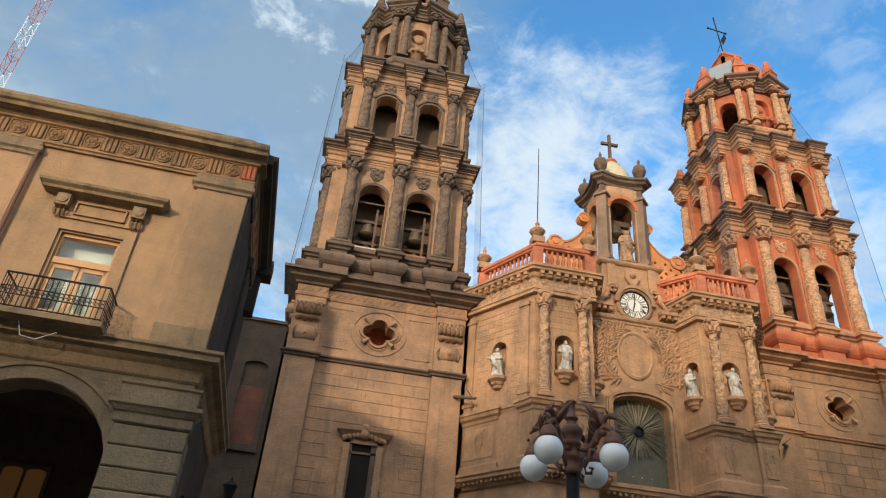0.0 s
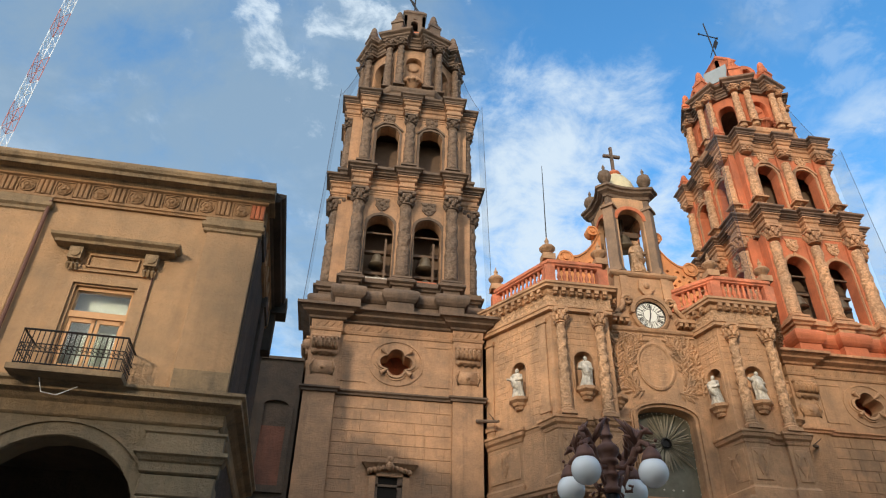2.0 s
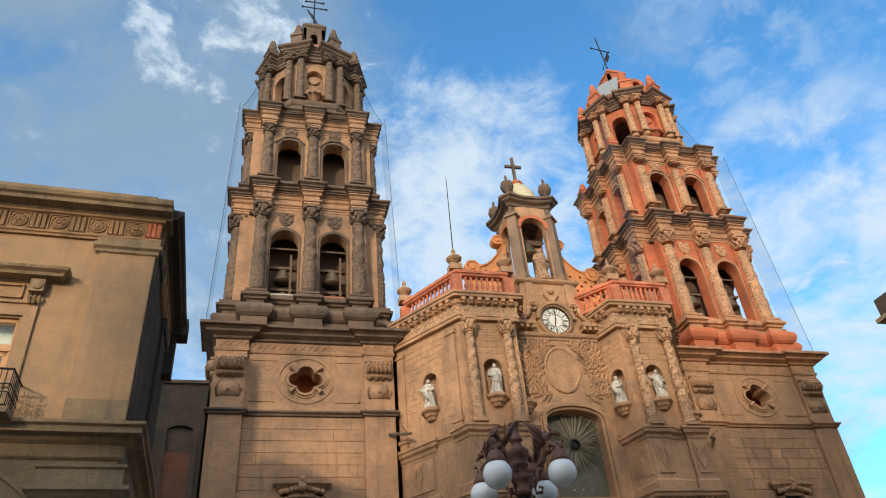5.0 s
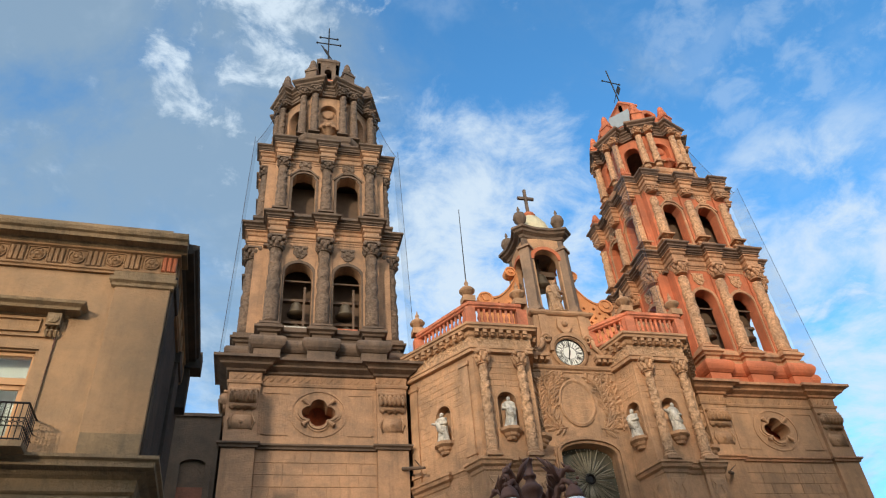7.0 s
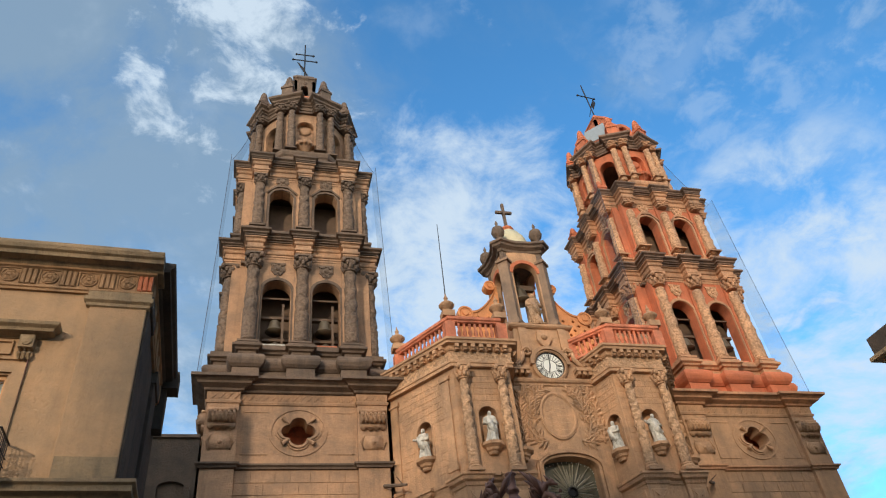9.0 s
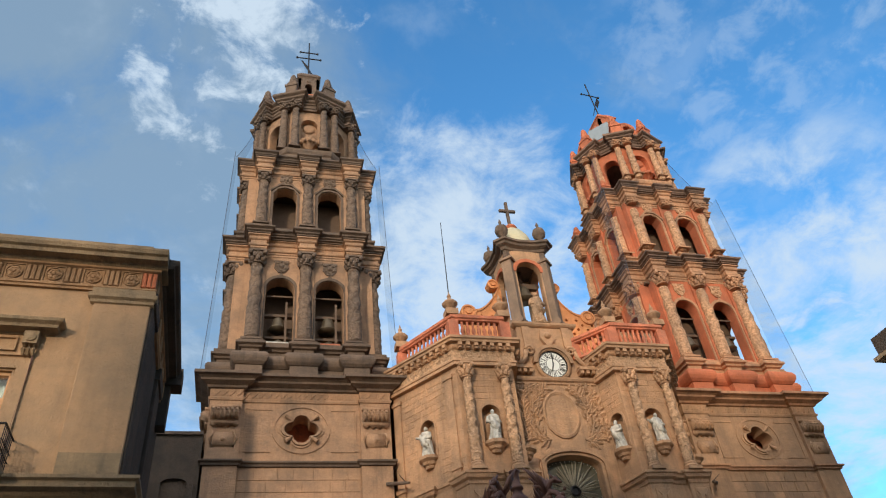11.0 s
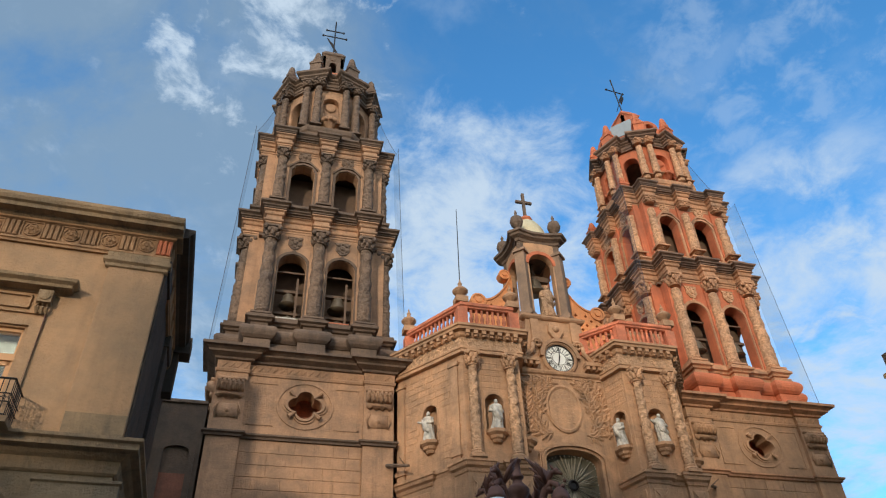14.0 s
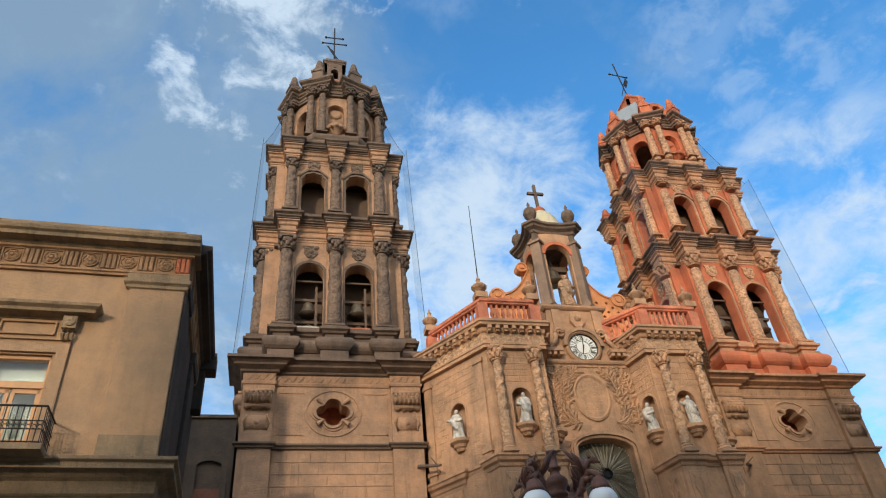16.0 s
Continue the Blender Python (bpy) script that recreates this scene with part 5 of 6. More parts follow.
# window: dark glass, gilt sunburst, bulbs round the arch
wd = thing("church_window", "arched dark church window with a gilded sunburst grille", "window", (0, YC + 0.5, 10.95))
b = bmesh.new()
box(b, -1.5, 1.5, YC + 0.62, YC + 0.66, 10.9, 15.6)
part("pane", b, plain("dark_leaded_glass", (0.12, 0.112, 0.078), 0.5, 0, 0.5, 3, 0.3), wd)
rnd = random.Random(2)
for k in range(44):
    b = bmesh.new()
    a = 2 * math.pi * k / 44 + rnd.uniform(-0.05, 0.05)
    ln_ = rnd.uniform(1.1, 1.8)
    ln_ = min(ln_, (1.34 / abs(math.cos(a))) if abs(math.cos(a)) > 1e-3 else 9, (1.75 / math.sin(a)) if math.sin(a) > 1e-3 else 9)
    leaf(b, 0.22 * math.cos(a), 13.6 + 0.22 * math.sin(a), a, ln_ - 0.2, rnd.uniform(0.03, 0.06), YC + 0.5 + rnd.uniform(-0.05, 0.05))
    part("ray", b, GOLD, wd, "dull gilt sunburst ray")
b = bmesh.new()
lathe(b, [(0.24, 0), (0.27, 0.08), (0.2, 0.12), (0.16, 0.02)], 16, Matrix.Translation((0, YC + 0.46, 13.6)) @ Matrix.Rotation(math.pi / 2, 4, "X"))
part("hub", b, IRON, wd, "dark ring at the heart of the sunburst")
for k in range(17):
    b = bmesh.new()
    a = math.pi * k / 16
    ball(b, (-1.3 * math.cos(a), YC + 0.42, 14.5 + 0.56 * math.sin(a)), 0.028, 8, 6)
    part("bulb", b, BULB, wd, "small clear bulb")
for s in (-1, 1):
    for k in range(9):
        b = bmesh.new()
        ball(b, (s * 1.31, YC + 0.42, 11.3 + 0.4 * k), 0.026, 8, 6)
        part("bulb", b, BULB, wd)
for x in (-0.45, 0.0, 0.45):
    b = bmesh.new()
    ball(b, (x, YC + 0.40, 11.4), 0.05, 8, 6)
    part("bulb", b, BULB, wd)

# statues in the niches
STAT = [((LEFT[0], LEFT[1]), 1.58, -1, 1), ((LEFT[1], LEFT[2]), 1.62, 0, 2), ((RIGHT[0], RIGHT[1]), 1.58, 0, 3), ((RIGHT[1], RIGHT[2]), 1.6, -1, 4)]
for (p, q), h, arm, seed in STAT:
    m, n = along(p, q)
    ob = put("statue", mesh_of("statue", statue_mesh(h, seed, arm), MARBLE, True), None, m @ Matrix.Translation((n / 2, -0.12, 15.17)))
    tagged(ob, "old white marble statue on a stone corbel in a niche", "statue", "niche statues")

# ---- open bell gable over the centre ----
gb = thing("bell_gable", "small square stone bell turret with arches and a yellow dome", "bell turret", (0, 0.45, 22.8))
GX, GY, GW = 0.0, 0.45, 1.28
b = bmesh.new()
box(b, -1.6, 1.6, GY - 1.6, GY + 1.6, 22.4, 23.05)
part("plinth", b, TAN, gb)
for k in range(4):
    m = place(GX, GY, 0, k * math.pi / 2)
    b = bmesh.new()
    wall(b, -GW + 0.30, GW - 0.30, 23.05, 28.35, -GW + 0.02, -GW + 0.42, [(0, 0.74, 23.06, 26.8, 27.5)], m)
    part("arch_wall", b, TAN, gb, "open arched side")
    b = bmesh.new()
    band_arch(b, 0, 0.75, 26.8, 27.51, 0.22, -GW - 0.06, -GW + 0.1, m)
    part("arch_band", b, ROSE, gb, "pink painted arch band")
    b = bmesh.new()
    mm = place(GX, GY, 0, k * math.pi / 2) @ Matrix.Translation((-GW + 0.12, -GW + 0.12, 0)) @ Matrix.Rotation(math.pi / 4, 4, "Z")
    box(b, -0.25, 0.25, -0.30, 0.30, 23.05, 27.75, mm)
    box(b, -0.36, 0.36, -0.42, 0.38, 27.5, 27.66, mm)
    box(b, -0.36, 0.36, -0.42, 0.38, 23.05, 23.35, mm)
    part("pier", b, TURRET_PIER, gb, "grey stone corner pier")
pl = []
for k in range(4):
    c_, d_ = (1, 0, -1, 0)[k], (0, 1, 0, -1)[k]
    for x, y in ((-1.28, -1.55), (-0.85, -1.42), (-0.4, -1.34), (0.4, -1.34), (0.85, -1.42), (1.28, -1.55)):
        pl.append((x * c_ - y * d_, x * d_ + y * c_ + GY))
b = bmesh.new()
loft(b, pl, [(-0.18, 27.7), (-0.18, 28.3), (-0.1, 28.34), (-0.06, 28.5), (0.16, 28.62), (0.2, 28.74), (0.32, 28.8), (0.32, 28.95), (-0.1, 29.05)])
part("cornice", b, GREY, gb, "curved grey cornice")
b = bmesh.new()
lathe(b, [(1.3, 28.95), (1.3, 29.2), (1.22, 29.26), (1.16, 29.65), (0.97, 30.25), (0.68, 30.75), (0.36, 31.05), (0.3, 31.2)], 16, Matrix.Translation((GX, GY, 0)))
part("dome", b, YELLOW, gb, "yellow glazed dome", smooth=True)
b = bmesh.new()
lathe(b, [(0.36, 31.08), (0.44, 31.2), (0.36, 31.36), (0.2, 31.5)], 12, Matrix.Translation((GX, GY, 0)))
part("dome_cap", b, ROSE, gb)
b = bmesh.new()
box(b, GX - 0.085, GX + 0.085, GY - 0.085, GY + 0.085, 31.4, 33.5)
box(b, GX - 0.55, GX + 0.55, GY - 0.08, GY + 0.08, 32.66, 32.84)
part("cross", b, GREY, gb, "plain stone cross")
ur = bmesh.new()
lathe(ur, [(0.16, 0), (0.2, 0.1), (0.1, 0.2), (0.12, 0.28), (0.34, 0.45), (0.40, 0.62), (0.33, 0.82), (0.12, 0.95), (0.06, 1.05), (0.1, 1.12), (0.02, 1.3)], 14)
ur = mesh_of("urn", ur, GREY, True)
for sx in (-1, 1):
    for sy in (-1, 1):
        put("urn", ur, gb, Matrix.Translation((GX + sx * 1.22, GY + sy * 1.30, 28.95)) @ Matrix.Diagonal((1.05, 1.05, 1.4, 1)), "grey stone ball urn")
bt = thing("bell", "dark bronze bell hung in the turret arch", "bell", (0, GY, 25.6), "tower bells")
put("bell_body", mesh_of("bell_body", bell_mesh(0.62), BRONZE, True), bt, place(0.0, GY, 25.6))
b = bmesh.new()
box(b, -0.9, 0.9, GY - 0.14, GY + 0.14, 26.4, 26.75)
tube(b, [(0, GY, 26.75), (0, GY, 28.3)], 0.12)
part("headstock", b, WOOD, bt)
tagged(put("statue", mesh_of("statue", statue_mesh(2.15, 9, 0), TAN_CARVED, True), None, Matrix.Translation((0.05, GY - 1.3, 23.08))), "tan stone statue standing in the turret arch", "statue", "niche statues")

# pierced ochre scroll walls to each side of the turret
def scroll_wall(s):
    t = thing("scroll_wall", "ochre pierced parapet wall with a curved scroll top", "parapet wall", (s * 3, 0.3, 20.6), "scroll walls")
    y0, y1 = 0.25, 0.6

    def top(x):
        f = (x - 1.5) / 2.5
        return 26.5 - 2.15 * (1 - (1 - min(1, f)) ** 2.6) + 0.30 * max(0, (f - 0.6) / 0.4)
    b = bmesh.new()
    cell = 0.3125
    for i in range(8):
        xa, xb = 1.5 + cell * i, 1.5 + cell * (i + 1)
        tz = min(top(xa), top(xb))
        z = 22.2
        j = 0
        while z + cell < tz - 0.12:
            a, c_ = cell / 2, cell * 0.36
            mx, mz = (xa + xb) / 2, z + a
            if (i + j) % 2 == 0:
                cs = [(-a, -a), (a, -a), (a, a), (-a, a)]
                ds = [(0, -c_), (c_, 0), (0, c_), (-c_, 0)]
                for k in range(4):
                    p, q, r, d0 = cs[k], cs[(k + 1) % 4], ds[(k + 1) % 4], ds[k]
                    prism(b, [(s * (mx + u), mz + v) for u, v in (p, q, r, d0)][::s], y0, y1)
            else:
                box(b, min(s * xa, s * xb), max(s * xa, s * xb), y0, y1, z, z + cell)
            z += cell
            j += 1
        prism(b, [(s * xa, z), (s * xb, z), (s * xb, top(xb)), (s * xa, top(xa))][::s], y0, y1)
    part("pierced_wall", b, ORANGE, t, "ochre wall pierced by diamonds")
    # added dark sheet: makes the diamonds read as shaded holes
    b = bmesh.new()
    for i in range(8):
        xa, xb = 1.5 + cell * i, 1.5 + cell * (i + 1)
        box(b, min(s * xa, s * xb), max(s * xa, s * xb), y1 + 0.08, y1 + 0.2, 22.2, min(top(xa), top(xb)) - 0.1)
    part("backing", b, SHADE_STONE, t, "dark sheet added so the diamond holes look shaded")
    b = bmesh.new()
    pts = [1.5 + 2.5 * k / 14 for k in range(15)]
    for xa, xb in zip(pts, pts[1:]):
        prism(b, [(s * xa, top(xa)), (s * xb, top(xb)), (s * xb, top(xb) + 0.12), (s * xa, top(xa) + 0.12)][::s], y0 - 0.07, y1 + 0.07)
    part("coping", b, ORANGE, t)
    for cx, cz, r in ((1.95, 26.5, 0.34), (3.68, 24.45, 0.46)):
        b = bmesh.new()
        m = Matrix.Translation((s * cx, y0 - 0.06, cz)) @ Matrix.Rotation(math.pi / 2, 4, "X")
        lathe(b, [(r, -0.5), (r, 0.04), (r * 0.75, 0.06), (r * 0.7, 0.0), (r * 0.42, 0.0), (r * 0.38, 0.07), (r * 0.12, 0.08)], 20, m)
        part("scroll", b, ORANGE, t, "rolled scroll end", smooth=False)
    b = bmesh.new()
    box(b, min(s * 1.5, s * 4.6), max(s * 1.5, s * 4.6), y0 - 0.05, y1 + 0.05, 20.6, 22.2)
    part("footing", b, ORANGE, t)


scroll_wall(-1)
scroll_wall(1)
# church body behind the screen
b = bmesh.new()
box(b, -8.0, 8.0, 1.2, 40, 0, 20.5)
solo("nave_body", b, TAN, "plain stone body of the church behind the portal", "church body", kind="structure")

# water spouts on the corners of the base
for c, s in ((-8.3, 1), (8.3, -1)):
    b = bmesh.new()
    tube(b, [(c - s * 0.5, 0.5, 14.55), (c + s * 0.1, -0.1, 14.35), (c + s * 0.35, -0.55, 14.2)], [0.09, 0.08, 0.06], 8)
    tube(b, [(c + s * 0.2, -0.3, 14.35), (c - s * 0.1, -0.5, 14.6)], [0.03, 0.02], 5)
    solo("water_spout", b, GREY, "grey stone water spout on the tower wall", "water spout", "water spouts")

# Unseen blocks behind the eye, stepped in height to shape the shadows ahead.
UNSEEN_BLOCKS = [(-90, -45.5, -74, -60, 19.6), (-45.0, -43.8, -74, -60, 25.2), (-43.7, -37, -74, -60, 28.8), (-36.5, -25.6, -74, -60, 29.8), (-25.1, -22, -74, -60, 31.5), (-21.5, 40, -74, -60, 35.0), (46, 60, -60, -24, 14), (-70, -46, -55, -20, 9)]

# ---- arcaded palace at the street corner ----
PY, PX = -14.6, -18.08      # front wall plane, street-side wall plane
pal = thing("arcaded_palace", "ochre plastered palace with a stone arcade and dark cornice", "building", (-26, -11, 0))
ARCH = [(-21.55, 1.97, 0.0, 5.49, 7.46), (-27.0, 1.97, 0.0, 5.49, 7.46), (-32.4, 1.97, 0.0, 5.49, 7.46)]
b = bmesh.new()
wall(b, -40, PX, 0, 8.3, PY, PY + 0.7, ARCH)
part("arcade_wall", b, PAL_STONE, pal, "weathered stone arcade wall")
# the street side of the palace gets a colour darkened for shade
b = bmesh.new()
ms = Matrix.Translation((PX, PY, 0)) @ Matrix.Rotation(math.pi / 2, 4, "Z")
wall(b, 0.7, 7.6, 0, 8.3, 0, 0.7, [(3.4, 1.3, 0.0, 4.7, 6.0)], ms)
part("side_arcade_wall", b, SHADE_STONE, pal, "stone side wall with an arch to the street")
for cx, hw, _, sp, top in ARCH:
    b = bmesh.new()
    band_arch(b, cx, hw + 0.01, sp, top + 0.01, 0.30, PY - 0.05, PY + 0.05, legs=5.4, n=22)
    a = part("archivolt", b, PAL_STONE, pal, "plain stone arch band")
    b = bmesh.new()
    band_arch(b, cx, hw + 0.32, sp, top + 0.32, 0.09, PY - 0.10, PY + 0.05, n=22)
    put("moulding", mesh_of("moulding", b, PAL_STONE), a)
# rusticated piers: one block a course
for x0, x1 in ((-19.62, -17.92), (-25.05, -23.45), (-30.5, -28.9)):
    for j in range(13):
        z0, z1 = 0.5 * j + 0.2, 0.5 * j + 0.68
        b = bmesh.new()
        cbox(b, x0, x1, PY - 0.16, PY + 0.05, z0, z1, 0.03)
        part("rusticated_block", b, PAL_STONE, pal)
    b = bmesh.new()
    sweep(b, [(x0, PY + 0.1), (x0, PY - 0.16), (x1, PY - 0.16), (x1, PY + 0.1)], [(0.0, 6.70), (0.05, 6.74), (0.05, 6.95), (0.10, 6.98), (0.16, 7.08), (0.22, 7.12), (0.22, 7.22), (0.05, 7.26), (0.05, 7.62), (0.10, 7.66), (0.10, 7.72), (0.0, 7.75)], -0.2)
    part("pier_capital", b, PAL_STONE, pal, "moulded stone pier capital")
    for j in range(13):
        if x0 > -20:
            b = bmesh.new()
            cbox(b, 0.12, 1.0, -0.10, 0.05, 0.5 * j + 0.2, 0.5 * j + 0.68, 0.03, ms)
            part("rusticated_block", b, PAL_STONE, pal)
# string course, turning the corner
corner = [(-40, PY), (PX, PY), (PX, PY + 7.6)]
b = bmesh.new()
sweep(b, corner, [(0.03, 7.9), (0.08, 7.95), (0.10, 8.22), (0.20, 8.28), (0.28, 8.36), (0.46, 8.40), (0.46, 8.54), (0.54, 8.58), (0.54, 8.66), (0.10, 8.74)], -0.5)
part("string_course", b, PAL_TRIM, pal, "deep weathered string course")
# upper walls with the window opening
WX, WW = -21.70, 0.74
b = bmesh.new()
box(b, -40, WX - WW, PY + 0.02, PY + 0.6, 8.3, 14.25)
box(b, WX + WW, PX - 0.02, PY + 0.02, PY + 0.6, 8.3, 14.25)
box(b, WX - WW, WX + WW, PY + 0.02, PY + 0.6, 11.5, 14.25)
part("upper_wall", b, PLASTER, pal, "ochre plastered upper wall")
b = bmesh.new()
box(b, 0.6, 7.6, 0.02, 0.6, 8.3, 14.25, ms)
part("side_wall", b, SHADE_STONE, pal, "plastered side wall on the street")
for x0, x1 in ((-19.5, PX + 0.02), (-27.0, -23.9)):
    b = bmesh.new()
    cbox(b, x0, x1, PY - 0.06, PY + 0.1, 8.74, 13.75, 0.02)
    part("pilaster", b, PLASTER, pal, "broad flat plastered pilaster")
for x0, x1 in ((-19.55, PX + 0.05), (-27.0, -23.85)):
    b = bmesh.new()
    sweep(b, [(x0, PY + 0.1), (x0, PY - 0.06), (x1, PY - 0.06), (x1, PY + 0.1)], [(0.0, 13.62), (0.05, 13.65), (0.05, 13.74), (0.12, 13.80), (0.12, 13.92), (0.05, 13.95), (0.05, 14.12), (0, 14.14)], -0.2)
    part("pilaster_capital", b, PAL_TRIM, pal, "flat moulded capital")
    b = bmesh.new()
    box(b, x0 + 0.1, x1 - 0.04, PY - 0.12, PY + 0.05, 8.74, 9.35)
    part("pilaster_foot", b, PAL_TRIM, pal, "stained pilaster foot")
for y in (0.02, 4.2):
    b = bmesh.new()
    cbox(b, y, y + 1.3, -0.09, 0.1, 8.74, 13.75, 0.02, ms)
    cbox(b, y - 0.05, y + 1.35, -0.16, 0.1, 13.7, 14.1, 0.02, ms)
    part("side_pilaster", b, SHADE_STONE, pal)
# frieze: architrave, triglyph blocks and rosettes
b = bmesh.new()
sweep(b, corner, [(0.06, 14.05), (0.06, 14.12), (0.10, 14.14), (0.10, 14.20), (0.05, 14.22), (0.05, 14.74), (0.14, 14.78), (0.14, 14.84)], -0.5)
part("frieze", b, PAL_FRIEZE, pal, "brown stone frieze")
tri = bmesh.new()
for k in range(3):
    cbox(tri, -0.20 + 0.135 * k, -0.20 + 0.135 * k + 0.11, -0.05, 0.03, 0, 0.50, 0.02)
tri_me = mesh_of("triglyph", tri, PAL_FRIEZE)
tri = bmesh.new()
for k in range(3):
    cbox(tri, -0.20 + 0.135 * k, -0.20 + 0.135 * k + 0.11, -0.05, 0.03, 0, 0.50, 0.02)
tri_red = mesh_of("triglyph", tri, PAL_RED)
ros = bmesh.new()
lathe(ros, [(0.215, 0.0), (0.215, 0.045), (0.185, 0.05), (0.18, 0.015), (0.165, 0.015), (0.15, 0.05), (0.09, 0.075), (0.06, 0.05), (0.045, 0.085), (0.01, 0.09)], 36, Matrix.Rotation(math.pi / 2, 4, "X"), lambda a, z, r: r * (1 + 0.16 * math.cos(6 * a)) if 0.05 < r < 0.16 else r)
ros_me = mesh_of("rosette", ros, PAL_FRIEZE)
fr = bmesh.new()
for a0, a1, z0, z1 in ((-0.27, 0.27, 0.24, 0.27), (-0.27, 0.27, -0.27, -0.24), (-0.27, -0.24, -0.24, 0.24), (0.24, 0.27, -0.24, 0.24)):
    box(fr, a0, a1, -0.035, 0.02, z0, z1)
fr_me = mesh_of("panel_border", fr, PAL_FRIEZE)
for k in range(14):
    x = -18.20 - 0.985 * k
    put("triglyph", tri_red if k == 0 else tri_me, pal, Matrix.Translation((x, PY - 0.06, 14.23)), "reddish fluted block" if k == 0 else "")
    put("rosette", ros_me, pal, Matrix.Translation((x - 0.49, PY - 0.05, 14.48)))
    put("panel_border", fr_me, pal, Matrix.Translation((x - 0.49, PY - 0.05, 14.48)))
for k in range(7):
    put("triglyph", tri_me, pal, ms @ Matrix.Translation((0.4 + 1.0 * k, -0.06, 14.23)))
# cornice and parapet
b = bmesh.new()
sweep(b, [(-40, PY), (PX + 0.3, PY)], [(0.14, 14.84), (0.20, 14.88), (0.24, 14.93), (0.46, 14.95), (0.48, 15.06), (0.56, 15.10), (0.60, 15.20), (0.60, 15.26), (0.05, 15.32)], -0.6)
part("cornice", b, PAL_TRIM, pal, "heavy projecting stone cornice")
# same cornice on the street side, its shade put into the stone colour
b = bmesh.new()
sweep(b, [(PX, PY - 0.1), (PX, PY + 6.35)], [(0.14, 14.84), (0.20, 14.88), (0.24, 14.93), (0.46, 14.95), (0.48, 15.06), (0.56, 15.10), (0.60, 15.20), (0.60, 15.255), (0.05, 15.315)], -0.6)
part("side_cornice", b, SHADE_STONE, pal, "cornice over the side street, shade put into its colour")
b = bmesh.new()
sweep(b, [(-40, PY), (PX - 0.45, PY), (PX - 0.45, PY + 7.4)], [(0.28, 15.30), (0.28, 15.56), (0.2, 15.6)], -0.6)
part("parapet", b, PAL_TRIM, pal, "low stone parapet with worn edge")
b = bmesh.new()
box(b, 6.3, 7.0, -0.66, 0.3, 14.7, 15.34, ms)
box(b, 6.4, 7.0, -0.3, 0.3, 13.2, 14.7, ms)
part("cornice_end", b, SHADE_STONE, pal, "cornice end block")
b = bmesh.new()
box(b, -40, PX - 0.3, PY + 0.5, PY + 7.6, 14.9, 15.25)
part("roof", b, PAL_TRIM, pal, "flat roof")
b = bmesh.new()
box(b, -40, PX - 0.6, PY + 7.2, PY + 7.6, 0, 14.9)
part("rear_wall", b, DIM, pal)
# ceiling and back wall take a dark colour for the arcade's shade
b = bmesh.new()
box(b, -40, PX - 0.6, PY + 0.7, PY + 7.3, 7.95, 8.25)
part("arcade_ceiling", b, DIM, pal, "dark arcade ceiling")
# unseen block added behind the parapet to shade the near tower's left pier
b = bmesh.new()
box(b, -27, -19.6, -7.7, -7.1, 15.25, 20.3)
part("rear_storey", b, PLASTER, pal, "plain unseen block on the roof, added to cast shade")
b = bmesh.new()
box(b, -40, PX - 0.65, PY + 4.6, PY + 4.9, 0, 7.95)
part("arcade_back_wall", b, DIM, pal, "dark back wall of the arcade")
b = bmesh.new()
wall(b, -23.3, -20.9, 0, 5.0, PY + 4.5, PY + 4.62, [(-22.1, 0.9, 0, 3.4, 4.2)])
part("shop_front", b, FRAME, pal, "dim timber shop front under the arcade")

# lit shop window under the arcade
sw = thing("shop_window", "dimly lit amber shop window with a wooden frame", "window", (-22.5, PY + 4.5, 5.15))
for x in (-23.05, -22.45):
    b = bmesh.new()
    box(b, x, x + 0.52, PY + 4.42, PY + 4.45, 5.2, 6.4)
    part("pane", b, LIT_PANE, sw)
b = bmesh.new()
wall(b, -23.15, -21.83, 5.1, 6.5, PY + 4.40, PY + 4.58, [(-22.79, 0.26, 5.2, 6.3, 6.4), (-22.19, 0.26, 5.2, 6.3, 6.4)])
part("window_frame", b, WOOD, sw)

# balcony window: hood on brackets, glazed doors, iron railing
win = thing("window_1", "tall wooden balcony window with glazed doors and transom", "window", (WX, PY, 8.74), kind="structure")
b = bmesh.new()
for s in (-1, 1):
    box(b, WX + s * (WW + 0.0) - 0.06, WX + s * (WW + 0.0) + 0.06, PY + 0.10, PY + 0.24, 8.7, 11.52)
box(b, WX - WW, WX + WW, PY + 0.10, PY + 0.24, 11.40, 11.52)
box(b, WX - WW, WX + WW, PY + 0.08, PY + 0.24, 10.60, 10.78)
part("window_frame", b, FRAME, win, "varnished wooden frame")
for s in (-1, 1):
    b = bmesh.new()
    xa, xb = sorted((WX + s * 0.02, WX + s * (WW - 0.06)))
    for x0, x1, z0, z1 in ((xa, xa + 0.09, 8.72, 10.6), (xb - 0.09, xb, 8.72, 10.6), (xa, xb, 8.72, 9.3), (xa, xb, 10.48, 10.6)):
        box(b, x0, x1, PY + 0.13, PY + 0.19, z0, z1)
    leafd = part("door_leaf", b, FRAME, win)
    b = bmesh.new()
    box(b, xa + 0.09, xb - 0.09, PY + 0.155, PY + 0.163, 9.3, 10.48)
    put("pane", mesh_of("pane", b, GLASS), leafd).visible_shadow = False
b = bmesh.new()
box(b, WX - WW + 0.06, WX + WW - 0.06, PY + 0.155, PY + 0.163, 10.78, 11.40)
part("pane", b, GLASS, win).visible_shadow = False
b = bmesh.new()
box(b, WX - WW, WX + WW, PY + 0.5, PY + 0.55, 8.7, 11.5)
part("curtain", b, CURTAIN, win, "pale grey curtain behind the panes")
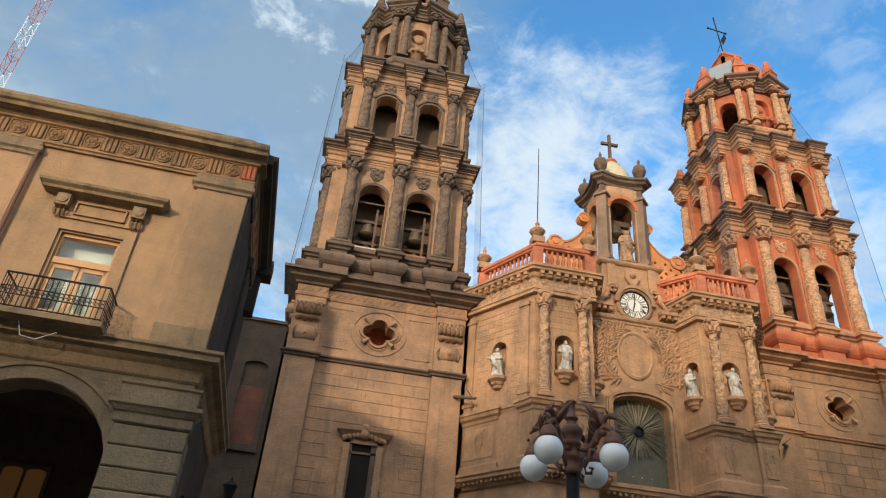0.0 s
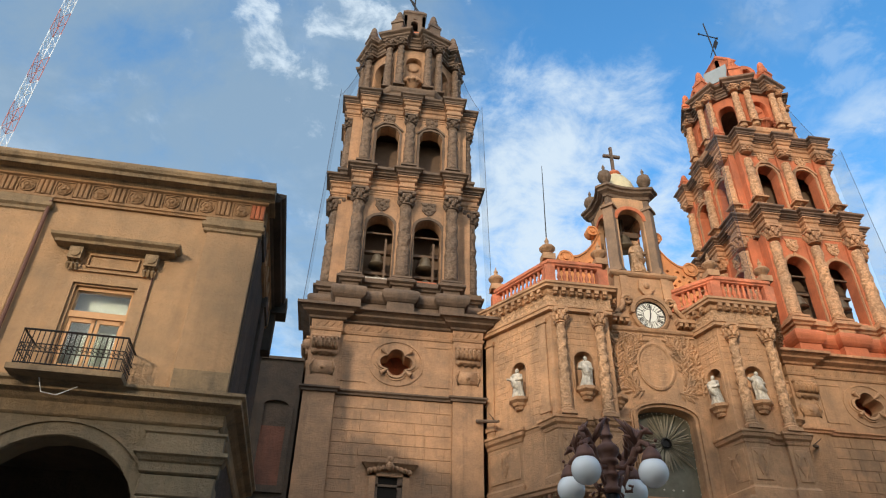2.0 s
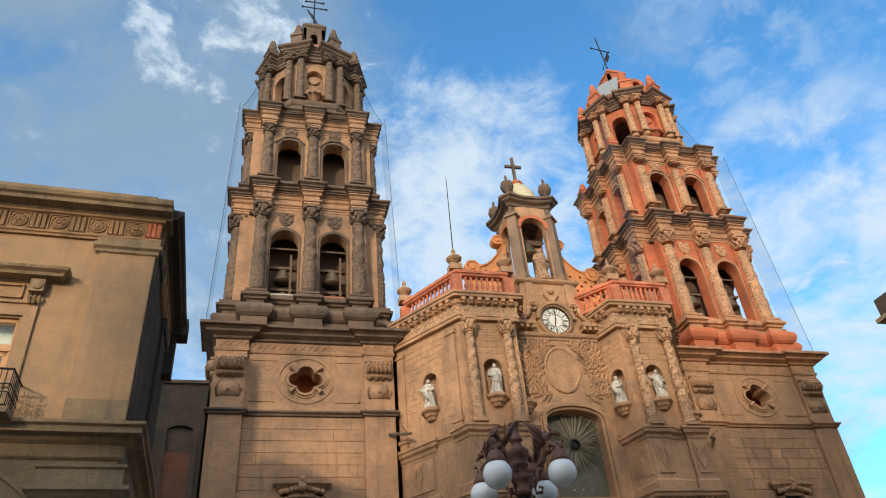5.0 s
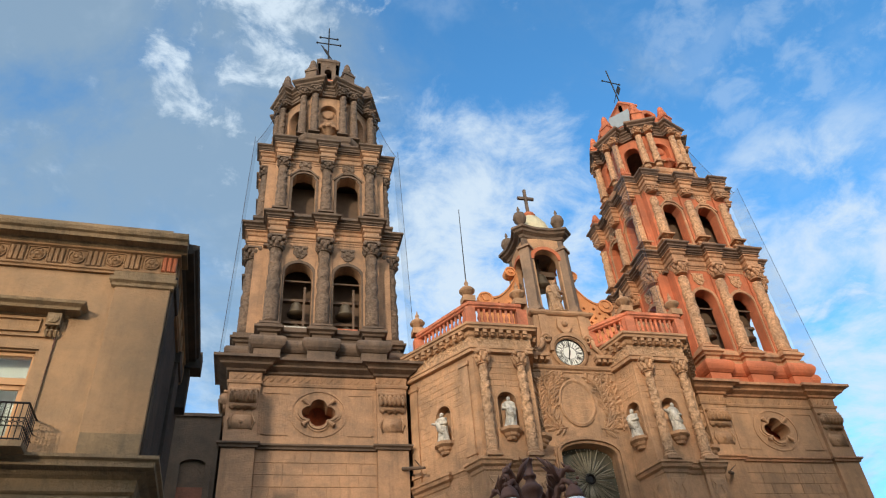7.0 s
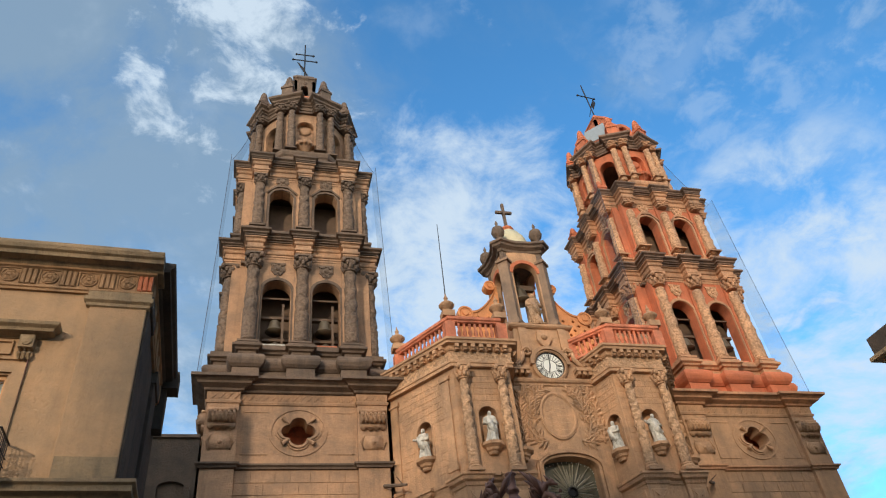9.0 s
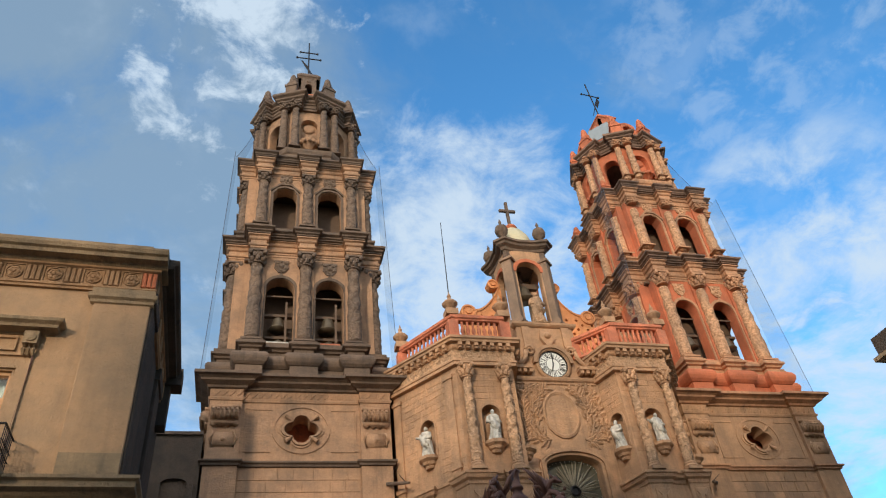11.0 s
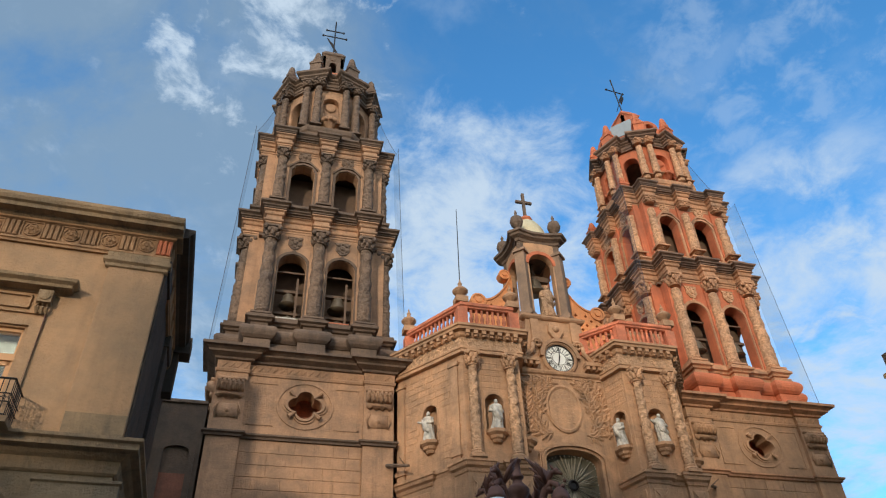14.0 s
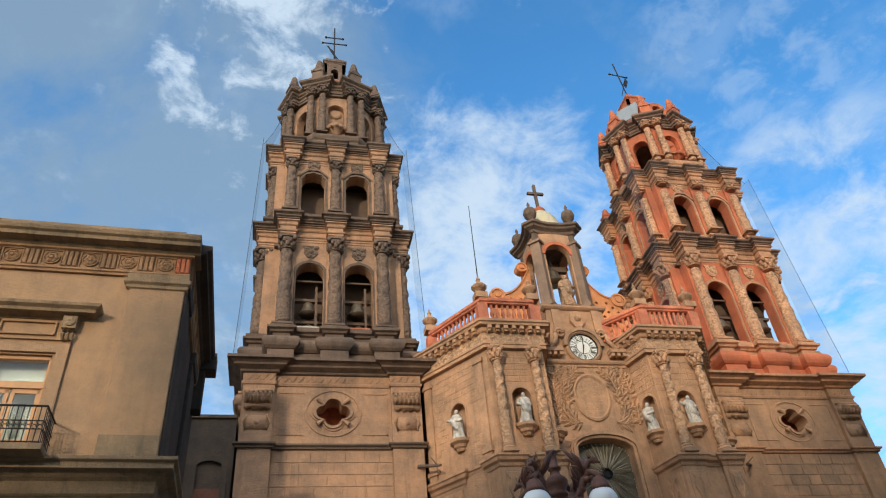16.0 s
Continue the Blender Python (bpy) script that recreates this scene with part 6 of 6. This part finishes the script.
b = bmesh.new()
for s in (-1, 1):
    box(b, WX + s * (WW + 0.22) - 0.14, WX + s * (WW + 0.22) + 0.14, PY - 0.05, PY + 0.06, 8.74, 11.55)
box(b, WX - WW - 0.36, WX + WW + 0.36, PY - 0.05, PY + 0.06, 11.55, 11.8)
part("surround", b, PLASTER, win, "flat plaster surround")
b = bmesh.new()
box(b, WX - 0.95, WX + 0.95, PY - 0.04, PY + 0.05, 11.92, 11.96)
for z in (12.06, 12.42):
    box(b, WX - 0.66, WX + 0.66, PY - 0.04, PY + 0.05, z, z + 0.04)
for x in (-0.66, 0.62):
    box(b, WX + x, WX + x + 0.04, PY - 0.04, PY + 0.05, 12.06, 12.46)
part("panel", b, PLASTER, win, "raised panel over the window")
for s in (-1, 1):
    b = bmesh.new()
    x = WX + s * 0.98
    box(b, x - 0.17, x + 0.17, PY - 0.20, PY + 0.05, 12.2, 12.56)
    lathe(b, [(0.13, 0), (0.13, 0.03), (0.06, 0.05)], 14, Matrix.Translation((x, PY - 0.2, 12.38)) @ Matrix.Rotation(math.pi / 2, 4, "X"))
    for k in range(3):
        tube(b, [(x - 0.11 + 0.11 * k, PY - 0.10, 12.2), (x - 0.11 + 0.11 * k, PY - 0.13, 12.05), (x - 0.11 + 0.11 * k, PY - 0.05, 11.92)], [0.045, 0.06, 0.035], 6)
    part("console", b, PAL_TRIM, win, "carved stone console")
b = bmesh.new()
sweep(b, [(WX - 1.25, PY + 0.1), (WX - 1.25, PY), (WX + 1.25, PY), (WX + 1.25, PY + 0.1)], [(0.02, 12.54), (0.05, 12.58), (0.30, 12.62), (0.32, 12.70), (0.42, 12.76), (0.44, 12.84), (0.05, 12.92)], -0.1)
part("hood", b, PAL_TRIM, win, "projecting stone hood")
# next bay of the palace: the same hood on consoles
win_b = thing("window_2", "projecting stone window hood on carved consoles", "window", (-26.95, PY, 8.74), kind="structure")
for n in ("hood", "console", "panel", "surround"):
    for ob in [o for o in win.children if o.name.split(".")[0] == n]:
        put(n, ob.data, win_b, Matrix.Translation((-26.95 - WX, 0, 0)) @ ob.matrix_basis)
# rain pipe and loose cable
b = bmesh.new()
tube(b, [(-23.82, PY - 0.1, 8.8), (-23.82, PY - 0.1, 14.0)], 0.055, 8)
palace_bits = [solo("rain_pipe", b, RUST, "dark rain pipe down the plaster wall", "pipe")]
b = bmesh.new()
tube(b, [(WX + 1.06, PY - 0.03, 8.8), (WX + 1.1, PY - 0.03, 12.0)], 0.022, 6)
palace_bits.append(solo("wall_conduit", b, RUST, "thin brown conduit beside the window", "conduit"))
b = bmesh.new()
tube(b, [(-22.3, PY - 0.58, 8.6), (-22.15, PY - 0.60, 8.25), (-21.8, PY - 0.6, 8.2), (-21.4, PY - 0.58, 8.45)], 0.014, 5)
palace_bits.append(solo("loose_cable", b, MASTWHITE, "pale loose cable hanging from the balcony edge", "cable"))

rl = thing("balcony_railing", "black wrought-iron balcony railing with scrollwork", "railing", (WX, PY - 0.7, 8.72))
RX0, RX1, RY = -22.86, -20.48, PY - 0.92
b = bmesh.new()
box(b, RX0 - 0.1, RX1 + 0.1, RY - 0.08, PY + 0.02, 8.60, 8.74)
part("slab", b, PAL_TRIM, rl, "thin stone balcony slab")
for name, z, r in (("top_rail", 9.66, 0.026), ("middle_rail", 9.30, 0.014), ("lower_rail", 9.10, 0.014), ("bottom_rail", 8.80, 0.018)):
    b = bmesh.new()
    tube(b, [(RX0, PY, z), (RX0, RY, z), (RX0 + 0.001, RY, z), (RX1 - 0.001, RY, z), (RX1, RY, z), (RX1, PY, z)], r, 6)
    part(name, b, IRON, rl)
bar = bmesh.new()
tube(bar, [(0, 0, 8.74), (0, 0, 9.66)], 0.013, 6)
bar = mesh_of("bar", bar, IRON)
for k in range(21):
    put("bar", bar, rl, Matrix.Translation((RX0 + (RX1 - RX0) * k / 20, RY, 0)))
for x in (RX0, RX1):
    for k in range(1, 7):
        put("bar", bar, rl, Matrix.Translation((x, RY + 0.92 * k / 7, 0)))
sc = bmesh.new()
tube(sc, [(0.045 * math.cos(a) * (1 - a / 16) - 0.0, 0, 9.16 + 0.05 * math.sin(a)) for a in [0.6 * k for k in range(10)]], 0.009, 5)
tube(sc, [(-0.045 * math.cos(a) * (1 - a / 16), 0, 9.25 - 0.05 * math.sin(a)) for a in [0.6 * k for k in range(10)]], 0.009, 5)
sc = mesh_of("scroll", sc, IRON)
for k in range(20):
    put("scroll", sc, rl, Matrix.Translation((RX0 + (RX1 - RX0) * (k + 0.5) / 20, RY, 0)))

# the palace stands at a slight angle to the church
SKEW = Matrix.Translation((PX, PY, 0)) @ Matrix.Rotation(radians(2.0), 4, "Z") @ Matrix.Translation((-PX, -PY, 0))
for ob in [pal, sw, win, win_b, rl] + palace_bits:
    ob.matrix_basis = SKEW @ ob.matrix_basis

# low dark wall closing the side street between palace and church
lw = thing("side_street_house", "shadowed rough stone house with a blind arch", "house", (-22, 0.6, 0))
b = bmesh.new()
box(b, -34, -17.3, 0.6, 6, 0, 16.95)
# street shade is painted in: this wall's own colour is kept very low
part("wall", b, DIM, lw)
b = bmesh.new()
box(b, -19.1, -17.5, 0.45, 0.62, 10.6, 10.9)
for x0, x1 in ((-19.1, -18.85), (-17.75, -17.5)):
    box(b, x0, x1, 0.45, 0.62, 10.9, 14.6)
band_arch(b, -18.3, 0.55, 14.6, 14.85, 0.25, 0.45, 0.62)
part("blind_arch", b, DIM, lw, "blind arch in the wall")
b = bmesh.new()
box(b, -18.85, -17.75, 0.53, 0.61, 10.9, 13.6)
part("infill", b, BRICK_FILL, lw, "dark red brick infill")
b = bmesh.new()
box(b, -34, -17.3, 0.5, 0.7, 16.95, 17.1)
part("coping", b, GREY, lw)

# lantern on the side street wall
wl = thing("wall_lantern", "black iron lantern on a bracket on the street wall", "lantern", (-18.2, 0.25, 8.6))
b = bmesh.new()
lathe(b, [(0.10, 8.45), (0.16, 8.5), (0.27, 8.95), (0.27, 9.0)], 6, Matrix.Translation((-18.2, 0.22, 0)))
part("body", b, IRON, wl)
b = bmesh.new()
lathe(b, [(0.34, 9.0), (0.30, 9.06), (0.12, 9.2), (0.05, 9.24), (0.05, 9.34), (0.01, 9.4)], 6, Matrix.Translation((-18.2, 0.22, 0)))
part("cap", b, IRON, wl)
b = bmesh.new()
tube(b, [(-18.2, 0.62, 8.3), (-18.2, 0.4, 8.28), (-18.2, 0.22, 8.46)], 0.03, 6)
part("bracket", b, IRON, wl)

# ---- house across the street beyond the far tower ----
rh = thing("corner_house", "pale plastered corner house with a stone parapet", "house", (26, -4, 0))
b = bmesh.new()
box(b, 21.2, 34, -20, -2.2, 0, 20.9)
part("wall", b, PAL_STONE, rh)
b = bmesh.new()
box(b, 20.62, 34, -20.5, -1.8, 20.9, 21.15)
part("cornice", b, PAL_TRIM, rh)
b = bmesh.new()
box(b, 20.95, 34, -20.2, -2.0, 21.15, 22.4)
part("parapet", b, SHADE_STONE, rh, "grey stone parapet")
for j in range(4):
    for i in range(4):
        b = bmesh.new()
        box(b, 21.15, 21.21, -18.4 + 4.2 * i, -17.2 + 4.2 * i, 1.5 + 4.5 * j, 4.0 + 4.5 * j)
        part("window", b, DARK, rh)

# ---- far lattice mast ----
ma = thing("radio_mast", "red and white painted steel lattice mast", "radio mast", (-94.2, 96, 0))
for k in range(29):
    b = bmesh.new()
    z0, z1 = 54 + 4 * k, 58 + 4 * k
    for i in range(3):
        a, e = 2 * math.pi * i / 3, 2 * math.pi * (i + 1) / 3
        p, q = (-94.2 + 1.4 * math.cos(a), 96 + 1.4 * math.sin(a)), (-94.2 + 1.4 * math.cos(e), 96 + 1.4 * math.sin(e))
        tube(b, [(*p, z0), (*p, z1)], 0.12, 4)
        tube(b, [(*p, z0), (*q, z1)], 0.07, 4)
        tube(b, [(*p, z0), (*q, z0)], 0.07, 4)
    part("mast_section", b, MASTRED if (k // 2) % 2 else MASTWHITE, ma)
b = bmesh.new()
box(b, -98, -90, 92, 100, 0, 54)
part("mast_base", b, DIM, ma, "plain block that carries the mast")

# ---- netting and its ropes round the towers ----
def net(pts_low, pts_high, label):
    t = thing("bird_net", label, "netting", pts_low[0], "tower nets")
    lo = [Vector(p) for p in pts_low]
    hi = [Vector(p) for p in pts_high]
    b = bmesh.new()
    n, rows = len(lo), 10
    grid = []
    for j in range(rows + 1):
        f = j / rows
        grid.append([b.verts.new(lo[i].lerp(hi[i], f) + Vector((0, 0, -0.5 * math.sin(math.pi * f)))) for i in range(n)])
    for j in range(rows):
        for i in range(n - 1):
            b.faces.new([grid[j][i], grid[j][i + 1], grid[j + 1][i + 1], grid[j + 1][i]])
    part("mesh_sheet", b, NET, t, "fine translucent net")
    for i in range(1):
        b = bmesh.new()
        tube(b, [lo[i].lerp(hi[i], f / 10) + Vector((0, 0, -0.5 * math.sin(math.pi * f / 10))) for f in range(11)], 0.014, 5)
        part("rope", b, CABLE, t)


for c in (-12.82, 12.62):
    for s in (-1, 1):
        net([(c + s * 5.0, 0.6, 20.05), (c + s * 5.0, 2.2, 20.05)], [(c + s * 4.6, 1.0, 36.4), (c + s * 4.5, 2.2, 36.4)], "thin dark bird net stretched from cornice to tower base")
        net([(c + s * 4.55, 1.4, 36.3), (c + s * 4.5, 2.6, 36.3)], [(c + s * 3.1, 2.9, 42.6), (c + s * 3.1, 3.5, 42.6)], "thin dark bird net stretched round the tower top")

# ---- street lamp with four milk-glass globes ----
LX, LY = -11.507, -23.152
la = thing("street_lamp", "cast-iron street lamp with four white globes and winged scrolls", "street lamp", (LX, LY, 0))
b = bmesh.new()
lathe(b, [(0.26, 0), (0.26, 0.25), (0.2, 0.3), (0.17, 0.8), (0.12, 0.95), (0.085, 1.1), (0.085, 4.40)], 16, Matrix.Translation((LX, LY, 0)))
part("pole", b, IRON, la, "smooth black pole", smooth=True)
b = bmesh.new()
lathe(b, [(0.085, 4.40), (0.115, 4.42), (0.115, 4.47), (0.085, 4.50), (0.095, 4.60), (0.12, 4.62), (0.12, 4.66), (0.09, 4.68), (0.095, 4.78), (0.125, 4.80), (0.125, 4.84), (0.10, 4.87), (0.14, 4.93), (0.155, 5.0), (0.12, 5.05), (0.075, 5.08), (0.062, 5.14), (0.09, 5.16), (0.09, 5.19), (0.06, 5.22), (0.056, 5.38), (0.078, 5.40), (0.078, 5.42), (0.02, 5.43)], 18, Matrix.Translation((LX, LY, 0)))
part("crown", b, RUST, la, "turned rust-brown crown", smooth=True)


def lamp_arm(ang):
    m = Matrix.Translation((LX, LY, 0)) @ Matrix.Rotation(ang, 4, "Z")
    b = bmesh.new()
    # winged beast: body, neck and head, tail with a curl
    tube(b, [(0.09, 0, 4.74), (0.22, 0, 4.70), (0.33, 0, 4.77), (0.40, 0, 4.90), (0.50, 0, 4.99), (0.58, 0, 4.94), (0.613, 0, 4.85)], [0.03, 0.035, 0.045, 0.055, 0.045, 0.04, 0.045], 8, m)
    tube(b, [(0.42, 0, 4.93), (0.47, 0, 5.05), (0.53, 0, 5.12), (0.60, 0, 5.11), (0.68, 0, 5.06)], [0.05, 0.042, 0.034, 0.036, 0.012], 8, m)
    ball(b, (0.59, 0, 5.12), 0.048, 8, 6, m)
    for s in (-1, 1):
        tube(b, [(0.56, s * 0.025, 5.15), (0.52, s * 0.035, 5.23)], [0.018, 0.004], 5, m)
    tube(b, [(0.28, 0, 4.73), (0.25, 0, 4.60), (0.18, 0, 4.49), (0.20, 0, 4.40), (0.28, 0, 4.39), (0.30, 0, 4.45), (0.25, 0, 4.47)], [0.035, 0.03, 0.026, 0.024, 0.024, 0.022, 0.016], 7, m)
    for x, z, r in ((0.36, 4.80, 0.05), (0.46, 4.90, 0.055), (0.66, 4.90, 0.035), (0.70, 4.97, 0.025), (0.31, 4.68, 0.035)):
        ball(b, (x, 0, z), r, 7, 5, m)
    arm = part("arm", b, RUST, la, "cast-iron scroll arm shaped as a winged beast", smooth=True)
    # two spread wings, each of pointed feathers
    for s in (-1, 1):
        b = bmesh.new()
        for tx, tz, ty in ((0.22, 5.36, 0.16), (0.30, 5.30, 0.18), (0.25, 5.22, 0.12), (0.38, 5.26, 0.19), (0.29, 5.10, 0.10)):
            r0, r1 = Vector((0.43, s * 0.03, 4.98)), Vector((tx, s * ty, tz))
            mid_ = r0.lerp(r1, 0.5) + Vector((0.03, s * 0.03, 0.03))
            tube(b, [r0, mid_, r1], [0.03, 0.034, 0.004], 6, m)
        put("wing", mesh_of("wing", b, RUST, True), arm, label="feathered iron wing")
    b = bmesh.new()
    lathe(b, [(0.04, 4.90), (0.07, 4.87), (0.10, 4.83), (0.125, 4.76), (0.135, 4.71), (0.10, 4.70)], 16, m @ Matrix.Translation((0.613, 0, 0)))
    put("collar", mesh_of("collar", b, RUST, True), arm)
    b = bmesh.new()
    ball(b, (0.613, 0, 4.57), 0.19, 28, 18, m)
    put("globe", mesh_of("globe", b, GLOBE, True), arm, label="milk-white glass globe")


for k in range(4):
    lamp_arm(radians(40.65 + 90 * k))

# ---- unseen blocks round the plaza, behind the eye, added to cast shade ----
def block(name, x0, x1, y0, y1, h, label):
    t = thing(name, label, "house", ((x0 + x1) / 2, (y0 + y1) / 2, 0))
    b = bmesh.new()
    box(b, x0, x1, y0, y1, 0, h)
    part("wall", b, PLASTER, t)
    b = bmesh.new()
    box(b, x0 - 0.4, x1 + 0.4, y0 - 0.4, y1 + 0.4, h, h + 0.5)
    part("cornice", b, PAL_TRIM, t)


for args in UNSEEN_BLOCKS:
    block("plaza_house", *args, "plain plastered house on the plaza")
